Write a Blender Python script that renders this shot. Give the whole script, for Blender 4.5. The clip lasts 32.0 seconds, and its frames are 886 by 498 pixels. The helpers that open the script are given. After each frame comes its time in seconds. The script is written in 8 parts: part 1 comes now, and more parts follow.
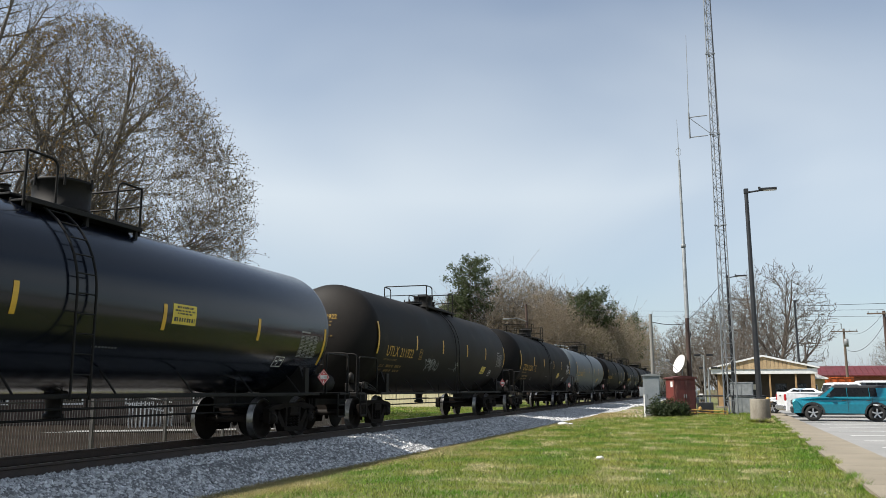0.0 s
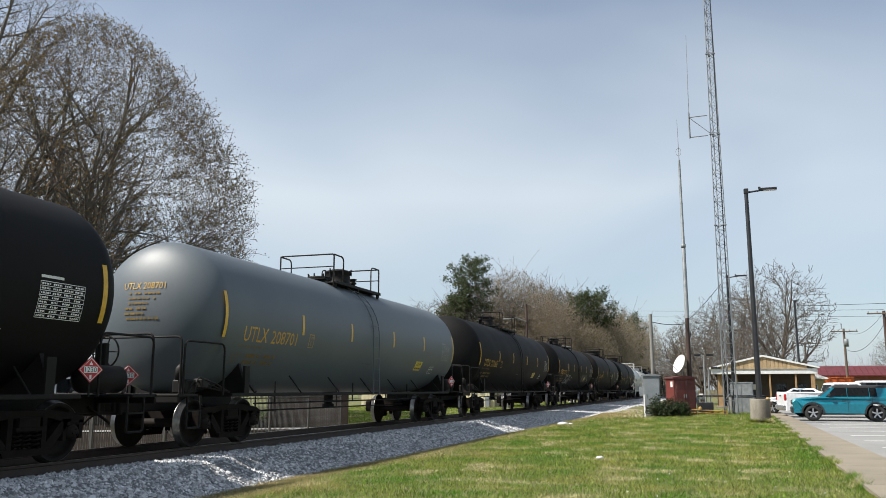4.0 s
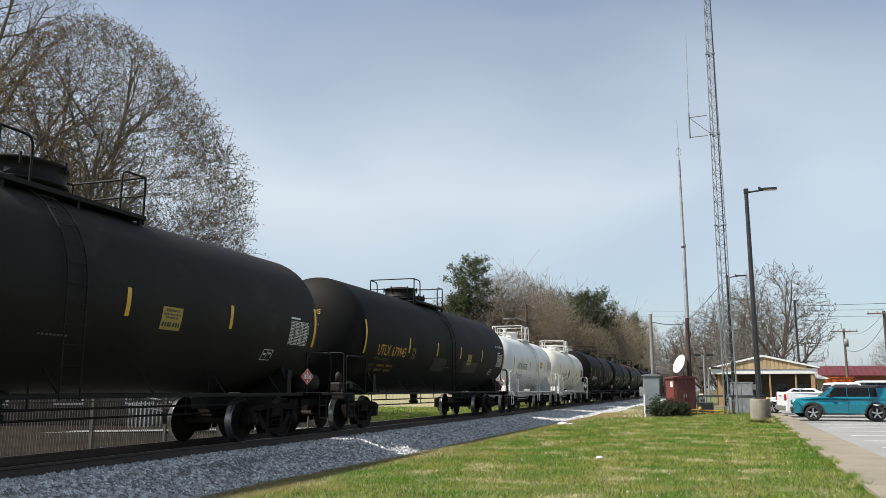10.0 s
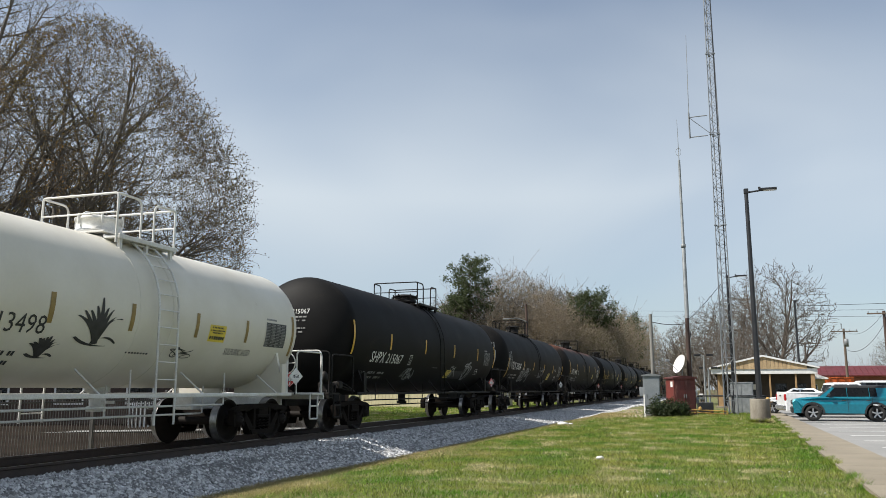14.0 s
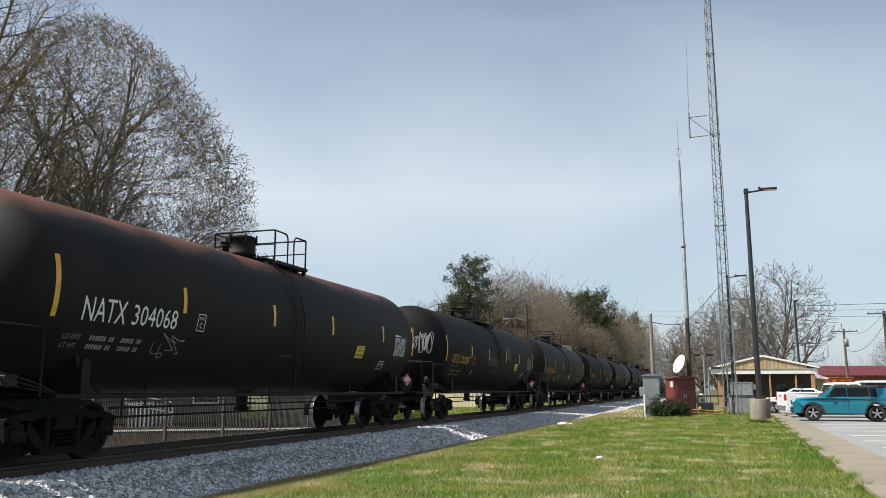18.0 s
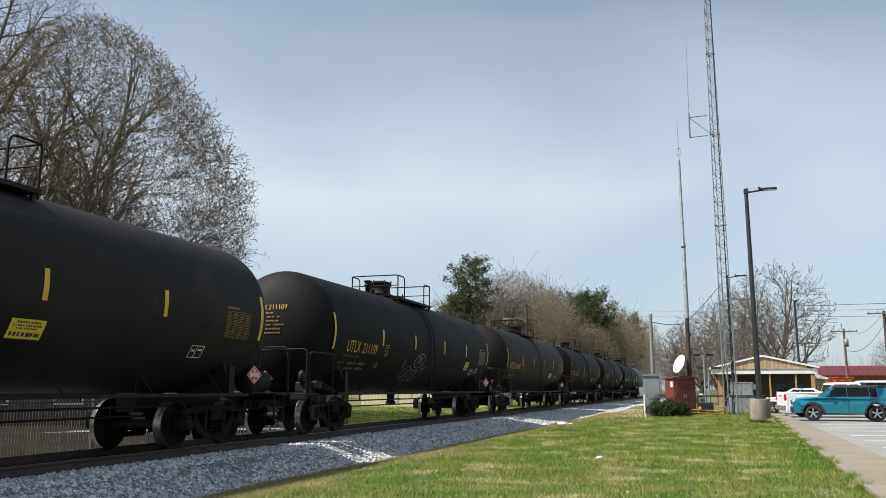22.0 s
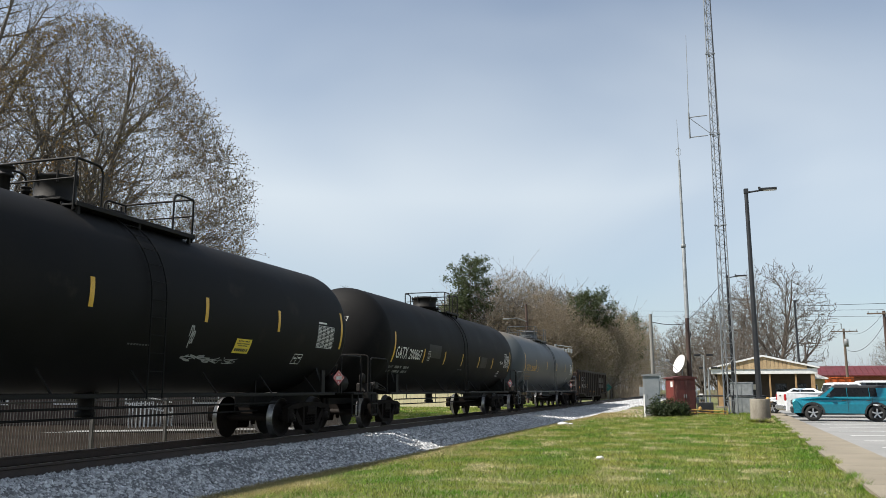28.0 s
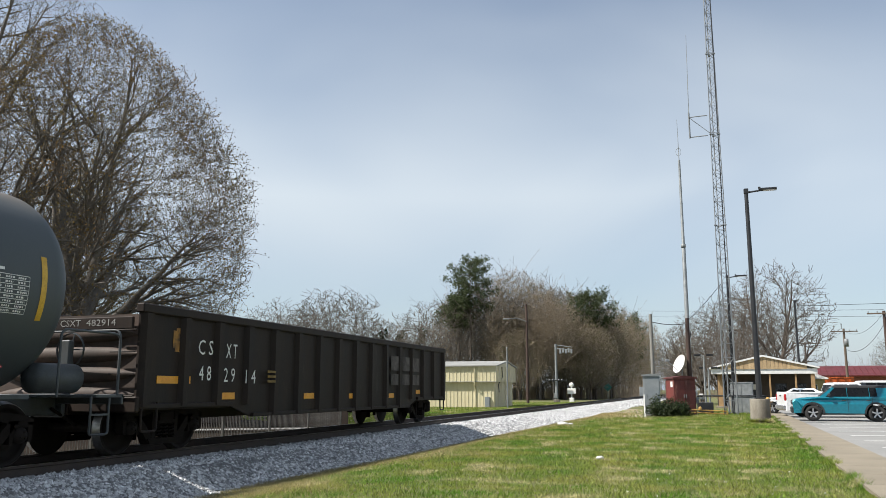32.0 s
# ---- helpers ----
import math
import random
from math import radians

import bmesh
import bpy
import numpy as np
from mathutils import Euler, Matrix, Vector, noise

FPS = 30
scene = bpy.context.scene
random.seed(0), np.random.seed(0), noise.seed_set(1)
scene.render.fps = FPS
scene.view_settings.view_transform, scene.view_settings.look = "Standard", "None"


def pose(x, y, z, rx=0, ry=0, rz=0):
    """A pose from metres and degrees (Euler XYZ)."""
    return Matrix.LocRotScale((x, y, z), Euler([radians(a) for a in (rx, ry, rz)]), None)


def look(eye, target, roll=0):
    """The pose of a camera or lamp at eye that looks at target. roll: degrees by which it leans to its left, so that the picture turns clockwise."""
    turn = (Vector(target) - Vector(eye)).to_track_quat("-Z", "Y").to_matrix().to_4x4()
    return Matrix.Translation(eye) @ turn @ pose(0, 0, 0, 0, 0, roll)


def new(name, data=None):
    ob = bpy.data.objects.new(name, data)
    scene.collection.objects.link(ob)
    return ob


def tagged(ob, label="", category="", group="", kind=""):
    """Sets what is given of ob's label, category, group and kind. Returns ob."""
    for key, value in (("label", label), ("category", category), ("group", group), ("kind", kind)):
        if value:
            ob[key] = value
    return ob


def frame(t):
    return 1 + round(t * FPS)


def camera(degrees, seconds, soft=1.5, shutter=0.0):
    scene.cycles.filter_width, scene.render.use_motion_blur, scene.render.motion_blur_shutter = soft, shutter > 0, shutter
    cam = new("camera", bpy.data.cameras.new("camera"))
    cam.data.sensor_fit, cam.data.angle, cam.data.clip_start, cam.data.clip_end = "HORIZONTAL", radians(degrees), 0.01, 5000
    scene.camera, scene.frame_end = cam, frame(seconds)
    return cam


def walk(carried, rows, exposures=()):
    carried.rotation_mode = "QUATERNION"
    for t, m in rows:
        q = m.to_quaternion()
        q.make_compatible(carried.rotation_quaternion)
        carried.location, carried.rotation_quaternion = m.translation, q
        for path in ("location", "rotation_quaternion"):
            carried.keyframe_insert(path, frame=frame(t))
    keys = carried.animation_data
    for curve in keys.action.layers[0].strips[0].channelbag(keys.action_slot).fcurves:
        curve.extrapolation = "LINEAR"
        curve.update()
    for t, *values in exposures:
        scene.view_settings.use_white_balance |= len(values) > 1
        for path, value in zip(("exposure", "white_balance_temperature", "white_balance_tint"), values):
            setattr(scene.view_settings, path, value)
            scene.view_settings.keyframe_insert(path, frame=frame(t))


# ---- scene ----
# World: +Y along the track away from the viewer, ground near z = 0, rail tops at z = 0.3.
SECONDS = 32.0
RAIL_TOP, TRACK_X = 0.30, -10.45
cam = camera(57.1, SECONDS, soft=0.8, shutter=0.0)
EYE_POSE = pose(0.0, 0.0, 1.40, 99.804, 0, 17.959)
# the picture darkens a little while the white cars pass
walk(cam, [(0.0, EYE_POSE), (SECONDS, EYE_POSE)], [(0.0, 0.85), (10.5, 0.85), (12.5, 0.74), (14.2, 0.74), (16.0, 0.85), (SECONDS, 0.85)])

# ---- daylight ----
SUN_FROM = Vector((-1.0, -0.58, 1.36)).normalized()
sun_elev = math.asin(SUN_FROM.z)
sun_az = math.atan2(SUN_FROM.x, SUN_FROM.y)
world = bpy.data.worlds.new("sky")
scene.world = world
world.use_nodes = True
wn, wl = world.node_tree.nodes, world.node_tree.links
wn.clear()
sky = wn.new("ShaderNodeTexSky")
sky.sky_type, sky.sun_disc = "NISHITA", False
sky.sun_elevation, sky.sun_rotation = sun_elev, sun_az
sky.air_density, sky.dust_density, sky.ozone_density = 1.0, 0.35, 1.6
tc = wn.new("ShaderNodeTexCoord")
# thin high cloud: broad soft veils, thicker a hand above the horizon
mp = wn.new("ShaderNodeMapping")
mp.inputs["Scale"].default_value = (0.9, 1.1, 2.2)
mp.inputs["Rotation"].default_value = (0.25, 0.35, 0.6)
cl = wn.new("ShaderNodeTexNoise")
cl.inputs["Scale"].default_value, cl.inputs["Detail"].default_value, cl.inputs["Roughness"].default_value = 1.5, 3.5, 0.45
cl.inputs["Distortion"].default_value = 0.5
cr = wn.new("ShaderNodeValToRGB")
cr.color_ramp.elements[0].position, cr.color_ramp.elements[1].position = 0.30, 0.75
cr.color_ramp.elements[0].color, cr.color_ramp.elements[1].color = (0.30, 0.30, 0.30, 1), (1, 1, 1, 1)
sep = wn.new("ShaderNodeSeparateXYZ")
veil = wn.new("ShaderNodeValToRGB")
veil.color_ramp.elements[0].position, veil.color_ramp.elements[1].position = 0.0, 0.48
veil.color_ramp.elements[0].color, veil.color_ramp.elements[1].color = (0.55, 0.55, 0.55, 1), (0.20, 0.20, 0.20, 1)
high_stop = veil.color_ramp.elements.new(0.85)
high_stop.color = (0.75, 0.75, 0.75, 1)
mid_stop = veil.color_ramp.elements.new(0.23)
mid_stop.color = (0.95, 0.95, 0.95, 1)
vm = wn.new("ShaderNodeMath")
vm.operation = "MULTIPLY"
mixc = wn.new("ShaderNodeMix")
mixc.data_type = "RGBA"
hz = wn.new("ShaderNodeValToRGB")
hz.color_ramp.elements[0].position, hz.color_ramp.elements[1].position = 0.03, 0.24
hz.color_ramp.elements[0].color, hz.color_ramp.elements[1].color = (0.42, 0.49, 0.565, 1), (0.72, 0.772, 0.795, 1)
ten = wn.new("ShaderNodeVectorMath")
ten.operation, ten.inputs[1].default_value = "MULTIPLY", (10, 10, 10)
low = wn.new("ShaderNodeMapRange")
low.inputs["From Min"].default_value, low.inputs["From Max"].default_value = 0.0, 0.16
low.inputs["To Min"].default_value, low.inputs["To Max"].default_value = 0.97, 0.0
most = wn.new("ShaderNodeMath")
most.operation = "MAXIMUM"
bg = wn.new("ShaderNodeBackground")
bg.inputs["Strength"].default_value = 0.068
wout = wn.new("ShaderNodeOutputWorld")
wl.new(tc.outputs["Generated"], mp.inputs["Vector"])
wl.new(mp.outputs["Vector"], cl.inputs["Vector"])
wl.new(cl.outputs["Fac"], cr.inputs["Fac"])
wl.new(tc.outputs["Generated"], sep.inputs["Vector"])
wl.new(sep.outputs["Z"], veil.inputs["Fac"])
wl.new(cr.outputs["Color"], vm.inputs[0])
wl.new(veil.outputs["Color"], vm.inputs[1])
# the veil thins away from the sun's side
side = wn.new("ShaderNodeValToRGB")
across = wn.new("ShaderNodeMapRange")
across.inputs["From Min"].default_value, across.inputs["From Max"].default_value = -1.0, 1.0
for at, level in ((0.325, 1.15), (0.62, 0.74), (0.85, 1.0)):
    stop = side.color_ramp.elements.new(at)
    stop.color = (level, level, level, 1)
side.color_ramp.elements[0].color = (1, 1, 1, 1)
side.color_ramp.elements[-1].color = (1, 1, 1, 1)
wl.new(sep.outputs["X"], across.inputs["Value"])
wl.new(across.outputs["Result"], side.inputs["Fac"])
vs = wn.new("ShaderNodeMath")
vs.operation = "MULTIPLY"
wl.new(vm.outputs["Value"], vs.inputs[0])
wl.new(side.outputs["Color"], vs.inputs[1])
wl.new(sep.outputs["Z"], low.inputs["Value"])
wl.new(vs.outputs["Value"], most.inputs[0])
wl.new(low.outputs["Result"], most.inputs[1])
wl.new(most.outputs["Value"], mixc.inputs["Factor"])
wl.new(sep.outputs["Z"], hz.inputs["Fac"])
wl.new(hz.outputs["Color"], ten.inputs[0])
wl.new(ten.outputs["Vector"], mixc.inputs["B"])
wl.new(sky.outputs["Color"], mixc.inputs["A"])
wl.new(mixc.outputs["Result"], bg.inputs["Color"])
wl.new(bg.outputs["Background"], wout.inputs["Surface"])
sun_data = bpy.data.lights.new("sun", "SUN")
sun_data.energy, sun_data.angle, sun_data.color = 4.2, radians(0.6), (1.0, 0.95, 0.87)
sun = new("sun", sun_data)
sun.matrix_basis = look(SUN_FROM * 100, (0, 0, 0))


# ---- materials ----
def mat(name, c1, c2=None, rough=0.6, metal=0.0, scale=6.0, fine=60.0, bump=0.15, bump_dist=0.01,
        spots=None, spot_scale=3.0, spot_at=0.6, rnd=0.0, isl=0.0, stretch=(1, 1, 1), coat=0.0, spec=0.5, grain=0.28, top=None):
    """Two-scale noise colour with grain, optional stains (spots) and random tint per object or per island."""
    m = bpy.data.materials.new(name)
    m.use_nodes = True
    n, l = m.node_tree.nodes, m.node_tree.links
    p = n["Principled BSDF"]
    c2 = c2 or tuple(v * 0.75 for v in c1)
    co = n.new("ShaderNodeTexCoord")
    ma = n.new("ShaderNodeMapping")
    ma.inputs["Scale"].default_value = stretch
    l.new(co.outputs["Object"], ma.inputs["Vector"])
    big = n.new("ShaderNodeTexNoise")
    big.inputs["Scale"].default_value, big.inputs["Detail"].default_value = scale, 5
    l.new(ma.outputs["Vector"], big.inputs["Vector"])
    rmp = n.new("ShaderNodeValToRGB")
    rmp.color_ramp.elements[0].position, rmp.color_ramp.elements[1].position = 0.35, 0.65
    rmp.color_ramp.elements[0].color, rmp.color_ramp.elements[1].color = (*c1, 1), (*c2, 1)
    l.new(big.outputs["Fac"], rmp.inputs["Fac"])
    last = rmp.outputs["Color"]
    sm = n.new("ShaderNodeTexNoise")
    sm.inputs["Scale"].default_value, sm.inputs["Detail"].default_value = fine, 3
    l.new(ma.outputs["Vector"], sm.inputs["Vector"])
    mr = n.new("ShaderNodeMapRange")
    mr.inputs["To Min"].default_value, mr.inputs["To Max"].default_value = 1 - grain, 1 + grain
    l.new(sm.outputs["Fac"], mr.inputs["Value"])

    def times(a, b):
        x = n.new("ShaderNodeVectorMath")
        x.operation = "MULTIPLY"
        l.new(a, x.inputs[0]), l.new(b, x.inputs[1])
        return x.outputs["Vector"]
    last = times(last, mr.outputs["Result"])
    if spots:
        sp = n.new("ShaderNodeTexNoise")
        sp.inputs["Scale"].default_value, sp.inputs["Detail"].default_value, sp.inputs["Roughness"].default_value = spot_scale, 8, 0.65
        l.new(ma.outputs["Vector"], sp.inputs["Vector"])
        sr = n.new("ShaderNodeMapRange")
        sr.inputs["From Min"].default_value, sr.inputs["From Max"].default_value = spot_at, spot_at + 0.12
        l.new(sp.outputs["Fac"], sr.inputs["Value"])
        mx = n.new("ShaderNodeMix")
        mx.data_type = "RGBA"
        mx.inputs["B"].default_value = (*spots, 1)
        l.new(sr.outputs["Result"], mx.inputs["Factor"]), l.new(last, mx.inputs["A"])
        last = mx.outputs["Result"]
    if top:
        # stains that run down from a height: colour, lower and upper limit, strength
        sz = n.new("ShaderNodeSeparateXYZ")
        l.new(co.outputs["Object"], sz.inputs["Vector"])
        sn = n.new("ShaderNodeTexNoise")
        sn.inputs["Scale"].default_value, sn.inputs["Detail"].default_value = 0.9, 7
        l.new(co.outputs["Object"], sn.inputs["Vector"])
        ad = n.new("ShaderNodeMath")
        ad.operation, ad.inputs[1].default_value = "MULTIPLY_ADD", top[3]
        l.new(sn.outputs["Fac"], ad.inputs[0]), l.new(sz.outputs["Z"], ad.inputs[2])
        zr = n.new("ShaderNodeMapRange")
        zr.inputs["From Min"].default_value, zr.inputs["From Max"].default_value = top[1] + top[3] * 0.5, top[2] + top[3] * 0.5
        l.new(ad.outputs["Value"], zr.inputs["Value"])
        tm = n.new("ShaderNodeMix")
        tm.data_type = "RGBA"
        tm.inputs["B"].default_value = (*top[0], 1)
        l.new(zr.outputs["Result"], tm.inputs["Factor"]), l.new(last, tm.inputs["A"])
        last = tm.outputs["Result"]
    for amount, node, out in ((rnd, "ShaderNodeObjectInfo", "Random"), (isl, "ShaderNodeNewGeometry", "Random Per Island")):
        if amount:
            g = n.new(node)
            r2 = n.new("ShaderNodeMapRange")
            r2.inputs["To Min"].default_value, r2.inputs["To Max"].default_value = 1 - amount, 1 + amount
            l.new(g.outputs[out], r2.inputs["Value"])
            last = times(last, r2.outputs["Result"])
    l.new(last, p.inputs["Base Color"])
    p.inputs["Metallic"].default_value = metal
    p.inputs["Specular IOR Level"].default_value = spec
    if coat:
        p.inputs["Coat Weight"].default_value, p.inputs["Coat Roughness"].default_value = coat, 0.08
    rr = n.new("ShaderNodeMapRange")
    rr.inputs["To Min"].default_value, rr.inputs["To Max"].default_value = max(rough - 0.12, 0.02), min(rough + 0.12, 1)
    l.new(big.outputs["Fac"], rr.inputs["Value"])
    l.new(rr.outputs["Result"], p.inputs["Roughness"])
    if bump:
        b = n.new("ShaderNodeBump")
        b.inputs["Strength"].default_value, b.inputs["Distance"].default_value = bump, bump_dist
        l.new(sm.outputs["Fac"], b.inputs["Height"])
        l.new(b.outputs["Normal"], p.inputs["Normal"])
    return m


def leafy(m, share=0.45):
    """Lets light through thin leaves and blades."""
    n, l = m.node_tree.nodes, m.node_tree.links
    p = n["Principled BSDF"]
    tr = n.new("ShaderNodeBsdfTranslucent")
    l.new(p.inputs["Base Color"].links[0].from_socket, tr.inputs["Color"])
    mx = n.new("ShaderNodeMixShader")
    mx.inputs["Fac"].default_value = share
    l.new(p.outputs["BSDF"], mx.inputs[1]), l.new(tr.outputs["BSDF"], mx.inputs[2])
    l.new(mx.outputs["Shader"], n["Material Output"].inputs["Surface"])
    return m


def glass_mat(name, tint, rough=0.03):
    m = bpy.data.materials.new(name)
    m.use_nodes = True
    p = m.node_tree.nodes["Principled BSDF"]
    p.inputs["Base Color"].default_value = (*tint, 1)
    p.inputs["Roughness"].default_value = rough
    p.inputs["Transmission Weight"].default_value = 0.6
    p.inputs["IOR"].default_value = 1.45
    return m


# ---- mesh building ----
class Shape:
    """Gathers vertices and faces; flat and smooth faces in one mesh."""

    def __init__(self):
        self.v, self.f, self.s, self.k = [], [], [], []

    def add(self, verts, faces, smooth=False, slot=0):
        o = len(self.v)
        self.v.extend(tuple(float(c) for c in p) for p in verts)
        for q in faces:
            self.f.append(tuple(i + o for i in q))
            self.s.append(smooth)
            self.k.append(slot)
        return self

    def box(self, cx, cy, cz, sx, sy, sz, c=0.0, turn=None, slot=0):
        """A box by its centre and sizes, its edges chamfered by c."""
        h = (sx / 2, sy / 2, sz / 2)
        c = min(c, *(0.45 * q * 2 for q in h)) if c else 0.0
        if not c:
            vs = [(x * h[0], y * h[1], z * h[2]) for x in (-1, 1) for y in (-1, 1) for z in (-1, 1)]
            fs = [(0, 1, 3, 2), (4, 6, 7, 5), (0, 4, 5, 1), (2, 3, 7, 6), (0, 2, 6, 4), (1, 5, 7, 3)]
        else:
            vs, key = [], {}
            for x in (-1, 1):
                for y in (-1, 1):
                    for z in (-1, 1):
                        for a in range(3):
                            q = [x, y, z]
                            key[(x, y, z, a)] = len(vs)
                            vs.append(tuple(q[i] * (h[i] if i == a else h[i] - c) for i in range(3)))
            fs = []
            for a in range(3):
                b, d = (a + 1) % 3, (a + 2) % 3
                for s in (-1, 1):
                    def idx(p, q, w=a):
                        t = [0, 0, 0]
                        t[a], t[b], t[d] = s, p, q
                        return key[(*t, w)]
                    loop = [idx(-1, -1), idx(1, -1), idx(1, 1), idx(-1, 1)]
                    fs.append(tuple(loop if s > 0 else loop[::-1]))
                for p in (-1, 1):
                    for q in (-1, 1):
                        t0, t1 = [0, 0, 0], [0, 0, 0]
                        t0[a], t1[a] = -1, 1
                        t0[b] = t1[b] = p
                        t0[d] = t1[d] = q
                        loop = [key[(*t0, b)], key[(*t1, b)], key[(*t1, d)], key[(*t0, d)]]
                        fs.append(tuple(loop if p * q > 0 else loop[::-1]))
            for x in (-1, 1):
                for y in (-1, 1):
                    for z in (-1, 1):
                        loop = [key[(x, y, z, a)] for a in range(3)]
                        fs.append(tuple(loop if x * y * z > 0 else loop[::-1]))
        if turn is not None:
            vs = [tuple(turn @ Vector(p)) for p in vs]
        return self.add([(p[0] + cx, p[1] + cy, p[2] + cz) for p in vs], fs, False, slot)

    def tube(self, path, r, n=8, caps=True, slot=0, smooth=True):
        """A round bar along the points of path; r is one radius or one for each point."""
        pts = [Vector(p) for p in path]
        rs = [r] * len(pts) if isinstance(r, (int, float)) else list(r)
        vs, side = [], None
        for i, p in enumerate(pts):
            d = (pts[min(i + 1, len(pts) - 1)] - pts[max(i - 1, 0)]).normalized()
            if side is None:
                side = d.cross(Vector((0, 0, 1)) if abs(d.z) < 0.9 else Vector((1, 0, 0))).normalized()
            side = (side - d * side.dot(d)).normalized()
            up = side.cross(d)
            for k in range(n):
                a = 2 * math.pi * k / n
                vs.append(p + (side * math.cos(a) + up * math.sin(a)) * rs[i])
        fs = [(i * n + k, (i + 1) * n + k, (i + 1) * n + (k + 1) % n, i * n + (k + 1) % n)
              for i in range(len(pts) - 1) for k in range(n)]
        self.add(vs, fs, smooth, slot)
        if caps:
            self.add(vs[:n], [tuple(range(n))], False, slot)
            self.add(vs[-n:], [tuple(range(n))[::-1]], False, slot)
        return self

    def lathe(self, prof, origin, axis="y", n=32, slot=0, smooth=True):
        """Turns the profile (along, radius) about an axis through origin."""
        vs = []
        for t, r in prof:
            for k in range(n):
                a = 2 * math.pi * k / n
                c, s = r * math.cos(a), r * math.sin(a)
                q = {"y": (c, t, s), "x": (t, s, c), "z": (s, c, t)}[axis]
                vs.append((q[0] + origin[0], q[1] + origin[1], q[2] + origin[2]))
        fs = [(i * n + k, i * n + (k + 1) % n, (i + 1) * n + (k + 1) % n, (i + 1) * n + k)
              for i in range(len(prof) - 1) for k in range(n)]
        return self.add(vs, fs, smooth, slot)

    def prism(self, outline, lo, hi, axis="x", slot=0):
        """Extrudes a closed outline between lo and hi along an axis."""
        def put(a, b, t):
            return {"x": (t, a, b), "y": (a, t, b), "z": (a, b, t)}[axis]
        n = len(outline)
        vs = [put(a, b, lo) for a, b in outline] + [put(a, b, hi) for a, b in outline]
        fs = [(k, (k + 1) % n, n + (k + 1) % n, n + k) for k in range(n)]
        fs += [tuple(range(n))[::-1], tuple(range(n, 2 * n))]
        return self.add(vs, fs, False, slot)

    def mesh(self, name, *mats):
        me = bpy.data.meshes.new(name)
        me.from_pydata(self.v, [], self.f)
        me.polygons.foreach_set("use_smooth", self.s)
        if len(mats) > 1:
            me.polygons.foreach_set("material_index", self.k)
        for m in mats:
            me.materials.append(m)
        bm = bmesh.new()
        bm.from_mesh(me)
        bmesh.ops.recalc_face_normals(bm, faces=bm.faces)
        bm.to_mesh(me)
        bm.free()
        return me


def part(name, shape, material, parent=None, label="", at=None):
    """Links a shape (or a finished mesh) as one object under its thing."""
    me = shape if isinstance(shape, bpy.types.Mesh) else shape.mesh(name, *(material if isinstance(material, tuple) else (material,)))
    ob = new(name, me)
    ob.parent = parent
    if at is not None:
        ob.matrix_basis = at
    return tagged(ob, label)


def thing(name, label, category, group="", at=None):
    ob = new(name)
    ob.empty_display_size = 0.3
    if at is not None:
        ob.matrix_basis = at
    return tagged(ob, label, category, group)


def bend(points, r=0.08, steps=4):
    """Rounds the corners of a path."""
    pts = [Vector(p) for p in points]
    out = [pts[0]]
    for a, b, c in zip(pts, pts[1:], pts[2:]):
        u, w = (a - b), (c - b)
        k = min(r, u.length * 0.49, w.length * 0.49)
        p, q = b + u.normalized() * k, b + w.normalized() * k
        for i in range(steps + 1):
            t = i / steps
            out.append(p * (1 - t) ** 2 + b * 2 * t * (1 - t) + q * t * t)
    return out + [pts[-1]]


def array_mesh(name, verts, faces, material, smooth=False):
    """A mesh from numpy arrays of triangles or quads."""
    me = bpy.data.meshes.new(name)
    nf, k = faces.shape
    me.vertices.add(len(verts))
    me.vertices.foreach_set("co", np.ascontiguousarray(verts, dtype=np.float32).ravel())
    me.loops.add(nf * k)
    me.loops.foreach_set("vertex_index", np.ascontiguousarray(faces, dtype=np.int32).ravel())
    me.polygons.add(nf)
    me.polygons.foreach_set("loop_start", np.arange(0, nf * k, k, dtype=np.int32))
    me.polygons.foreach_set("use_smooth", np.full(nf, smooth))
    me.update(calc_edges=True)
    me.materials.append(material)
    return me


M_BLACK = mat("tank_black", (0.0066, 0.0066, 0.0068), (0.0115, 0.0108, 0.0105), 0.64, scale=0.7, fine=25, bump=0.03, spots=(0.020, 0.017, 0.014), spot_scale=0.9, spot_at=0.60, spec=0.11, grain=0.15)
M_DUSTY = mat("tank_black_dusty", (0.010, 0.009, 0.0082), (0.019, 0.016, 0.0138), 0.64, scale=0.6, fine=30, bump=0.04, spots=(0.030, 0.024, 0.019), spot_scale=0.8, spot_at=0.58, spec=0.16)
M_NAVY = mat("tank_navy", (0.0035, 0.005, 0.010), (0.0045, 0.0065, 0.012), 0.2, scale=0.5, fine=15, bump=0.01, coat=0.1, spec=0.35)
M_GREY = mat("tank_grey", (0.075, 0.092, 0.105), (0.098, 0.116, 0.128), 0.5, scale=0.6, fine=22, bump=0.03, spots=(0.14, 0.115, 0.085), spot_scale=0.7, spot_at=0.66, grain=0.06)
M_GREYT = mat("tank_grey_dusty", (0.052, 0.063, 0.070), (0.064, 0.074, 0.080), 0.55, scale=0.6, fine=22, bump=0.03, grain=0.06, top=((0.15, 0.125, 0.094), 3.6, 4.15, 0.6))
M_RUSTY = mat("tank_black_rusty", (0.009, 0.0085, 0.008), (0.017, 0.0145, 0.013), 0.64, scale=0.6, fine=30, bump=0.04, spec=0.16, grain=0.15, top=((0.13, 0.055, 0.035), 3.74, 4.1, 0.9))
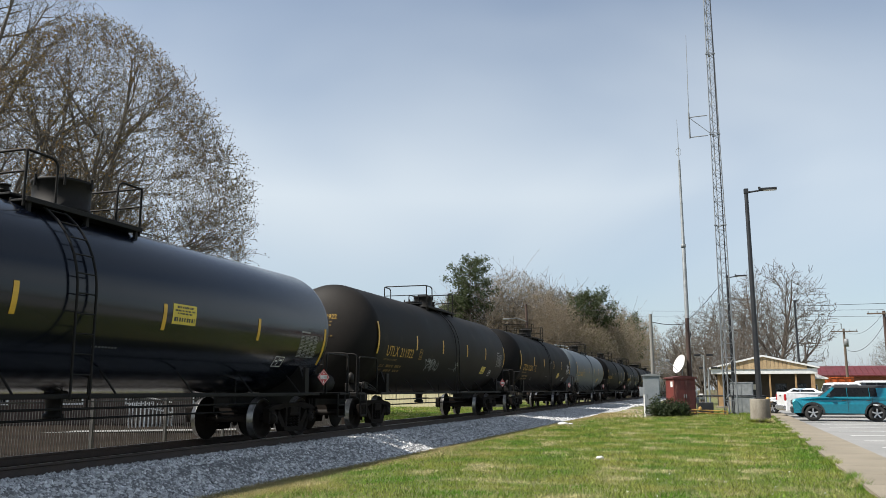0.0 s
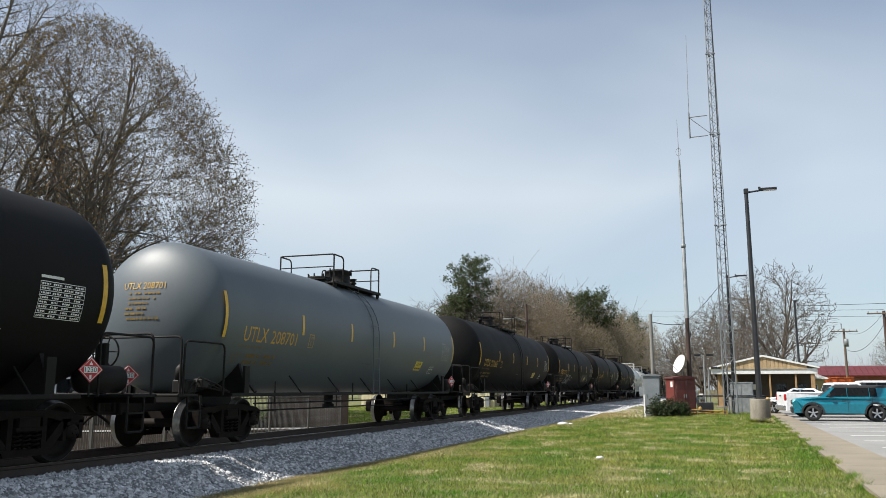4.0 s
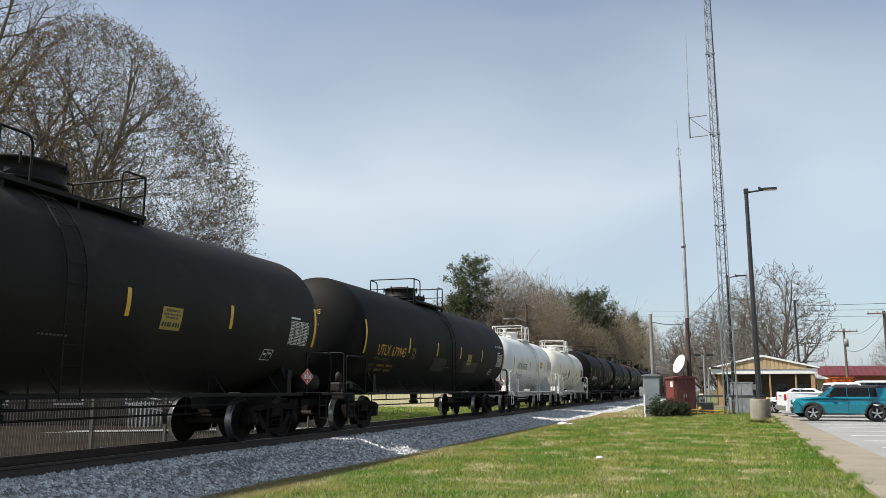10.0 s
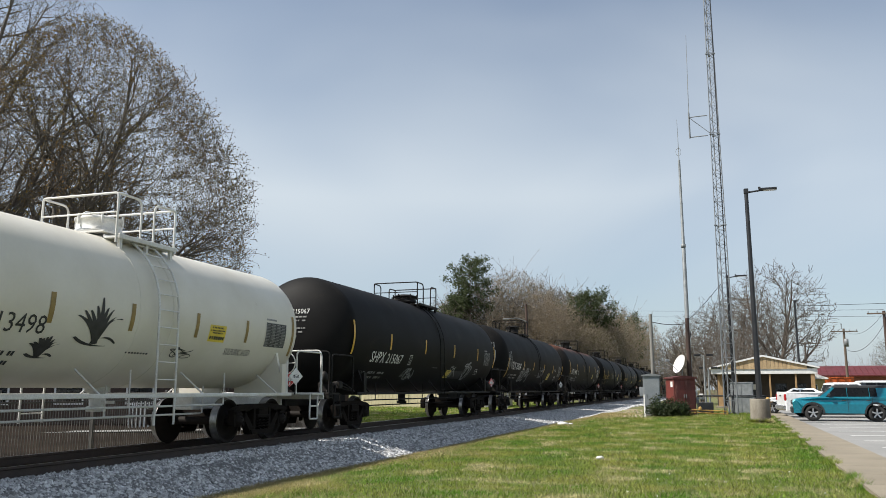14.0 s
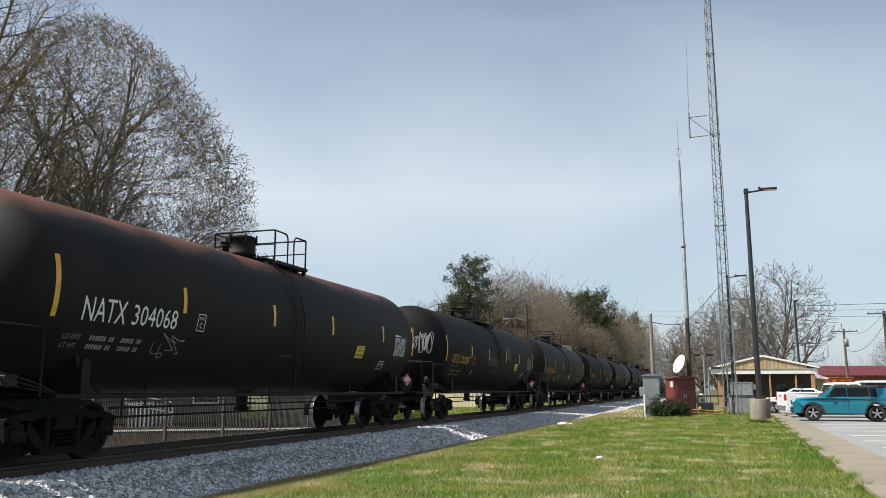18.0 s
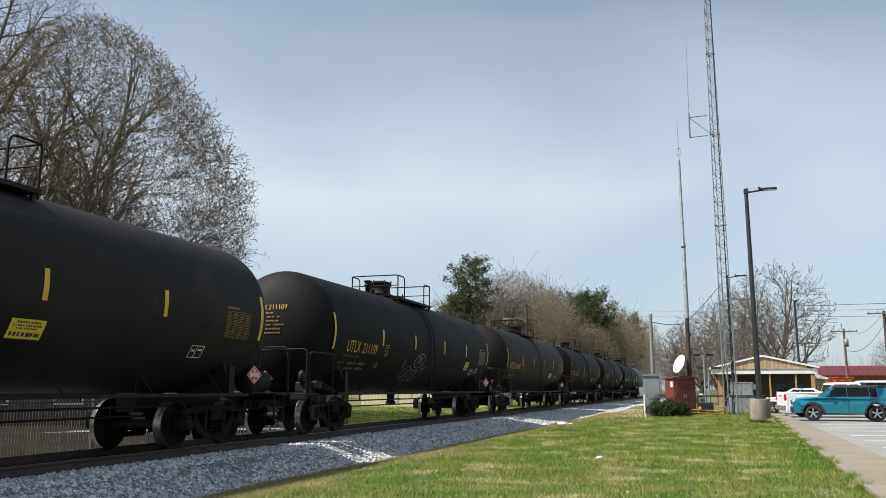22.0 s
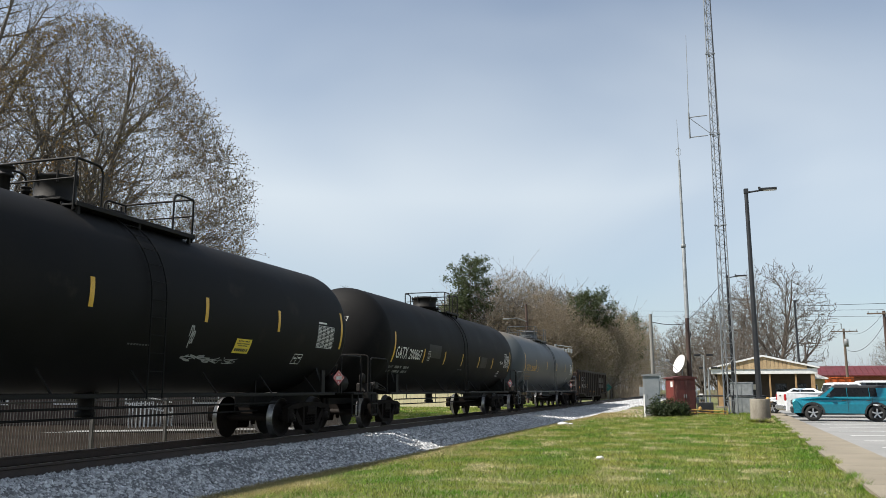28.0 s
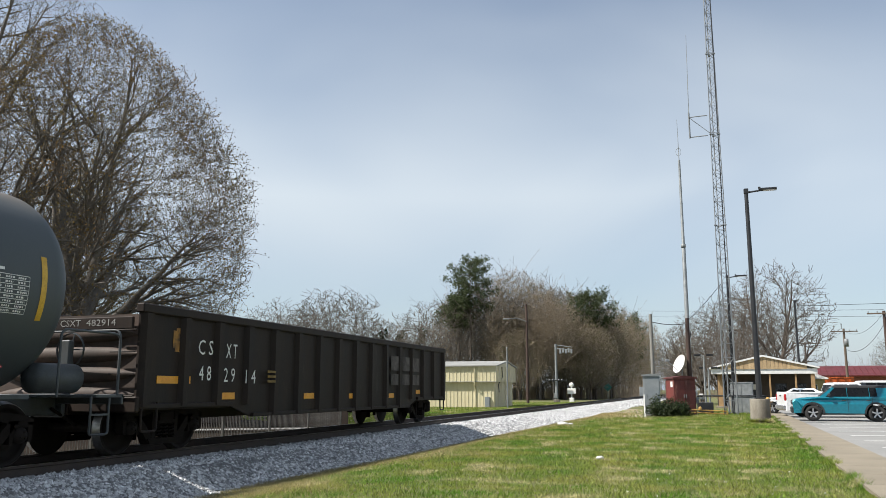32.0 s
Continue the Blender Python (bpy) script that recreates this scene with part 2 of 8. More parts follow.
M_WHITE = mat("tank_white", (0.66, 0.67, 0.66), (0.60, 0.60, 0.575), 0.4, scale=0.8, fine=18, bump=0.02, spots=(0.42, 0.36, 0.28), spot_scale=1.6, spot_at=0.72, grain=0.03)
M_CREAMT = mat("tank_cream", (0.68, 0.65, 0.565), (0.61, 0.575, 0.485), 0.4, scale=0.8, fine=18, bump=0.02, spots=(0.40, 0.33, 0.24), spot_scale=1.6, spot_at=0.70, grain=0.03)
M_OLIVE = mat("stripe_dull", (0.30, 0.20, 0.05), (0.22, 0.15, 0.045), 0.5, scale=6, fine=50, bump=0.02)
M_NOTICE = mat("notice_yellow", (0.72, 0.56, 0.06), (0.64, 0.48, 0.05), 0.45, scale=6, fine=50, bump=0.02, grain=0.1)
M_IRON = mat("frame_black", (0.006, 0.0056, 0.0053), (0.013, 0.011, 0.0095), 0.66, scale=3, fine=50, bump=0.2, spec=0.22)
M_TRUCK = mat("truck_grimy", (0.007, 0.005, 0.004), (0.014, 0.0105, 0.0085), 0.9, scale=4, fine=60, bump=0.3, spec=0.15)
M_STEEL = mat("wheel_steel", (0.008, 0.006, 0.005), (0.016, 0.012, 0.01), 0.75, scale=5, fine=40, bump=0.1, spec=0.2)
M_TREAD = mat("tread_bright", (0.30, 0.29, 0.28), (0.20, 0.19, 0.18), 0.34, metal=1.0, scale=9, fine=80, bump=0.03)
M_YELLOW = mat("reflective_yellow", (0.66, 0.39, 0.03), (0.56, 0.32, 0.02), 0.4, scale=6, fine=50, bump=0.02)
M_LETTERY = mat("letter_yellow", (0.60, 0.35, 0.035), (0.42, 0.24, 0.03), 0.6, scale=9, fine=60, bump=0)
M_LETTERW = mat("letter_white", (0.78, 0.78, 0.76), (0.6, 0.6, 0.58), 0.6, scale=9, fine=60, bump=0)
M_LETTERK = mat("letter_black", (0.02, 0.02, 0.02), (0.04, 0.04, 0.04), 0.6, scale=9, fine=60, bump=0)
M_GRAFW = mat("graffiti_pale", (0.34, 0.35, 0.35), (0.24, 0.25, 0.25), 0.6, scale=5, fine=30, bump=0)
M_GRAFF = mat("graffiti_faint", (0.10, 0.10, 0.10), (0.06, 0.06, 0.06), 0.6, scale=5, fine=30, bump=0)
M_NOTICED = mat("notice_gold", (0.36, 0.27, 0.05), (0.28, 0.20, 0.04), 0.5, scale=6, fine=50, bump=0.02, grain=0.1)
M_GRAFG = mat("graffiti_green", (0.06, 0.20, 0.15), (0.04, 0.14, 0.10), 0.6, scale=5, fine=30, bump=0)
M_FAINTY = mat("letter_yellow_faint", (0.22, 0.13, 0.02), (0.13, 0.08, 0.014), 0.6, scale=9, fine=60, bump=0)
M_FAINTW = mat("letter_white_faint", (0.30, 0.30, 0.29), (0.18, 0.18, 0.17), 0.6, scale=9, fine=60, bump=0)
M_RED = mat("placard_red", (0.55, 0.03, 0.035), (0.42, 0.025, 0.03), 0.45, scale=6, fine=40, bump=0)
M_WHITEP = mat("white_paint", (0.78, 0.78, 0.76), (0.70, 0.70, 0.68), 0.5, scale=3, fine=30, bump=0.02)
# ---- ground ----
M_GRASS = mat("grass_ground", (0.06, 0.09, 0.014), (0.16, 0.14, 0.055), 0.9, scale=0.8, fine=14, bump=0.6, bump_dist=0.03, spots=(0.24, 0.20, 0.11), spot_scale=1.1, spot_at=0.58)
# bed kept darker than the stones: shade of the gaps put into its colour
M_BALLAST = mat("ballast_bed", (0.12, 0.12, 0.122), (0.22, 0.22, 0.222), 0.9, scale=14, fine=30, bump=0.9, bump_dist=0.05)
M_STONE = mat("ballast_stone", (0.36, 0.362, 0.37), (0.52, 0.518, 0.515), 0.85, scale=8, fine=60, bump=0.3, isl=0.6)
M_RAIL = mat("rail_brown", (0.03, 0.021, 0.017), (0.05, 0.034, 0.027), 0.7, scale=3, fine=40, bump=0.2)
M_TIE = mat("tie_wood", (0.04, 0.033, 0.028), (0.075, 0.062, 0.052), 0.85, scale=4, fine=40, bump=0.4, stretch=(0.3, 2, 2), rnd=0.25)
M_CONC = mat("concrete", (0.19, 0.162, 0.118), (0.245, 0.21, 0.155), 0.85, scale=0.7, fine=40, bump=0.15, spots=(0.22, 0.19, 0.14), spot_scale=1.5, spot_at=0.62)
M_LOT = mat("lot_concrete", (0.21, 0.208, 0.20), (0.27, 0.265, 0.255), 0.85, scale=0.35, fine=30, bump=0.15, spots=(0.20, 0.195, 0.19), spot_scale=0.8, spot_at=0.6)


def ease(t):
    t = np.clip(t, 0.0, 1.0)
    return t * t * (3 - 2 * t)


def ground_z(x, y):
    """The lawn falls gently to the foot of the ballast and rises again beyond the fence."""
    dip = ease((-5.5 - x) / 2.1) * (1 - ease((-16.5 - x) / 9.0))
    return -0.28 * dip * (1 - ease((y - 33) / 24.0))


gx_ = np.concatenate([[-1500, -400, -120, -60], np.linspace(-40, 12, 105), [30, 80, 300, 1500]])
gy_ = np.concatenate([[-900, -300, -60], np.linspace(-20, 70, 91), [100, 160, 300, 700, 2500]])
GX, GY = np.meshgrid(gx_, gy_)
gv = np.stack([GX, GY, ground_z(GX, GY)], 2).reshape(-1, 3)
nx = len(gx_)
gf = np.array([(j * nx + i, j * nx + i + 1, (j + 1) * nx + i + 1, (j + 1) * nx + i) for j in range(len(gy_) - 1) for i in range(nx - 1)])
ground = tagged(new("ground", array_mesh("ground", gv, gf, M_GRASS, True)), "grassy ground with green and straw-coloured patches", "ground", kind="structure")


def toe(y):
    """Where the ballast meets the lawn."""
    return -7.6 + 0.16 * math.sin(y * 0.35) + 1.5 * max(0.0, min((y - 27) / 17, 1.0))


SHOULDER = -8.75
ys = [-400, -200, -40, -10, 0] + [3 + 1.0 * k for k in range(60)] + [70, 85, 110, 150, 220, 320, 450]
vs, fs = [], []
for y in ys:
    tx = toe(y)
    for x, z in ((-14.2, 0.0), (-13.4, None), (-12.3, 0.10), (SHOULDER, 0.125), (SHOULDER + 0.2, 0.11), (tx, None), (tx + 0.25, 0.0)):
        gz = float(ground_z(x, y))
        vs.append((x, y, z if z else gz + (0.012 if z is None else -0.03)))
for i in range(len(ys) - 1):
    fs += [(i * 7 + k, i * 7 + k + 1, i * 7 + k + 8, i * 7 + k + 7) for k in range(6)]
bed = tagged(part("ballast_bed", Shape().add(vs, fs, True), M_BALLAST), "bed of grey crushed stone under the track", "ballast", kind="structure")


M_DIRT = mat("sandy_dirt", (0.34, 0.275, 0.20), (0.26, 0.205, 0.145), 0.95, scale=1.5, fine=25, bump=0.5, bump_dist=0.02, spots=(0.20, 0.19, 0.09), spot_scale=2.2, spot_at=0.6)
tagged(part("dirt_verge", Shape().add([(-6.2, 40, 0.012), (-4.2, 42.5, 0.012), (-2.2, 44.2, 0.012), (-1.8, 56, 0.012), (-6.2, 62, 0.012)], [(0, 1, 2, 3, 4)]), M_DIRT), "bare sandy ground beside the cabinet", "bare ground", kind="structure")


# dark brown strip with a frayed outer edge along the toe of the ballast
M_TOEDARK = mat("toe_dark_brown", (0.035, 0.029, 0.023), (0.075, 0.062, 0.048), 0.95, scale=2.5, fine=25, bump=0.6, bump_dist=0.03, spots=(0.15, 0.13, 0.10), spot_scale=3.5, spot_at=0.62)
toe_v, toe_f, toe_y = [], [], [3 + 0.5 * k for k in range(92)]
for i, y in enumerate(toe_y):
    fray = 0.12 * math.sin(y * 2.3) + 0.10 * math.sin(y * 5.1 + 1) + 0.08 * math.sin(y * 0.9)
    for x in (toe(y) - 0.10, toe(y) + 0.20 + 0.5 * fray, toe(y) + 0.42 + fray):
        toe_v.append((x, y, float(ground_z(x, y)) + 0.022))
    if i:
        toe_f += [((i - 1) * 3 + k, (i - 1) * 3 + k + 1, i * 3 + k + 1, i * 3 + k) for k in range(2)]
tagged(part("soil_strip", Shape().add(toe_v, toe_f, True), M_TOEDARK), "dark brown strip with a frayed edge at the foot of the ballast", "bare ground", kind="structure")


def stones(n, seed, y0, y1, lo, hi):
    """Many angular stones scattered over the shoulder of the bed."""
    rng = np.random.default_rng(seed)
    y = y0 + (y1 - y0) * rng.random(n) ** 1.6
    t = rng.random(n) ** 0.9
    tx = np.array([toe(v) for v in y])
    x = -9.6 + (tx + 0.2 + 9.6) * t
    low = ground_z(tx, y)
    k = np.clip((x - SHOULDER - 0.1) / (tx - SHOULDER - 0.1), 0, 1)
    z = 0.125 + (low - 0.12) * k
    r = lo + (hi - lo) * rng.random(n) ** 1.5
    base = np.array([(1, 0, 0), (-1, 0, 0), (0, 1, 0), (0, -1, 0), (0, 0, 1), (0, 0, -1)], float)
    tri = np.array([(0, 2, 4), (2, 1, 4), (1, 3, 4), (3, 0, 4), (2, 0, 5), (1, 2, 5), (3, 1, 5), (0, 3, 5)])
    v = base[None] * (0.65 + 0.6 * rng.random((n, 6, 1))) + 0.25 * rng.standard_normal((n, 6, 3))
    a = rng.random(n) * 6.283
    c, s = np.cos(a)[:, None], np.sin(a)[:, None]
    vx, vy = v[:, :, 0] * c - v[:, :, 1] * s, v[:, :, 0] * s + v[:, :, 1] * c
    v = np.stack([vx, vy, v[:, :, 2] * 0.75], 2) * r[:, None, None] + np.stack([x, y, z + r * 0.25], 1)[:, None]
    f = (tri[None] + (np.arange(n) * 6)[:, None, None]).reshape(-1, 3)
    return array_mesh("ballast_stones", v.reshape(-1, 3), f, M_STONE)


tagged(new("ballast_stones", stones(52000, 3, 7.0, 66.0, 0.026, 0.052)), "loose angular grey ballast stones", "ballast", kind="stuff")
tagged(new("ballast_stones_far", stones(9000, 9, 58.0, 130.0, 0.05, 0.085)), "loose angular grey ballast stones far along the track", "ballast", kind="stuff")

# ---- track ----
track = tagged(thing("track", "straight railway track of rusty steel rails on wooden ties", "railway track"), kind="structure")
RAIL_PROFILE = [(-0.07, 0.0), (-0.07, 0.012), (-0.015, 0.03), (-0.009, 0.125), (-0.036, 0.138), (-0.036, 0.165), (-0.028, 0.172), (0.028, 0.172), (0.036, 0.165), (0.036, 0.138), (0.009, 0.125), (0.015, 0.03), (0.07, 0.012), (0.07, 0.0)]
for k in (-0.7525, 0.7525):
    prof = [(TRACK_X + k + a, 0.128 + b) for a, b in RAIL_PROFILE]
    rail = part("rail", Shape().prism(prof, -390, 460, "y"), M_RAIL, track)
    part("rail_head", Shape().box(TRACK_X + k, 35, 0.3005, 0.05, 850, 0.003), M_TREAD, rail, "polished running surface")
tie_me = Shape().box(0, 0, 0, 2.6, 0.22, 0.16, 0.012).mesh("tie", M_TIE)
rng = random.Random(5)
far_ties = Shape()
for i in range(1230):
    y = -380 + 0.52 * i
    if 4 < y < 110:
        part("tie", tie_me, None, track, at=pose(TRACK_X + rng.uniform(-0.04, 0.04), y, 0.055, 0, 0, rng.uniform(-1, 1)))
    else:
        far_ties.box(TRACK_X, y, 0.055, 2.6, 0.22, 0.16)
tagged(part("ties_far_along", far_ties, M_TIE, track), kind="stuff")

# ---- trees ----
from mathutils.kdtree import KDTree

M_BARK = mat("bark_grey", (0.11, 0.098, 0.083), (0.175, 0.157, 0.135), 0.9, scale=3, fine=18, bump=0.6, bump_dist=0.03, stretch=(1, 1, 0.25))
M_BARKB = mat("bark_brown", (0.075, 0.058, 0.045), (0.13, 0.105, 0.085), 0.9, scale=3, fine=18, bump=0.5, bump_dist=0.03, stretch=(1, 1, 0.25))
M_TWIG = mat("twig_brown", (0.08, 0.067, 0.055), (0.14, 0.118, 0.096), 0.9, scale=0.6, fine=4, bump=0)
M_TWIGR = mat("twig_russet", (0.185, 0.148, 0.108), (0.27, 0.222, 0.165), 0.9, scale=0.15, fine=2, bump=0)
M_BUD = mat("bud_olive", (0.15, 0.125, 0.04), (0.19, 0.11, 0.04), 0.8, scale=0.35, fine=4, bump=0, isl=0.4)
M_BUDG = mat("bud_green", (0.11, 0.13, 0.035), (0.15, 0.12, 0.045), 0.8, scale=0.25, fine=4, bump=0, isl=0.4)
M_PINE = mat("pine_needles", (0.048, 0.066, 0.027), (0.078, 0.095, 0.04), 0.8, scale=0.6, fine=6, bump=0, isl=0.45)
M_LEAF = mat("shrub_leaf", (0.022, 0.04, 0.014), (0.045, 0.062, 0.02), 0.6, scale=1.5, fine=8, bump=0, isl=0.5)
M_IVY = mat("ivy_leaf", (0.018, 0.03, 0.012), (0.03, 0.045, 0.016), 0.7, scale=1.0, fine=6, bump=0, isl=0.4)

for m in (M_BUD, M_BUDG, M_PINE, M_LEAF, M_IVY):
    leafy(m)


def crown_width(profile, z):
    """Radius of a crown at a height, from (height, radius) pairs."""
    for (z0, r0), (z1, r1) in zip(profile, profile[1:]):
        if z0 <= z <= z1:
            return r0 + (r1 - r0) * (z - z0) / (z1 - z0)
    return 0.0


def grow(seed, height, limbs, fork, lean, depth, trunk_r, kids, first=0.2, wander=0.07, lift=0.04, angle=(22, 46), ratio=(0.34, 0.56), dome=None):
    """Branches as pieces (start, end, start radius, end radius); also the tips of the finest twigs."""
    rng = random.Random(seed)
    gauss, segs, tips = rng.gauss, [], []

    def perp(d):
        v = Vector((gauss(0, 1), gauss(0, 1), gauss(0, 1)))
        v -= d * v.dot(d)
        return v.normalized()

    def inside(q):
        if len(dome) > 4:
            wide = crown_width(dome, q.z)
            return wide > 0 and q.x ** 2 + q.y ** 2 < (wide * (1 + 0.07 * math.sin(5 * math.atan2(q.y, q.x) + 0.9 * q.z))) ** 2
        k = dome[2] if q.z > dome[1] else dome[3]
        return (q.x ** 2 + q.y ** 2) / dome[0] ** 2 + ((q.z - dome[1]) / k) ** 2 < 1 + 0.10 * math.sin(5 * math.atan2(q.y, q.x) + 0.7 * q.z)

    def branch(p, d, length, r, level):
        if dome:
            while length > 0.3 and not inside(p + d * length + Vector((0, 0, lift * length * 0.5 if level < 3 else 0))):
                length *= 0.86
        n = (7, 7, 5, 3, 2, 2)[level]
        step, rr = length / n, r
        pts, rad, dirs = [p], [r], [d]
        for i in range(n):
            d = (d + perp(d) * wander * (1 + 0.6 * (level > 1)) + Vector((0, 0, lift if level < 3 else 0.0))).normalized()
            q = p + d * step
            if dome and not inside(q):
                break
            r1 = max(r * (1 - 0.82 * (i + 1) / n), 0.004)
            segs.append((p, q, rr, r1))
            p, rr = q, r1
            pts.append(q), rad.append(r1), dirs.append(d)
        n = len(pts) - 1
        if n == 0:
            return
        if level >= depth:
            tips.append((p, d))
            return
        for j in range(kids[level]):
            t = (first if level == 1 else 0.12) + (0.98 - (first if level == 1 else 0.12)) * (j + rng.random()) / kids[level]
            i = min(int(t * n), n - 1)
            q = pts[i].lerp(pts[i + 1], t * n - i)
            a = radians(rng.uniform(*angle))
            side = perp(dirs[i + 1])
            out = Vector((q.x, q.y, 0))
            if out.length > 0.5:
                side = (side + out.normalized() * 0.5).normalized()
            nd = (dirs[i + 1] * math.cos(a) + side * math.sin(a)).normalized()
            branch(q, nd, length * rng.uniform(*ratio) * (1.1 - 0.35 * t), max(rad[i] * 0.66, 0.005), level + 1)

    top, d = Vector((0, 0, 0)), Vector((0, 0, 1))
    for i in range(4):
        nxt = top + (d + Vector((rng.uniform(-0.06, 0.06), rng.uniform(-0.06, 0.06), 0))).normalized() * (fork / 4)
        segs.append((top, nxt, trunk_r * (1.35 if i == 0 else 1 - 0.07 * i), trunk_r * (1 - 0.07 * (i + 1))))
        top = nxt
    for j in range(limbs):
        a = j * 2.39996 + rng.uniform(-0.3, 0.3)
        tilt = radians(lean[0] + (lean[1] - lean[0]) * (j / max(limbs - 1, 1)) ** 0.8)
        d = Vector((math.sin(tilt) * math.cos(a), math.sin(tilt) * math.sin(a), math.cos(tilt)))
        length = (height - fork) * rng.uniform(0.92, 1.05) * (1 - 0.22 * math.sin(tilt))
        branch(top - Vector((0, 0, rng.uniform(0, 0.5) * fork * (j / limbs))), d, length, trunk_r * rng.uniform(0.34, 0.5), 1)
    return segs, tips


def tubes_mesh(name, segs, material, sides):
    a = np.array([(*p, *q, r, s) for p, q, r, s in segs])
    p, q, r, s = a[:, 0:3], a[:, 3:6], a[:, 6], a[:, 7]
    d = q - p
    d /= np.linalg.norm(d, axis=1)[:, None] + 1e-9
    ref = np.where(np.abs(d[:, 2:3]) < 0.9, np.array([[0, 0, 1.0]]), np.array([[1.0, 0, 0]]))
    u = np.cross(d, ref)
    u /= np.linalg.norm(u, axis=1)[:, None]
    w = np.cross(d, u)
    an = 2 * np.pi * np.arange(sides) / sides
    ring = u[:, None] * np.cos(an)[None, :, None] + w[:, None] * np.sin(an)[None, :, None]
    v = np.concatenate([p[:, None] + ring * r[:, None, None], q[:, None] + ring * s[:, None, None]], 1)
    k = np.arange(sides)
    f = np.stack([k, (k + 1) % sides, sides + (k + 1) % sides, sides + k], 1)
    f = (f[None] + (np.arange(len(a)) * 2 * sides)[:, None, None]).reshape(-1, 4)
    return array_mesh(name, v.reshape(-1, 3), f, material, True)


def leaves_mesh(name, places, n_each, reach, size, material, seed, flat=0.6):
    """Small leaf blades round the given places."""
    rng = np.random.default_rng(seed)
    c = np.repeat(np.array([tuple(p) for p in places]), n_each, 0)
    n = len(c)
    c = c + rng.standard_normal((n, 3)) * reach
    d = rng.standard_normal((n, 3))
    d /= np.linalg.norm(d, axis=1)[:, None]
    e = np.cross(d, rng.standard_normal((n, 3)))
    e /= np.linalg.norm(e, axis=1)[:, None]
    sz = (size * (0.6 + 0.8 * rng.random(n)))[:, None]
    v = np.stack([c, c + d * sz * 0.5 + e * sz * 0.5 * flat, c + d * sz, c + d * sz * 0.5 - e * sz * 0.5 * flat], 1)
    f = np.arange(n * 4).reshape(n, 4)
    return array_mesh(name, v.reshape(-1, 3), f, material)


def fill_crown(segs, seed, passes, centre, radii, low, origin, edge=0.55, rough=0.06, inner=0.3, profile=None):
    """Grows ever finer twigs from the nearest wood towards points spread through a lumpy crown."""
    rng = random.Random(seed)
    wood = [(q, s) for p, q, r, s in segs] + [((p + q) / 2, (r + s) / 2) for p, q, r, s in segs]
    tips, c, o = [], Vector(centre), Vector(origin)
    for count, reach, r_most in passes:
        tree = KDTree(len(wood))
        for i, (q, r) in enumerate(wood):
            tree.insert(q, i)
        tree.balance()
        fresh, made, tries = [], 0, 0
        while made < count and tries < count * 6:
            tries += 1
            d = Vector((rng.gauss(0, 1), rng.gauss(0, 1), rng.gauss(0, 1))).normalized()
            az = math.atan2(d.y, d.x)
            lump = 1 + rough * (math.sin(4 * az + seed) + 0.8 * math.sin(7 * az + 9 * d.z) + 0.7 * math.sin(13 * d.z + 3 * az))
            k = (1 - (1 - edge) * rng.random() ** 1.6) * lump if rng.random() > inner else rng.random() ** 0.5
            t = c + Vector((d.x * radii[0] * k, d.y * radii[0] * k, d.z * k * (radii[1] if d.z > 0 else radii[2])))
            if profile:
                z = profile[0][0] + (profile[-1][0] - profile[0][0]) * rng.random()
                wide = crown_width(profile, z)
                if rng.random() > wide / radii[0] * (0.55 + 0.45 * min(1.0, z / 12)):
                    continue
                k = k * 0.97 if rng.random() < 0.8 else k * 1.03
                t = Vector((wide * k * math.cos(az), wide * k * math.sin(az), z + rng.gauss(0, 0.3)))
            if t.z < low:
                continue
            out, best, far = (t - o).normalized(), None, 1e9
            for q, i, dist in tree.find_n(t, 7):
                v = t - q
                if 0.12 < dist < reach and v.dot(out) > 0.35 * dist and dist < far:
                    best, far = i, dist
            if best is None:
                continue
            q, r = wood[best]
            bow = q.lerp(t, 0.5) + Vector((rng.gauss(0, 0.09), rng.gauss(0, 0.09), rng.gauss(-0.03, 0.08))) * far
            r0 = max(min(r * 0.7, r_most), 0.004)
            segs.append((q, bow, r0, r0 * 0.75)), segs.append((bow, t, r0 * 0.75, r0 * 0.4))
            fresh += [(bow, r0 * 0.75), (t, r0 * 0.5), (q.lerp(bow, 0.5), r0 * 0.85), (bow.lerp(t, 0.5), r0 * 0.6)]
            tips.append((t, out))
            made += 1
        wood += fresh
    return tips


def tree_meshes(seed, thick=0.035, fine=0.007, bark=None, twig=None, bud=None, buds=2, bud_size=0.09, bud_reach=0.18, fill=None, **how):
    segs, tips = grow(seed, **how)
    if fill:
        tips = fill_crown(segs, seed, **fill)
    big = [s for s in segs if s[2] >= thick]
    small = [(p, q, max(r, fine), max(s, fine * 0.7)) for p, q, r, s in segs if r < thick]
    out = [("trunk", tubes_mesh("trunk", big, bark or M_BARK, 7)), ("branchwork", tubes_mesh("branchwork", small, twig or M_TWIG, 3))]
    if bud and buds:
        out.append(("crown", leaves_mesh("crown", [t[0] for t in tips], buds, bud_reach, bud_size, bud, seed)))
    return out


def plant(name, meshes, x, y, turn, size, label, category="tree", group="", wide=1.0):
    t = thing(name, label, category, group, at=pose(x, y, -0.05, 0, 0, turn) @ Matrix.Diagonal((size * wide, size * wide, size, 1)))
    t.scale = (size * wide, size * wide, size)
    for nm, me in meshes:
        part(nm, me, None, t)
    return t


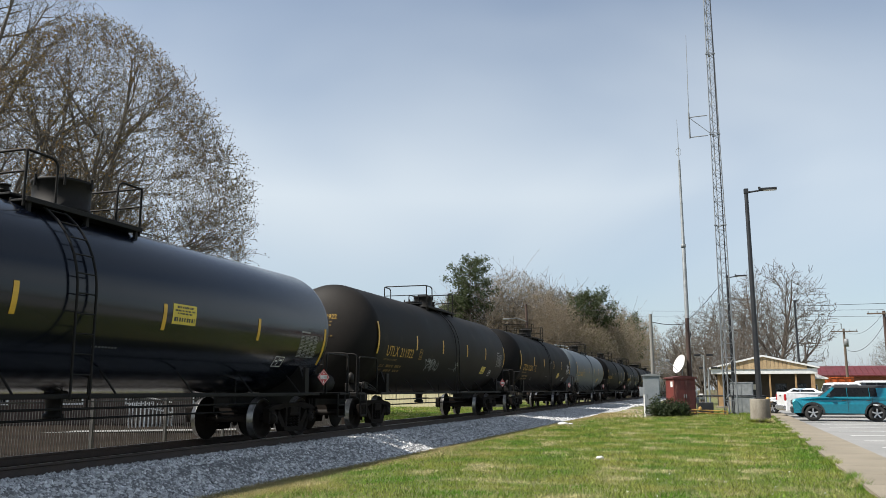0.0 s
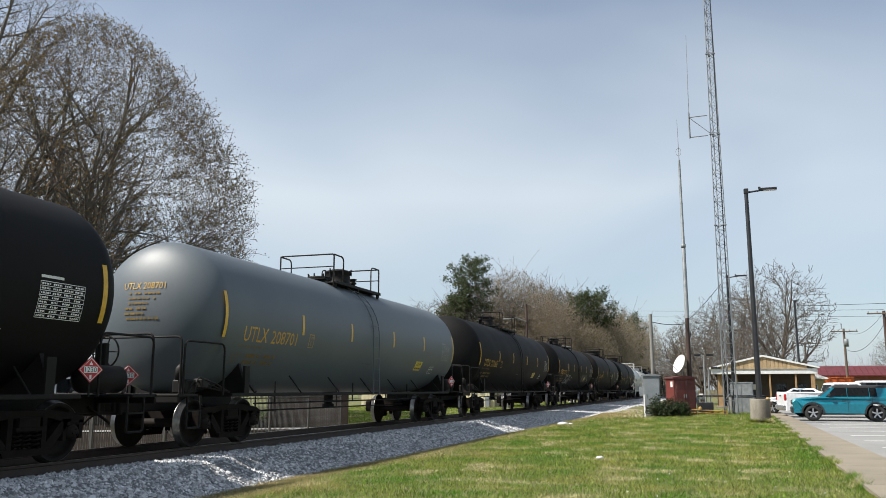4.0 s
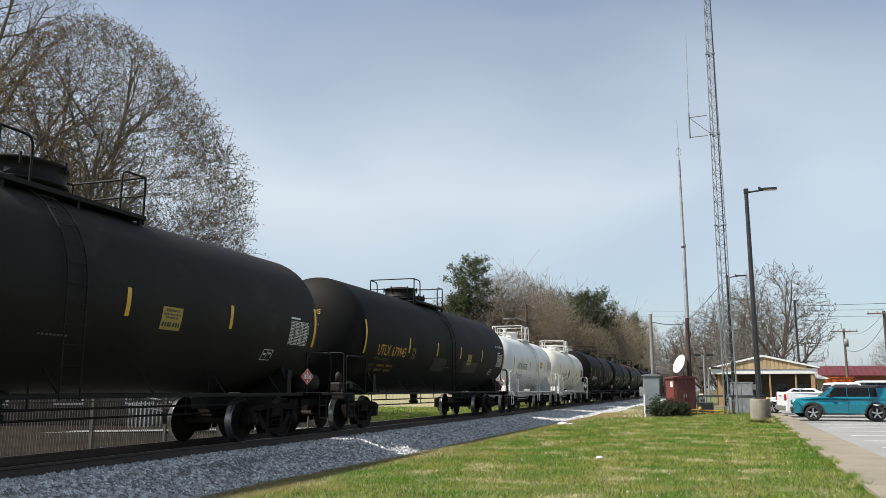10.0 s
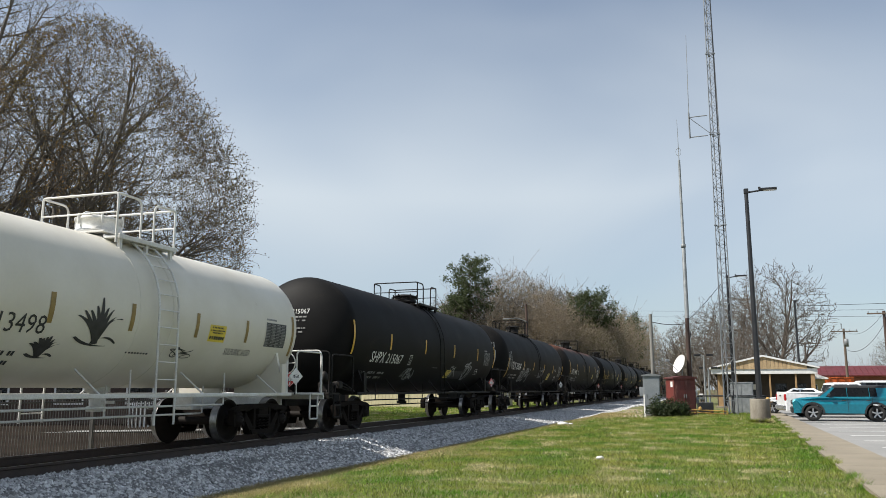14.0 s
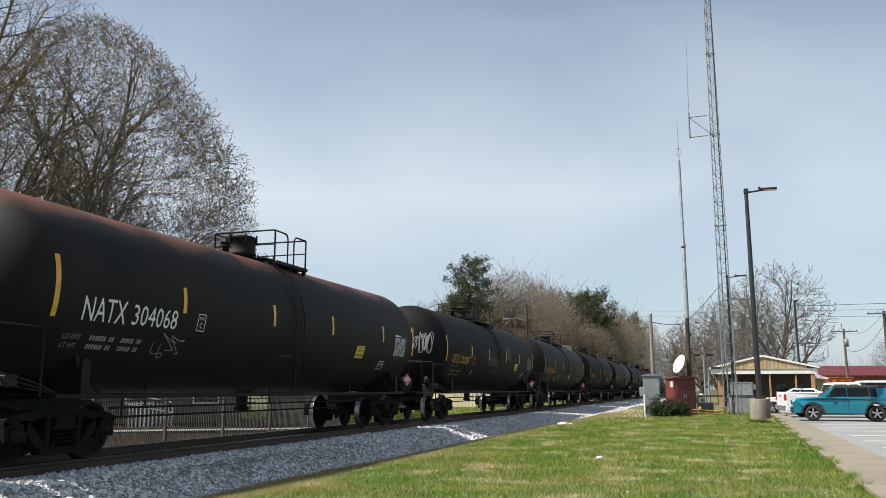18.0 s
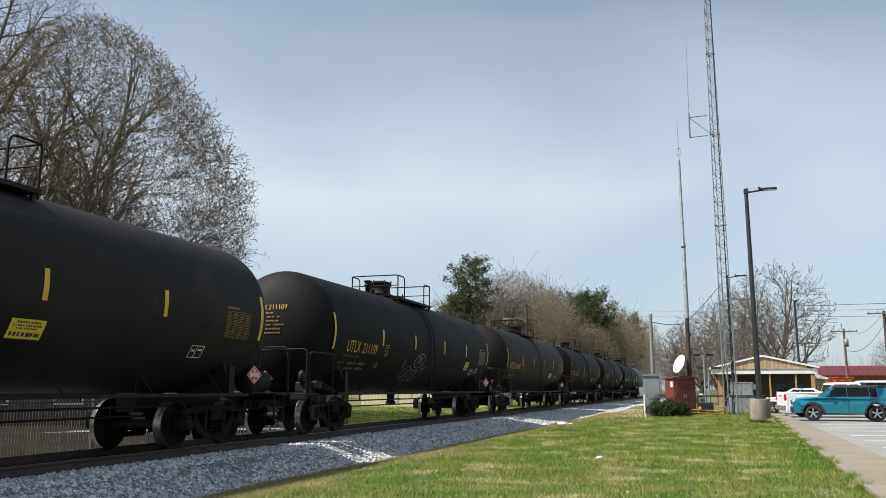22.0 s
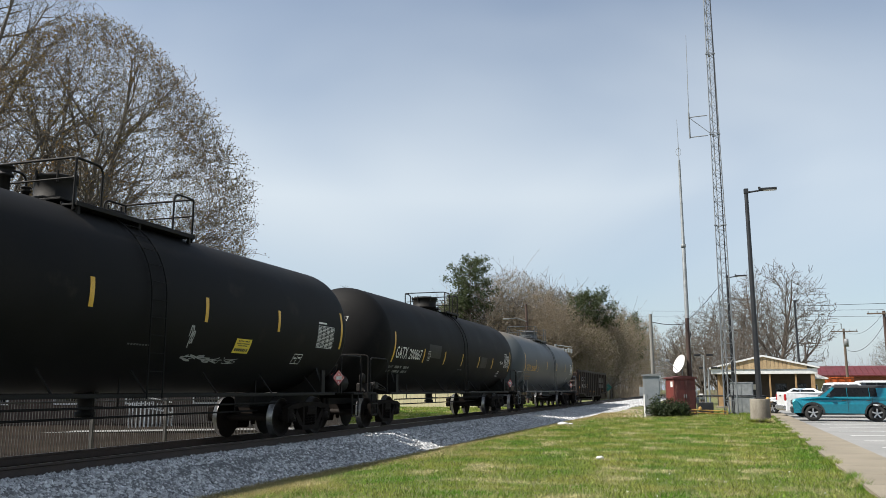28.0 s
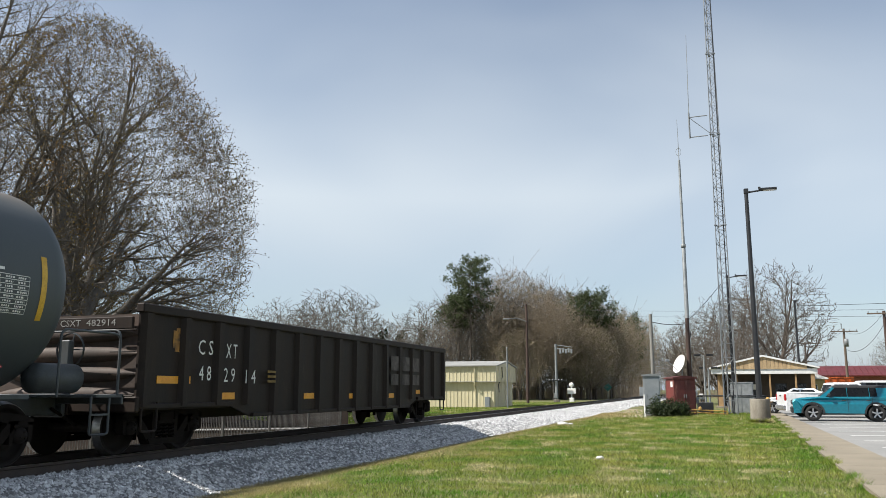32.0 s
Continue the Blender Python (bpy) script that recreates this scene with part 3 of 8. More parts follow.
OAK_CROWN = ((3.2, 4.5), (4.6, 8.0), (7.0, 9.3), (11.0, 9.6), (13.5, 8.9), (15.5, 7.8), (17.5, 6.5), (19.7, 4.7), (21.5, 2.6), (22.4, 0.6))
OAK = dict(height=23.5, limbs=9, fork=3.8, lean=(4, 80), depth=3, trunk_r=0.72, kids=(0, 9, 6), first=0.2, wander=0.10, lift=0.015, angle=(24, 52), ratio=(0.36, 0.6), dome=OAK_CROWN)
CROWN = dict(passes=((420, 4.5, 0.05), (2000, 2.2, 0.024), (7500, 1.2, 0.013), (17000, 0.6, 0.010)), centre=(0, 0, 10.8), radii=(9.6, 10.1, 8.0), low=3.4, origin=(0, 0, 3), edge=0.6, rough=0.06, inner=0.06, profile=OAK_CROWN)
M_TWIGO = mat("twig_oak", (0.085, 0.068, 0.05), (0.14, 0.113, 0.083), 0.9, scale=0.4, fine=4, bump=0)
oak_a = tree_meshes(11, fine=0.0125, twig=M_TWIGO, bud=M_BUD, buds=2, bud_size=0.10, bud_reach=0.12, fill=CROWN, **OAK)
oak_b = tree_meshes(23, fine=0.011, twig=M_TWIGO, bud=M_BUD, buds=1, bud_size=0.08, bud_reach=0.10, fill=dict(CROWN, passes=((600, 4.5, 0.045), (2600, 2.2, 0.02), (8000, 1.2, 0.011)), centre=(0, 0, 12.7), radii=(9.2, 12.8, 9.5), profile=None, rough=0.05), **dict(OAK, height=24.5, limbs=15, lean=(4, 70), dome=(8.6, 12.5, 12.6, 10)))
plant("oak_tree", oak_a, -32.7, 36.0, 40, 1.0, "tall spreading oak with bare limbs and fresh olive buds", "tree", "oaks by the street")
plant("oak_tree", oak_b, -38.5, 33.5, 200, 1.05, "very tall oak with bare grey limbs and few buds", "tree", "oaks by the street")
plant("oak_tree", oak_b, -47.5, 49.0, 150, 0.9, "tall bare oak standing behind the others", "tree", "oaks by the street")

WOOD = dict(height=18, limbs=6, fork=4.6, lean=(3, 34), depth=4, trunk_r=0.2, kids=(0, 9, 6, 4), first=0.15, wander=0.06, lift=0.05)
TALL = dict(passes=((260, 4.0, 0.05), (1200, 2.4, 0.028), (2000, 1.4, 0.02)), centre=(0, 0, 11.5), radii=(3.9, 7.0, 6.5), low=5, origin=(0, 0, 2))
ROUND = dict(passes=((260, 4.0, 0.05), (1300, 2.4, 0.028), (2600, 1.4, 0.02)), centre=(0, 0, 7.4), radii=(5.2, 7.4, 5.6), low=2.0, origin=(0, 0, 1))
BROAD = dict(passes=((200, 4.0, 0.06), (800, 2.4, 0.03), (1300, 1.4, 0.02)), centre=(0, 0, 7.4), radii=(6.2, 5.8, 4.6), low=2.8, origin=(0, 0, 1.5))
wood_a = tree_meshes(41, 0.045, fine=0.021, bark=M_BARK, twig=M_TWIGR, bud=M_BUD, buds=1, bud_size=0.11, bud_reach=0.2, fill=TALL, **dict(WOOD, depth=2, kids=(0, 8)))
wood_b = tree_meshes(42, 0.045, fine=0.021, bark=M_BARK, twig=M_TWIG, fill=TALL, **dict(WOOD, depth=2, kids=(0, 8)))
wood_c = tree_meshes(43, 0.045, fine=0.021, bark=M_BARKB, twig=M_TWIGR, bud=M_BUDG, buds=1, bud_size=0.15, bud_reach=0.25, fill=ROUND, **dict(WOOD, height=15, limbs=8, fork=2.4, lean=(5, 60), depth=2, kids=(0, 7), dome=(5.2, 7.0, 8.0, 6.5)))
wood_d = tree_meshes(44, 0.045, fine=0.024, bark=M_BARK, twig=M_TWIG, fill=BROAD, **dict(WOOD, height=13, limbs=8, fork=2.6, lean=(6, 70), wander=0.14, depth=3, kids=(0, 7, 4), dome=(6.2, 7.2, 6.0, 5.5)))
LBL = {0: "slender bare woodland tree with russet twigs", 1: "slender bare woodland tree with grey twigs", 2: "bushy woodland tree in early leaf", 3: "broad bare tree with pale spreading limbs"}
KINDS = (wood_a, wood_b, wood_c, wood_d)
rng = random.Random(8)
# woodland beyond the track on the far side, nearer and taller trees first
WOODS = [(-36.5, 109, 3, 1.02), (-33.0, 116, 1, 0.95), (-30.5, 121, 1, 1.08), (-27.5, 119, 0, 1.10), (-26.0, 127, 1, 1.0), (-24.0, 134, 1, 0.98), (-22.0, 128, 0, 0.92),
         (-20.5, 138, 1, 0.98), (-18.5, 131, 2, 0.86), (-16.6, 124, 2, 0.92), (-15.2, 136, 2, 1.0), (-15.4, 147, 0, 0.86), (-14.6, 158, 2, 0.95), (-14.4, 172, 0, 0.9), (-14.8, 186, 2, 1.0), (-14.6, 205, 0, 1.0),
         (-23, 118, 2, 0.75), (-29, 113, 0, 0.72), (-20, 118, 0, 0.78), (-33.5, 128, 0, 1.0), (-38, 122, 1, 0.85), (-41, 117, 3, 0.9),
         (-63, 114, 3, 1.15), (-58, 121, 3, 1.25), (-55, 116, 3, 1.3), (-69, 118, 3, 1.0), (-47, 122, 3, 1.0), (-75, 120, 1, 0.62), (-82, 120, 3, 0.8), (-90, 118, 2, 0.75),
         (-24.5, 121, 0, 0.98), (-28.5, 126, 2, 1.0), (-21.5, 124, 1, 0.95), (-18.0, 127, 0, 0.9), (-25.5, 114, 1, 0.8), (-31.5, 112, 1, 0.85), (-16.2, 130, 0, 0.85), (-16.0, 116, 2, 0.7), (-35, 113, 0, 0.8),
         (-19.5, 116, 2, 0.8), (-17.8, 119, 2, 0.85), (-15.9, 121, 2, 0.75), (-14.9, 131, 0, 0.72), (-22.5, 113, 0, 0.85), (-27, 111, 0, 0.8), (-24.5, 109, 2, 0.7), (-20.2, 111, 0, 0.72),
         (-52, 124, 3, 0.8), (-66, 122, 3, 0.8), (-60, 126, 1, 0.7), (-72, 116, 3, 0.7),
         (-6.5, 170, 2, 0.7), (-4.5, 185, 0, 0.75), (-6, 200, 2, 0.8), (-3, 165, 3, 0.6)]
for x, y, k, s in WOODS:
    plant("woodland_tree", KINDS[k], x, y, rng.uniform(0, 360), 0.99 * s * rng.uniform(0.95, 1.05), LBL[k], "tree", "bare trees beyond the track", 1.1)
# bare trees behind the shop
shade = tree_meshes(61, 0.05, fine=0.02, bark=M_BARKB, twig=M_TWIG, fill=dict(passes=((200, 4.0, 0.06), (900, 2.4, 0.026), (1500, 1.3, 0.018)), centre=(0, 0, 7.6), radii=(5.0, 5.4, 4.6), low=3.0, origin=(0, 0, 2)),
                    **dict(WOOD, height=13.5, limbs=8, fork=2.4, lean=(4, 66), depth=3, kids=(0, 8, 5), trunk_r=0.36, wander=0.14, dome=(4.6, 7.0, 5.6, 5.0)))
for x, y, s, tn in ((6.0, 80, 1.0, 20), (2.2, 84, 0.84, 120), (-0.8, 82, 0.68, 250), (3.9, 92, 0.9, 80), (30, 120, 0.95, 10), (24.5, 125, 0.7, 200), (-2.6, 88, 0.62, 300), (1.0, 74, 0.5, 33)):
    plant("shade_tree", shade, x, y, tn, s, "leafless shade tree with dark crooked limbs", "tree", "bare trees behind the shop")


def pine(x, y, h, crown_from, r, seed):
    """Loblolly pine: bare pole, level boughs and ragged tufts of needles."""
    rng = random.Random(seed)
    t = thing("pine_tree", "tall dark green pine with a ragged crown", "tree", "pines beyond the track", at=pose(x, y, -0.05))
    segs = [(Vector((0, 0, h * i / 6)), Vector((0.1 * math.sin(i), 0, h * (i + 1) / 6)), 0.26 * (1 - i / 7), 0.26 * (1 - (i + 1) / 7)) for i in range(6)]
    part("trunk", tubes_mesh("trunk", segs, M_BARKB, 7), None, t)
    boughs, tufts = [], []
    for i in range(30):
        k = i / 29
        z = h * (crown_from + (1 - crown_from) * k)
        a = i * 2.4 + rng.uniform(-0.4, 0.4)
        ln = r * (0.55 + 0.6 * math.sin(math.pi * (0.2 + 0.7 * k))) * rng.uniform(0.6, 1.1)
        p0, p1 = Vector((0, 0, z - 0.3)), Vector((ln * math.cos(a), ln * math.sin(a), z + rng.uniform(0.2, 1.0)))
        boughs.append((p0, p1, 0.06, 0.02))
        for j in range(4):
            q = p0.lerp(p1, 0.45 + 0.18 * j)
            tufts.append(q + Vector((rng.gauss(0, 0.35), rng.gauss(0, 0.35), rng.gauss(0, 0.2))))
    part("foliage", tubes_mesh("foliage", boughs, M_BARKB, 4), None, t)
    part("crown", leaves_mesh("crown", tufts, 62, 0.30, 0.34, M_PINE, seed, 0.35), None, t)


pine(-31.6, 110.0, 19.4, 0.64, 3.3, 1)
pine(-16.3, 122, 15.2, 0.70, 3.5, 2)
pine(-14.9, 166, 15.5, 0.45, 3.2, 4)
pine(-33.6, 111, 14.0, 0.72, 2.2, 5)


def ivy_trunk(x, y, h, seed):
    """A broken trunk wrapped in dark ivy."""
    rng = random.Random(seed)
    t = thing("ivy_covered_trunk", "leaning dead trunk wrapped in dark ivy", "tree", "ivy-covered trunks", at=pose(x, y, -0.05))
    top = Vector((rng.uniform(1, 2.5), 0, h))
    segs = [(Vector((0, 0, 0)), top * 0.6, 0.3, 0.22), (top * 0.6, top, 0.22, 0.1), (top * 0.6, top * 0.8 + Vector((-1.6, 0, 0.9)), 0.12, 0.05)]
    part("trunk", tubes_mesh("trunk", segs, M_BARKB, 6), None, t)
    pts = [top * (0.5 + 0.5 * i / 12) + Vector((rng.gauss(0, 0.25), rng.gauss(0, 0.25), 0)) for i in range(13)]
    part("ivy", leaves_mesh("ivy", pts, 60, 0.32, 0.3, M_IVY, seed), None, t)


ivy_trunk(-49.5, 118, 10.4, 3)
ivy_trunk(-46.8, 119, 10.0, 4)
ivy_trunk(-44.0, 119, 10.6, 5)


def brush(name, spots, n_each, reach, height, material, seed, label):
    """Undergrowth: thin upright stems and a scatter of leaves."""
    rng = np.random.default_rng(seed)
    segs = []
    for x, y in spots:
        for _ in range(n_each):
            px, py = x + rng.normal(0, reach), y + rng.normal(0, reach)
            h = height * rng.uniform(0.35, 1.1)
            dx, dy = rng.normal(0, 0.22) * h, rng.normal(0, 0.22) * h
            m = Vector((px + dx * 0.4, py + dy * 0.4, h * 0.55))
            segs += [(Vector((px, py, 0)), m, 0.03, 0.02), (m, Vector((px + dx, py + dy, h)), 0.02, 0.008)]
    ob = new(name, tubes_mesh(name, segs, material, 3))
    return tagged(ob, label, "undergrowth", kind="stuff")


brush("woodland_brush", [(-46 + 1.15 * k, 112 + 7 * math.sin(k * 1.7) + (k * 0.9 if k > 14 else 0)) for k in range(27)], 110, 1.6, 4.4, M_TWIGR, 5, "tangled brown undergrowth along the woodland edge")
brush("woodland_brush_right", [(-9 + 3.2 * k, 150 + 6 * math.sin(k)) for k in range(34)], 60, 2.2, 6.5, M_TWIGR, 7, "distant brown scrub beyond the car park")
brush("woodland_brush_far", [(-14.6 + 0.4 * math.sin(k), 140 + 5 * k) for k in range(14)], 60, 1.3, 5.0, M_TWIGR, 6, "tangled brown undergrowth beside the track")
# ---- train: parts shared by all cars ----
def text_mesh(name, body, width, height, material, place, cut=0.09):
    """Lettering with the built-in font, scaled to width x height, cut into bands and laid on a curved surface by place(u, v)."""
    cu = bpy.data.curves.new(name, "FONT")
    cu.body, cu.resolution_u, cu.fill_mode = body, 2, "FRONT"
    tmp = new(name, cu)
    dg = bpy.context.evaluated_depsgraph_get()
    me = bpy.data.meshes.new_from_object(tmp.evaluated_get(dg))
    bpy.data.objects.remove(tmp)
    bpy.data.curves.remove(cu)
    bm = bmesh.new()
    bm.from_mesh(me)
    xs, ys = [v.co.x for v in bm.verts], [v.co.y for v in bm.verts]
    x0, x1, y0, y1 = min(xs), max(xs), min(ys), max(ys)
    for v in bm.verts:
        v.co.x, v.co.y, v.co.z = ((v.co.x - x0) / (x1 - x0) - 0.5) * width, ((v.co.y - y0) / (y1 - y0) - 0.5) * height, 0
    k = -height / 2 + cut
    while k < height / 2:
        bmesh.ops.bisect_plane(bm, geom=bm.verts[:] + bm.edges[:] + bm.faces[:], plane_co=(0, k, 0), plane_no=(0, 1, 0))
        k += cut
    for v in bm.verts:
        v.co = place(v.co.x, v.co.y)
    bm.to_mesh(me)
    bm.free()
    me.materials.clear()
    me.materials.append(material)
    return me


def quads_mesh(name, rects, material, place, cut=0.09, across=0):
    """Flat bars (u0, v0, u1, v1) laid on a curved surface."""
    vs, fs = [], []
    if across:
        rects = [(u0 + (u1 - u0) * i / across, v0, u0 + (u1 - u0) * (i + 1) / across, v1) for u0, v0, u1, v1 in rects for i in range(across)]
    for u0, v0, u1, v1 in rects:
        n = max(1, math.ceil(abs(v1 - v0) / cut))
        o = len(vs)
        for i in range(n + 1):
            v = v0 + (v1 - v0) * i / n
            vs += [place(u0, v), place(u1, v)]
        fs += [(o + 2 * i, o + 2 * i + 1, o + 2 * i + 3, o + 2 * i + 2) for i in range(n)]
    me = bpy.data.meshes.new(name)
    me.from_pydata([tuple(v) for v in vs], [], fs)
    me.materials.append(material)
    return me


def scrawl_mesh(name, w, h, seed, material, place, strokes=7, width=0.022):
    """Sprayed scrawl: looping ribbons inside a w x h field."""
    rng = random.Random(seed)
    vs, fs = [], []
    for s in range(strokes):
        cx = -w / 2 + w * (s + 0.5) / strokes
        a, b = rng.uniform(0, 6.3), rng.uniform(0, 6.3)
        fx, fy = rng.choice((1, 2, 2, 3)), rng.choice((1, 1, 2, 3))
        pts = []
        for i in range(22):
            t = i / 21
            pts.append((cx + w / strokes * (0.75 * math.sin(fx * 4 * t + a) + 0.3 * math.sin(9 * t + b)),
                        h / 2 * (0.8 * math.sin(fy * 3.4 * t + b) + 0.25 * math.cos(11 * t + a))))
        wd = width * rng.uniform(0.7, 1.4)
        o = len(vs)
        for i, p in enumerate(pts):
            q0, q1 = pts[max(i - 1, 0)], pts[min(i + 1, 21)]
            dx, dy = q1[0] - q0[0], q1[1] - q0[1]
            ln = math.hypot(dx, dy) or 1
            nx, ny = -dy / ln * wd / 2, dx / ln * wd / 2
            vs += [place(p[0] + nx, p[1] + ny), place(p[0] - nx, p[1] - ny)]
        fs += [(o + 2 * i, o + 2 * i + 1, o + 2 * i + 3, o + 2 * i + 2) for i in range(21)]
    me = bpy.data.meshes.new(name)
    me.from_pydata([tuple(v) for v in vs], [], fs)
    me.materials.append(material)
    return me


def outline_mesh(word, w, h, material, place, wide=0.04):
    """Sprayed word in outlined letters: ribbons along the edges of the built-in font's shapes."""
    flat = text_mesh("graffiti", word, w, h, material, lambda u, v: Vector((u, v, 0)), 9)
    bm = bmesh.new()
    bm.from_mesh(flat)
    vs, fs = [], []
    for e in bm.edges:
        if not e.is_boundary:
            continue
        p, q = e.verts[0].co, e.verts[1].co
        d = (q - p)
        if d.length < 1e-5:
            continue
        n = Vector((-d.y, d.x, 0)).normalized() * wide / 2
        o = len(vs)
        for c in (p - n, p + n, q + n, q - n):
            vs.append(tuple(place(c.x + 0.12 * c.y + 0.02 * math.sin(9 * c.y), c.y + 0.03 * math.sin(7 * c.x))))
        fs.append((o, o + 1, o + 2, o + 3))
    bm.free()
    bpy.data.meshes.remove(flat)
    me = bpy.data.meshes.new("graffiti")
    me.from_pydata(vs, [], fs)
    me.materials.append(material)
    return me


def spikes_mesh(w, h, seed, material, place):
    """A sprayed tag of tapering strokes that fan up from a low middle, with a flourish beneath."""
    rng = random.Random(seed + 3)
    vs, fs = [], []
    strokes = []
    for k in range(9):
        u = -1 + 2 * k / 8
        tip = (u * w * 0.5, h * (0.5 - 0.35 * abs(u)) * rng.uniform(0.75, 1.1))
        strokes.append(((rng.uniform(-0.06, 0.06) * w, -h * 0.42), (u * w * 0.16, h * rng.uniform(-0.1, 0.25)), tip))
    strokes += [((-0.05 * w, -0.40 * h), (0.2 * w, -0.15 * h), (0.48 * w, -0.38 * h)), ((-0.45 * w, -0.3 * h), (-0.2 * w, -0.5 * h), (0.3 * w, -0.45 * h))]
    for p, c, q in strokes:
        o, n = len(vs), 10
        for i in range(n + 1):
            t = i / n
            x = p[0] * (1 - t) ** 2 + 2 * c[0] * t * (1 - t) + q[0] * t * t
            y = p[1] * (1 - t) ** 2 + 2 * c[1] * t * (1 - t) + q[1] * t * t
            k = 0.032 * (0.4 + math.sin(math.pi * min(1, t * 0.8 + 0.15)))
            vs += [place(x - k, y - 0.3 * k), place(x + k, y + 0.3 * k)]
        fs += [(o + 2 * i, o + 2 * i + 1, o + 2 * i + 3, o + 2 * i + 2) for i in range(n)]
    me = bpy.data.meshes.new("graffiti")
    me.from_pydata([tuple(v) for v in vs], [], fs)
    me.materials.append(material)
    return me


WHEEL_R, AXLE = 0.457, 0.889
M_GEAR = mat("valve_metal", (0.009, 0.008, 0.0075), (0.02, 0.017, 0.015), 0.6, scale=5, fine=40, bump=0.1, spec=0.25)


def wheelset_mesh():
    s = Shape()
    s.tube([(-1.02, 0, 0), (1.02, 0, 0)], 0.085, 12, slot=0)
    for side in (-1, 1):
        x = side * 0.72
        prof = [(0.085, 0.03), (0.15, 0.03), (0.19, 0.0), (0.33, -0.03), (0.375, 0.035)]
        face = [(x + side * t, r) for r, t in prof] + [(x + side * 0.07, 0.385), (x + side * 0.075, 0.44)]
        tread = [(x + side * 0.075, 0.44), (x + side * 0.065, 0.452), (x - side * 0.03, 0.457), (x - side * 0.04, 0.485), (x - side * 0.06, 0.485)]
        back = [(x - side * 0.065, 0.475), (x - side * 0.06, 0.38), (x - side * 0.07, 0.33), (x - side * 0.06, 0.19), (x - side * 0.08, 0.14), (x - side * 0.08, 0.085)]
        s.lathe(face, (0, 0, 0), "x", 32, 0)
        s.lathe(tread, (0, 0, 0), "x", 32, 1)
        s.lathe([tread[-1]] + back, (0, 0, 0), "x", 32, 0)
        # bearing end cap with three bolts
        s.lathe([(side * 0.94, 0.09), (side * 0.95, 0.115), (side * 1.09, 0.115), (side * 1.10, 0.09), (side * 1.125, 0.085), (side * 1.13, 0.0)], (0, 0, 0), "x", 18, 0)
        for k in range(3):
            a = 2.094 * k
            s.box(side * 1.135, 0.05 * math.cos(a), 0.05 * math.sin(a), 0.03, 0.03, 0.03, 0.006)
    return s.mesh("wheelset", M_STEEL, M_TREAD)


def side_frame_mesh():
    s = Shape()
    t = 0.075
    # bow-tie casting: top chord, bottom chord, diagonals, jaws over the bearings
    top = [(-1.12, 0.60), (-1.12, 0.68), (-0.95, 0.74), (-0.45, 0.80), (0.45, 0.80), (0.95, 0.74), (1.12, 0.68), (1.12, 0.60), (0.70, 0.62), (0.40, 0.69), (-0.40, 0.69), (-0.70, 0.62)]
    s.prism(top, -t, t)
    s.prism([(-0.42, 0.16), (0.42, 0.16), (0.48, 0.26), (-0.48, 0.26)], -t - 0.03, t + 0.03)
    for k in (-1, 1):
        s.prism([(k * 0.42, 0.16), (k * 0.30, 0.26), (k * 0.68, 0.66), (k * 0.86, 0.66)], -t, t)
        s.prism([(k * 0.36, 0.26), (k * 0.27, 0.26), (k * 0.27, 0.72), (k * 0.36, 0.72)], -t - 0.01, t + 0.01)
        s.prism([(k * 0.70, 0.34), (k * 0.76, 0.34), (k * 0.78, 0.64), (k * 0.70, 0.64)], -t, t)
        s.prism([(k * 1.03, 0.36), (k * 1.10, 0.36), (k * 1.12, 0.64), (k * 1.02, 0.64)], -t, t)
        s.box(0, k * AXLE, 0.585, 0.17, 0.26, 0.06, 0.015)
    return s.mesh("side_frame", M_TRUCK)


def springs_mesh():
    s = Shape()
    for x in (-0.06, 0.06):
        for y in (-0.17, 0.0, 0.17):
            pts = [(x + 0.062 * math.cos(a), y + 0.062 * math.sin(a), 0.27 + 0.24 * i / 30) for i, a in ((i, i * 0.84) for i in range(31))]
            s.tube(pts, 0.016, 5)
    s.box(0, 0, 0.54, 0.26, 0.5, 0.06, 0.01)
    return s.mesh("spring_nest", M_TRUCK)


def bolster_mesh():
    s = Shape()
    s.prism([(-1.12, 0.56), (-1.12, 0.70), (-0.5, 0.78), (0.5, 0.78), (1.12, 0.70), (1.12, 0.56), (0.5, 0.42), (-0.5, 0.42)], -0.19, 0.19, "y")
    s.lathe([(0.78, 0.18), (0.90, 0.18)], (0, 0, 0), "z", 16)
    for k in (-1, 1):
        s.box(0, k * 0.42, 0.42, 1.5, 0.10, 0.12, 0.015)
        for x in (-0.74, 0.74):
            s.box(x, k * 0.41, 0.40, 0.10, 0.06, 0.34, 0.01)
    return s.mesh("bolster", M_TRUCK)


SHARED = dict(wheelset=wheelset_mesh(), side_frame=side_frame_mesh(), springs=springs_mesh(), bolster=bolster_mesh())
WHEELSETS = {-1: [], 1: []}
CARS = []


def add_truck(car, y):
    tr = part("truck", SHARED["bolster"], None, car, at=pose(0, y, 0))
    for k in (-1, 1):
        part("side_frame", SHARED["side_frame"], None, tr, at=pose(k * 1.0, 0, 0))
        part("spring_nest", SHARED["springs"], None, tr, at=pose(k * 1.0, 0, 0))
        WHEELSETS[k].append(part("wheelset", SHARED["wheelset"], None, tr, at=pose(0, k * AXLE, WHEEL_R)))
    return tr


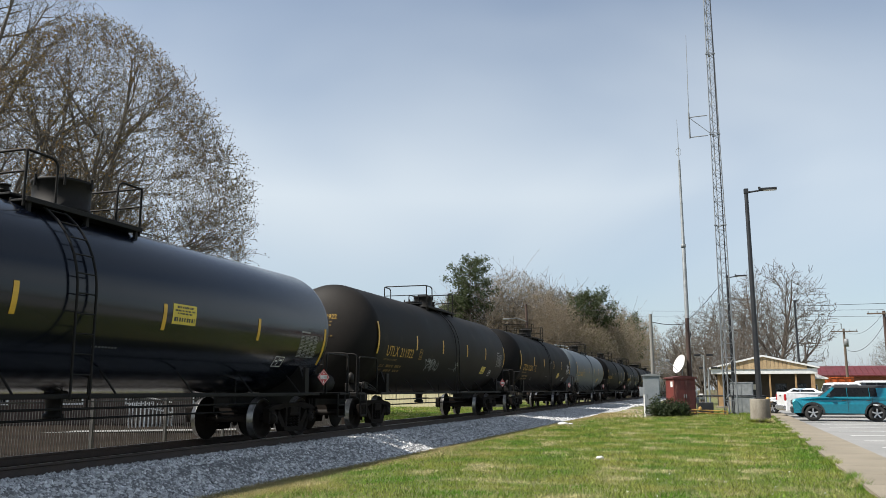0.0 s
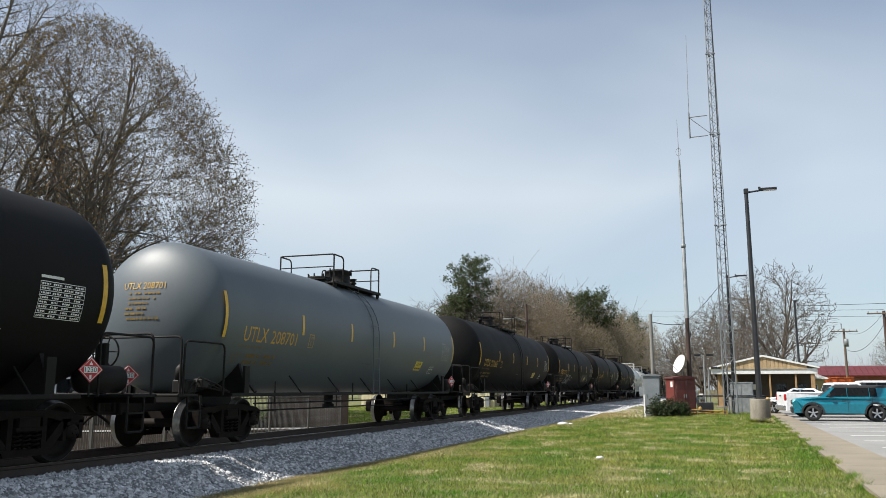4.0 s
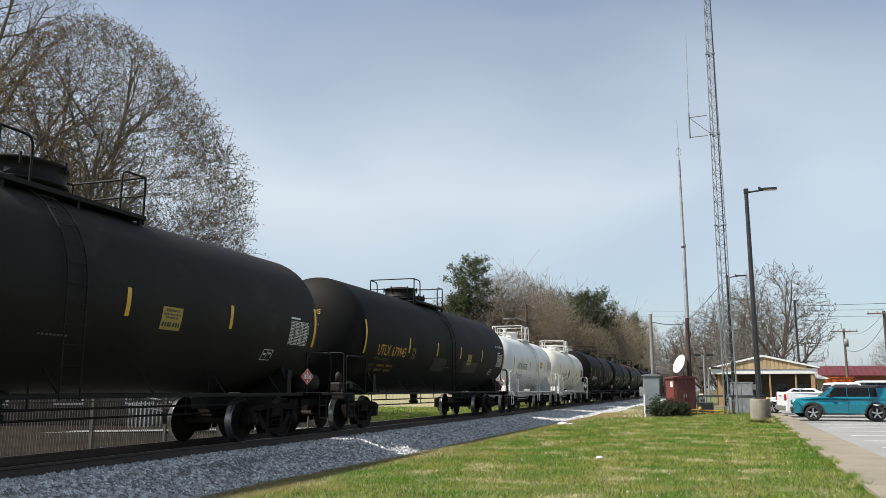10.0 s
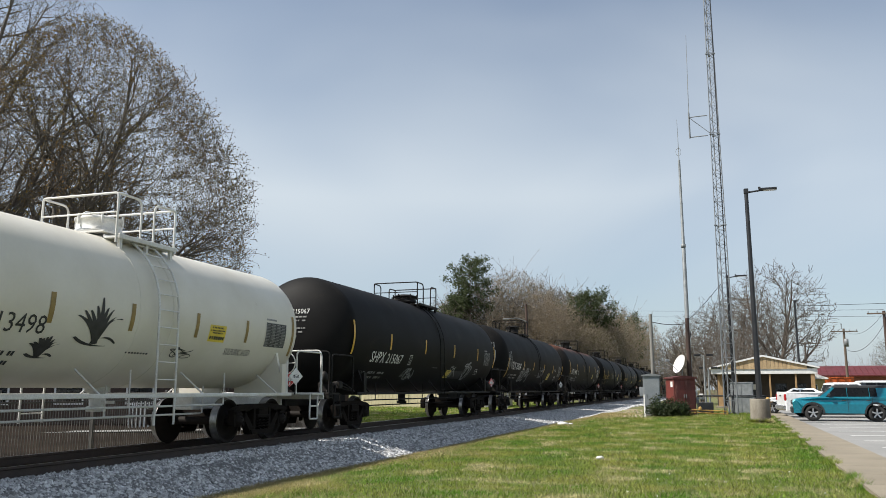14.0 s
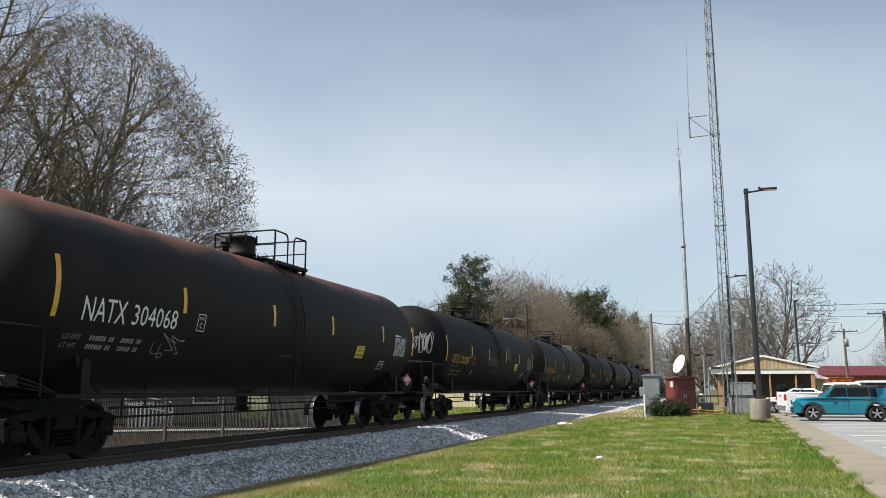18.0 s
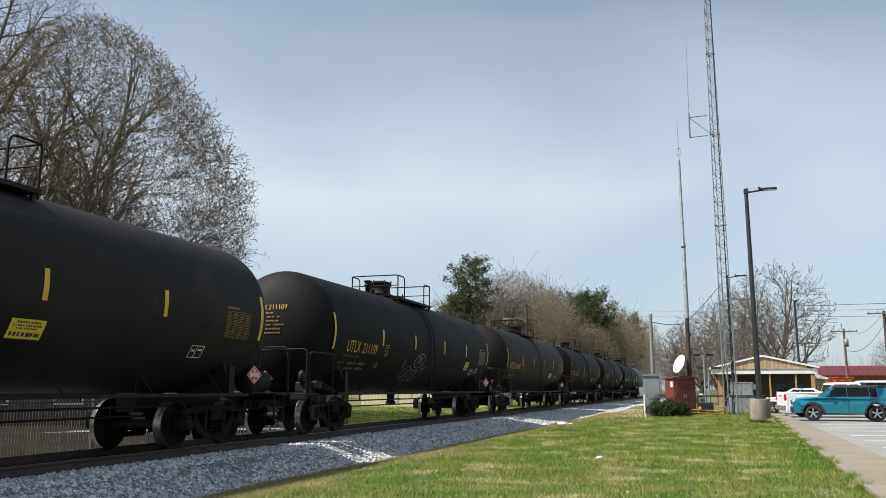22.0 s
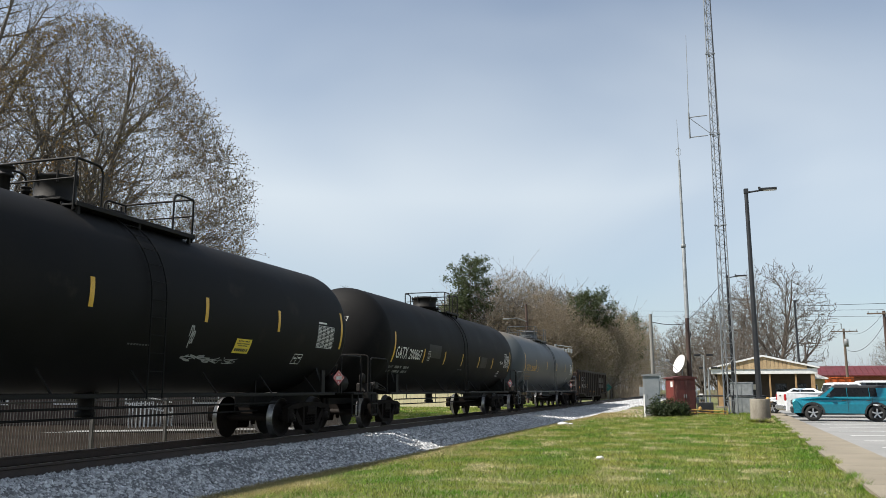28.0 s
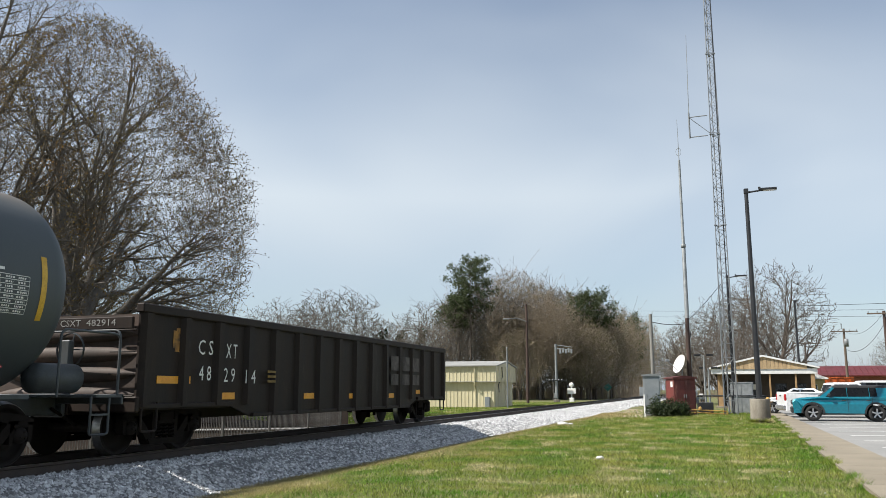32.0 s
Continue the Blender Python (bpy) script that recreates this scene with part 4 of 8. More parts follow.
def coupler_shape():
    s = Shape()
    s.box(0, 0.22, 0.86, 0.14, 0.75, 0.16, 0.02)
    s.prism([(-0.14, 0.42), (-0.16, 0.66), (-0.05, 0.72), (0.03, 0.60), (0.13, 0.70), (0.17, 0.60), (0.12, 0.42)], 0.72, 1.0, "z")
    s.tube(bend([(0.25, 0.1, 0.8), (0.3, 0.55, 0.55), (0.12, 0.8, 0.5)], 0.2), 0.025, 6)
    return s


def diamond_mesh(number, material, ink, words=True):
    """A square placard on its corner with its four-figure number."""
    r = 0.195
    s = Shape()
    s.prism([(-r, 0), (0, r), (r, 0), (0, -r)], -0.006, 0.006, "y")
    plate = s.mesh("placard", material)
    rim = Shape()
    q = 0.172
    c = [(-q, 0), (0, q), (q, 0), (0, -q)]
    for a, b in zip(c, c[1:] + c[:1]):
        rim.tube([(a[0], -0.0085, a[1]), (b[0], -0.0085, b[1])], 0.005, 4)
    rim.box(0, -0.009, 0, 0.21, 0.004, 0.095)
    rim.prism([(-0.03, 0.07), (0, 0.125), (0.03, 0.07)], -0.010, -0.0065, "y")
    rim.box(0, -0.009, -0.11, 0.03, 0.004, 0.06)
    rimm = rim.mesh("placard_border", M_WHITEP)
    num = text_mesh("placard_number", number, 0.185, 0.075, ink, lambda u, v: Vector((u, -0.0125, v)), 1)
    return plate, rimm, num


PLACARDS = {n: diamond_mesh(n, M_RED, M_LETTERK) for n in ("1230", "1307", "1294", "1268", "1993")}
PLACARDS["corrosive"] = diamond_mesh("8", M_WHITEP, M_LETTERK)


def add_placard(car, x, y, z, number, turn):
    plate, rim, num = PLACARDS[number]
    p = part("placard", plate, None, car, "red hazard placard" if number != "corrosive" else "black and white hazard placard", at=pose(x, y, z, 0, 0, turn))
    part("placard_border", rim, None, p)
    part("placard_number", num, None, p)
    post = Shape().box(0, 0.02, -0.26, 0.03, 0.02, 0.30, 0.004).box(0, 0.012, 0, 0.3, 0.008, 0.04)
    part("placard_bracket", post, M_IRON, p)


def tank_car(spec):
    """One tank car, its middle at the origin, its base on the rail tops; the leading end is -y and the seen side +x."""
    half, R, zc, skin, frame_mat = spec["half"], spec["R"], spec["zc"], spec["skin"], spec.get("frame", M_IRON)
    car = thing("tank_car", spec["label"], "tank car", "tank cars of the freight train")
    CARS.append((car, spec["y0"]))
    ink, stripe = spec["ink"], M_OLIVE if spec.get("white") else M_YELLOW
    ht, d = half + 0.12, R * 0.5
    # shell with dished heads and shallow weld rings
    prof = [(-ht - d * math.sin(a), max(R * math.cos(a), 0.001)) for a in (radians(k) for k in range(90, 0, -6))]
    prof += [(-ht, R), (ht, R)]
    prof += [(ht + d * math.sin(a), max(R * math.cos(a), 0.001)) for a in (radians(k) for k in range(6, 91, 6))]
    part("tank", Shape().lathe(prof, (0, 0, zc), "y", 64), skin, car)
    for y in (-0.45, 0.45) if spec.get("white") else ():
        part("weld_band", Shape().lathe([(-0.018, R - 0.002), (-0.012, R + 0.006), (0.012, R + 0.006), (0.018, R - 0.002)], (0, y, zc), "y", 64), skin, car)

    def side(u0, z0, gap=0.005):
        s0 = R * math.asin(max(-0.95, min(0.95, (z0 - zc) / R)))
        return lambda u, v: Vector(((R + gap) * math.cos((s0 + v) / R), u0 + u, zc + (R + gap) * math.sin((s0 + v) / R)))

    def nose(x0, z0):
        def put(u, v):
            x, z = x0 + u, z0 + v - zc
            k = math.sqrt(max(0.02, 1 - (x * x + z * z) / (R * R)))
            return Vector((x, -ht - d * k - 0.012, zc + z))
        return put
    # reflective stripes: tall ones at the two ends, short ones between
    marks = spec["stripes"]
    for i, k in enumerate(marks):
        last = i in (0, len(marks) - 1)
        tall, z = (0.46, spec["end_z"]) if last else (0.23, spec["mid_z"])
        part("reflective_stripe", quads_mesh("stripe", [(-0.05, -tall, 0.05, tall)], stripe, side(k, z)), None, car, "yellow reflective stripe")
    # reporting marks, load lines, panels
    tw, th = spec.get("text_size", (2.3, 0.35))
    tz = spec.get("text_z", zc - 0.33)
    ty = spec.get("text_y", -half + 0.75 + tw / 2)
    owner, number = spec["mark"].split()
    w1 = tw * (0.42 if len(number) > 5 else 0.45)
    w2 = tw - w1 - 0.16
    tagged(part("lettering", text_mesh("lettering", owner, w1, th, ink, side(ty - tw / 2 + w1 / 2, tz)), None, car), kind="stuff")
    tagged(part("lettering", text_mesh("lettering", number, w2, th * 0.92, ink, side(ty + tw / 2 - w2 / 2, tz - 0.01)), None, car), kind="stuff")
    rng = random.Random(int(spec["y0"] * 10))
    faint = spec.get("faint", M_FAINTY if ink == M_LETTERY else M_FAINTW if ink == M_LETTERW else M_LETTERK)
    lx = ty - tw / 2 - 0.12
    if owner == "UTLX":
        tagged(part("lettering", text_mesh("lettering", "THE TANK CAR PEOPLE", 1.06, 0.06, faint, side(lx + 0.55, tz - 0.25)), None, car), kind="stuff")
    for row, word in enumerate(spec.get("load", ())):
        wide = 1.62 - 0.1 * row
        tagged(part("lettering", text_mesh("lettering", word, wide, 0.095, faint, side(lx + 0.18 + wide / 2, tz - 0.43 - 0.13 * row)), None, car), kind="stuff")
    for row, word in ((0, "LD LMT"), (1, "LT WT")) if not spec.get("load") else ():
        zr = tz - 0.43 - 0.13 * row
        tagged(part("lettering", text_mesh("lettering", word, 0.36 - 0.06 * row, 0.085, faint, side(lx + 0.08, zr)), None, car), kind="stuff")
        bars, u = [], 0.45
        for count, gap in ((6, 0.06), (2, 0.16), (5, 0.06), (2, 0.0)):
            for _ in range(count):
                bars.append((u, -0.042, u + 0.045, 0.042))
                u += 0.062
            u += gap
        tagged(part("load_data", quads_mesh("load_data", bars, faint, side(lx, zr)), None, car), kind="stuff")
    ny = spec.get("nose_x", 0.0)
    tagged(part("end_lettering", text_mesh("end_lettering", spec["mark"], 0.95, 0.13, ink, nose(ny, zc + 0.55), 0.05), None, car), kind="stuff")
    bars = []
    for r in range(6):
        u, stop = -0.4 + 0.1 * rng.random(), rng.uniform(0.05, 0.4)
        while u < stop:
            w = rng.uniform(0.04, 0.13)
            bars.append((u, -0.1 * r - 0.04, u + w, -0.1 * r))
            u += w + (0.02 if rng.random() < 0.7 else 0.08)
    tagged(part("end_data", quads_mesh("end_data", bars, faint, nose(ny, zc + 0.42), 0.05, 2), None, car), kind="stuff")
    if spec.get("panel", True):
        py, pz, pw, ph = spec.get("panel_at", (4.3, zc - 0.61, 0.62, 0.34))
        panel = part("emergency_panel", quads_mesh("emergency_panel", [(-pw / 2, -ph / 2, pw / 2, ph / 2)], M_NOTICED if spec.get("panel_mat") else M_NOTICE, side(py, pz, 0.004)), None, car, "yellow notice panel")
        bars = []
        for lo, hi, wide, dash in ((0.30, 0.40, 0.34, 0.035), (0.14, 0.22, 0.42, 0.03), (0.0, 0.08, 0.3, 0.03), (-0.36, -0.16, 0.43, 0.05)):
            u = -wide
            while u < wide:
                bars.append((u * pw, lo * ph, min(u + dash / pw * rng.uniform(0.7, 1.3), wide) * pw, hi * ph))
                u += dash / pw * 1.45
        tagged(part("panel_lettering", quads_mesh("panel_lettering", bars, M_LETTERK, side(py, pz, 0.007)), None, panel), kind="stuff")
    bars = []
    tw2, th2 = spec.get("table", (0.86, 0.52))
    if spec.get("table_fill"):
        part("table_backing", quads_mesh("table_backing", [(-tw2 / 2, -th2 / 2, tw2 / 2, th2 / 2)], M_LETTERK, side(spec["table_y"], spec["table_z"], 0.003)), None, car)
    for r in range(9):
        v = th2 / 2 - th2 * r / 8
        bars.append((-tw2 / 2, v - 0.005, tw2 / 2, v + 0.005))
        if r < 8:
            for c in range(4):
                u, stop = -tw2 / 2 + tw2 * c / 4 + 0.02, -tw2 / 2 + tw2 * (c + 1) / 4 - 0.02 - 0.05 * rng.random()
                while u < stop:
                    w = rng.uniform(0.015, 0.04)
                    bars.append((u, v - th2 / 8 * 0.72, min(u + w, stop), v - th2 / 8 * 0.32))
                    u += w + 0.012
    bars += [(-tw2 / 2 - 0.006, -th2 / 2, -tw2 / 2, th2 / 2), (tw2 / 2, -th2 / 2, tw2 / 2 + 0.006, th2 / 2), (-tw2 / 2, th2 / 2 + 0.05, 0, th2 / 2 + 0.09)]
    tagged(part("test_data_table", quads_mesh("test_data_table", bars, spec.get("table_line", spec.get("table_ink", M_LETTERW)), side(spec["table_y"], spec["table_z"])), None, car), kind="stuff")
    bars = [(-0.2, -0.13, 0.2, -0.115), (-0.2, 0.115, 0.2, 0.13), (-0.2, -0.13, -0.185, 0.13), (0.185, -0.13, 0.2, 0.13), (-0.02, -0.13, -0.005, 0.13), (-0.15, 0.0, -0.06, 0.04), (0.03, 0.02, 0.15, 0.06)]
    if not spec.get("white"):
        part("stencil_box", quads_mesh("stencil_box", bars, spec.get("table_ink", M_LETTERW), side(spec["table_y"] - 1.1, zc - 0.80)), None, car)
    if not spec.get("white"):
        bars = [(-0.12, -0.16, 0.12, -0.145), (-0.12, 0.145, 0.12, 0.16), (-0.12, -0.16, -0.105, 0.16), (0.105, -0.16, 0.12, 0.16)]
        part("stencil_box", quads_mesh("stencil_box", bars, ink, side(ty + tw / 2 + 0.72, tz)), None, car)
        tagged(part("lettering", text_mesh("lettering", "PLATE", 0.15, 0.05, ink, side(ty + tw / 2 + 0.72, tz + 0.075)), None, car), kind="stuff")
        tagged(part("lettering", text_mesh("lettering", "C", 0.07, 0.10, ink, side(ty + tw / 2 + 0.72, tz - 0.05)), None, car), kind="stuff")
    bars = [(-0.3 + 0.075 * k, -0.016, -0.25 + 0.075 * k, 0.016) for k in range(8)]
    part("stencil", quads_mesh("stencil", bars, spec.get("table_ink", M_GRAFF), side(-0.2, zc - 0.75)), None, car)
    for i, (gy, gz, gw, gh, kind) in enumerate(spec.get("scrawls", ())):
        gm = {"w": M_GRAFW, "f": M_GRAFF, "w2": M_LETTERK, "g": M_GRAFG, "k": M_LETTERK}[kind]
        if kind == "k":
            tagged(part("graffiti", spikes_mesh(gw, gh, i, gm, side(gy, gz, 0.006)), None, car), kind="stuff")
            continue
        tagged(part("graffiti", scrawl_mesh("graffiti", gw, gh, int(spec["y0"]) * 7 + i, gm, side(gy, gz, 0.006), max(3, int(gw * 5)), 0.03 if gh > 0.5 else 0.02), None, car), kind="stuff")
    for gy, gz, gw, gh, word in spec.get("words", ()):
        tagged(part("lettering", text_mesh("lettering", word, gw, gh, spec.get("table_ink", M_LETTERW), side(gy, gz)), None, car), kind="stuff")
    for gy, gz, gw, gh, word in spec.get("outlined", ()):
        tagged(part("graffiti", outline_mesh(word, gw, gh, M_GRAFW, side(gy, gz, 0.006)), None, car, "white outlined graffiti letters"), kind="stuff")
    for gx, gz, gw, gh in spec.get("nose_tags", ()):
        tagged(part("graffiti", scrawl_mesh("graffiti", gw, gh, int(spec["y0"]), M_GRAFW, nose(gx, gz), 6, 0.03), None, car, "white chalk drawing"), kind="stuff")
    if spec.get("bubble"):
        # chalk bubbles round a number
        by, bz = spec["bubble"]
        vs, fs = [], []
        put = side(by, bz, 0.006)
        for cu, cv, ru, rv, tilt in ((0.15, 0.36, 0.46, 0.25, 0.1), (-0.72, -0.05, 0.32, 0.17, 0.5), (-0.4, -0.18, 0.36, 0.17, 0.6), (0.0, -0.2, 0.34, 0.19, 0.5), (0.45, -0.14, 0.42, 0.19, 0.6)):
            o = len(vs)
            for i in range(25):
                a = 6.2832 * i / 24
                for r in (1.0, 0.93):
                    x, y = ru * r * math.cos(a), rv * r * math.sin(a)
                    vs.append(put(cu + x * math.cos(tilt) - y * math.sin(tilt), cv + x * math.sin(tilt) + y * math.cos(tilt)))
            fs += [(o + 2 * i, o + 2 * i + 1, o + 2 * i + 3, o + 2 * i + 2) for i in range(24)]
        me = bpy.data.meshes.new("graffiti")
        me.from_pydata([tuple(v) for v in vs], [], fs)
        me.materials.append(M_GRAFW)
        tagged(part("graffiti", me, None, car, "white chalk bubbles"), kind="stuff")
        part("graffiti", text_mesh("graffiti", "21", 0.36, 0.24, M_GRAFW, side(by + 0.15, bz + 0.36, 0.006)), None, car)
    # patches of newer paint
    for gy, gz, gw, gh in spec.get("patches", ()):
        part("paint_patch", quads_mesh("paint_patch", [(-gw / 2, -gh / 2, gw / 2, gh / 2)], spec["patch_mat"], side(gy, gz, 0.003)), None, car)
    for gy, gh, gw in spec.get("roof_rust", ()):
        part("rust_patch", rust_mesh(R, zc, gy, gw, gh), None, car, "rusty brown patch on the tank top")
    # top platform, manway, valves, railings
    zt = zc + R
    y0, y1 = spec.get("deck", (-1.65, 1.5))
    for k in (-1, 1):
        deck = Shape()
        deck.box(k * 0.72, (y0 + y1) / 2, zt - 0.10, 0.34, y1 - y0, 0.035, 0.006)
        deck.box(k * 0.56, (y0 + y1) / 2, zt - 0.09, 0.03, y1 - y0, 0.08, 0.006)
        deck.box(k * 0.88, (y0 + y1) / 2, zt - 0.09, 0.03, y1 - y0, 0.08, 0.006)
        for yy in (y0 + 0.1, (y0 + y1) / 2, y1 - 0.1):
            deck.box(k * 0.82, yy, zt - 0.22, 0.06, 0.06, 0.26)
        part("walkway", deck, frame_mat, car)
    for yy in (y0 + 0.16, y1 - 0.16):
        part("walkway", Shape().box(0, yy, zt + 0.02, 1.1, 0.32, 0.035, 0.006), frame_mat, car)
    zr = zt + 0.68
    for yy, s in ((y0, 1), (y1, -1)):
        rail = Shape().tube(bend([(-0.82, yy, zt - 0.2), (-0.82, yy, zr), (0.82, yy, zr), (0.82, yy, zt - 0.2)], 0.06), 0.021, 6)
        part("railing", rail, frame_mat, car)
        for k in (-1, 1):
            part("railing", Shape().tube(bend([(k * 0.82, yy, zr - 0.01), (k * 0.82, yy + s * 0.62, zr - 0.01), (k * 0.82, yy + s * 0.62, zt - 0.12)], 0.16), 0.021, 6), frame_mat, car)
        part("railing", Shape().tube([(-0.82, yy, zt + 0.34), (0.82, yy, zt + 0.34)], 0.016, 6), frame_mat, car)
    dr, dh = spec.get("dome", (0.36, 0.46))
    dy = spec.get("dome_y", -0.7)
    dome = Shape().lathe([(-0.2, dr * 0.92), (0.06, dr * 0.92), (0.07, dr * 1.06), (0.11, dr * 1.06), (0.12, dr), (dh - 0.06, dr), (dh - 0.05, dr * 1.05), (dh, dr * 1.05), (dh + 0.01, dr * 0.95), (dh + 0.05, dr * 0.6), (dh + 0.06, 0.001)], (0, dy, zt), "z", 24)
    m = part("manway", dome, spec.get("dome_mat", frame_mat), car)
    for k in range(6):
        a = k * 1.047 + 0.3
        part("clamp_bolt", Shape().tube([(dr * 1.07 * math.cos(a), dy + dr * 1.07 * math.sin(a), zt + dh - 0.14), (dr * 1.07 * math.cos(a), dy + dr * 1.07 * math.sin(a), zt + dh + 0.05)], 0.022, 6), frame_mat, m)
    for vy, vr, vh in spec["valves"]:
        v = Shape().lathe([(-0.15, vr * 0.62), (vh * 0.55, vr * 0.62), (vh * 0.58, vr), (vh * 0.66, vr), (vh * 0.68, vr * 0.75), (vh * 0.86, vr * 0.75), (vh * 0.88, vr * 1.05), (vh * 0.95, vr * 1.05), (vh, 0.001)], (0.0, vy, zt), "z", 14)
        part("valve", v, spec.get("dome_mat", frame_mat), car)
    for hy, hr2, hh in spec.get("hatches", ()):
        hatch = part("hatch", Shape().lathe([(-0.12, hr2 * 0.8), (hh * 0.45, hr2 * 0.8), (hh * 0.5, hr2), (hh * 0.9, hr2), (hh, hr2 * 0.9), (hh, 0.001)], (0, hy, zt), "z", 18), spec.get("dome_mat", frame_mat), car)
        for k in range(8):
            a = k * 0.7854
            part("hatch_bolt", Shape().tube([(hr2 * 0.92 * math.cos(a), hy + hr2 * 0.92 * math.sin(a), zt + hh * 0.4), (hr2 * 0.92 * math.cos(a), hy + hr2 * 0.92 * math.sin(a), zt + hh + 0.07)], 0.022, 5), spec.get("dome_mat", frame_mat), hatch)
    # side ladders down from the platform
    for k in (-1, 1):
        lad, yl, thick = Shape(), spec.get("ladder_y", -0.05), 0.021 if spec.get("white") else 0.02 if spec.get("pale_ladder") else 0.014
        off = 0.09 if spec.get("white") or spec.get("pale_ladder") else 0.05
        arc = [radians(a) for a in range(62, -1, -8)] + [0.0]
        wl2 = 0.27 if spec.get("white") else 0.2
        for dy2 in (-wl2, wl2):
            path = [(k * (R + off) * math.cos(a), yl + dy2, zc + (R + off) * math.sin(a)) for a in arc] + [(k * (R + off + 0.01), yl + dy2, 1.0), (k * (R + off + 0.01), yl + dy2, spec.get("ladder_foot", 0.95))]
            lad.tube(path, thick, 6)
        for a in (55, 44, 33, 22, 11, 0):
            lad.tube([(k * (R + off + 0.01) * math.cos(radians(a)), yl - wl2, zc + (R + off + 0.01) * math.sin(radians(a))), (k * (R + off + 0.01) * math.cos(radians(a)), yl + wl2, zc + (R + off + 0.01) * math.sin(radians(a)))], thick * 0.6, 5)
        zz = zc - 0.3
        while zz > spec.get("ladder_foot", 0.95):
            lad.tube([(k * (R + off + 0.01), yl - wl2, zz), (k * (R + off + 0.01), yl + wl2, zz)], thick * 0.6, 5)
            zz -= 0.3
        part("ladder", lad, frame_mat if spec.get("white") or spec.get("pale_ladder") else skin, car)
        # long side rail at the tank's foot, on brackets
        rail = Shape().box(k * 1.43, 0, 1.0, 0.06, 2 * half - 0.3, 0.07, 0.01)
        count = 4 if spec.get("white") else 7
        for i in range(count):
            yy = (-0.85 + 1.7 * i / (count - 1)) * half
            xx = math.sqrt(max(0.05, R * R - (zc - 1.45) ** 2)) if zc - 1.45 < R else 0.6
            rail.tube([(k * 1.43, yy, 1.0), (k * (xx + 0.02), yy, 1.42)], 0.018, 5)
        part("side_rail", rail, frame_mat, car)
    # ends: sill, cradle, platform, steps, rails, coupler, truck
    ty2, tip = half - 0.75, half + spec.get("reach", 0.28)
    for e in (-1, 1):
        sill = Shape().box(0, e * (half - 0.2), 0.84, 0.42, 3.8, 0.30, 0.02)
        sill.box(0, e * (tip + 1.33), 0.86, 0.60, 0.08, 0.42, 0.02)
        part("sill", sill, frame_mat, car)
        for k in (-1, 1):
            outline = [(k * 0.18, 0.96), (k * 1.40, 0.96), (k * 1.40, 1.12)]
            outline += [(k * x, zc - math.sqrt(R * R - x * x) - 0.004) for x in (1.22, 0.95, 0.6, 0.18)]
            yc, drop = (e * (ty2 + 0.3), 0.32) if spec.get("white") else (e * ty2, 0.1)
            cr2 = Shape().prism(outline, yc - 0.04, yc + 0.04, "y")
            cr2.prism([(k * 1.36, yc - 0.09), (k * 1.42, yc - 0.09), (k * 1.42, yc + 0.09), (k * 1.36, yc + 0.09)], 0.96, zc - math.sqrt(R * R - 1.25 ** 2) - drop, "z")
            part("cradle", cr2, skin if spec.get("white") else frame_mat, car)
            step = Shape().tube(bend([(k * 1.45, e * (tip + 0.62), 1.0), (k * 1.45, e * (tip + 0.62), 0.42), (k * 1.45, e * (tip + 1.02), 0.42), (k * 1.45, e * (tip + 1.02), 1.0)], 0.05), 0.02, 6)
            step.box(k * 1.45, e * (tip + 0.82), 0.72, 0.05, 0.4, 0.03)
            part("step", step, frame_mat, car)
            part("grab_rail", Shape().tube(bend([(k * 1.46, e * (tip - 0.10), 1.0), (k * 1.46, e * (tip - 0.10), 1.98), (k * 1.46, e * (tip + 1.18), 1.98), (k * 1.46, e * (tip + 1.18), 1.0)], 0.14), 0.02, 6), frame_mat, car)
        part("end_platform", Shape().box(0, e * (tip + 1.02), 1.0, 2.94, 0.62, 0.05, 0.01).box(0, e * (tip + 1.30), 0.95, 2.94, 0.05, 0.16, 0.01), frame_mat, car)
        part("end_rail", Shape().tube(bend([(-1.42, e * (tip + 1.22), 1.0), (-1.42, e * (tip + 1.22), 2.05), (1.42, e * (tip + 1.22), 2.05), (1.42, e * (tip + 1.22), 1.0)], 0.12), 0.02, 6), frame_mat, car)
        part("coupler", coupler_shape(), M_TRUCK, car, at=pose(0, e * (tip + 1.0), 0, 0, 0, 0 if e > 0 else 180))
        add_truck(car, e * ty2)
        if spec.get("placard"):
            if e < 0:
                add_placard(car, spec.get("placard_x", 0.36), -(tip + 1.30), 1.36, spec["placard"], 38)
            else:
                add_placard(car, 1.50, half - spec.get("placard_in", 0.05), 1.40, spec["placard"], 68)
    # brake gear at the trailing end
    bt = Shape().lathe([(-0.48, 0.001), (-0.46, 0.14), (-0.40, 0.225), (0.40, 0.225), (0.46, 0.14), (0.48, 0.001)], (1.02, half + 0.72, 1.27), "y", 18)
    if not spec.get("white"):
        part("air_reservoir", bt, frame_mat, car)
    hw = Shape().lathe([(-0.015, 0.27), (0.015, 0.285), (0.015, 0.255), (-0.015, 0.27)], (0.45, tip + 1.2, 1.75), "y", 22)
    for k in range(5):
        a = k * 1.2566
        hw.tube([(0.45, tip + 1.2, 1.75), (0.45 + 0.27 * math.cos(a), tip + 1.2, 1.75 + 0.27 * math.sin(a))], 0.012, 5)
    hw.box(0.45, tip + 1.12, 1.45, 0.22, 0.12, 0.9, 0.02)
    part("hand_brake", hw, frame_mat, car)
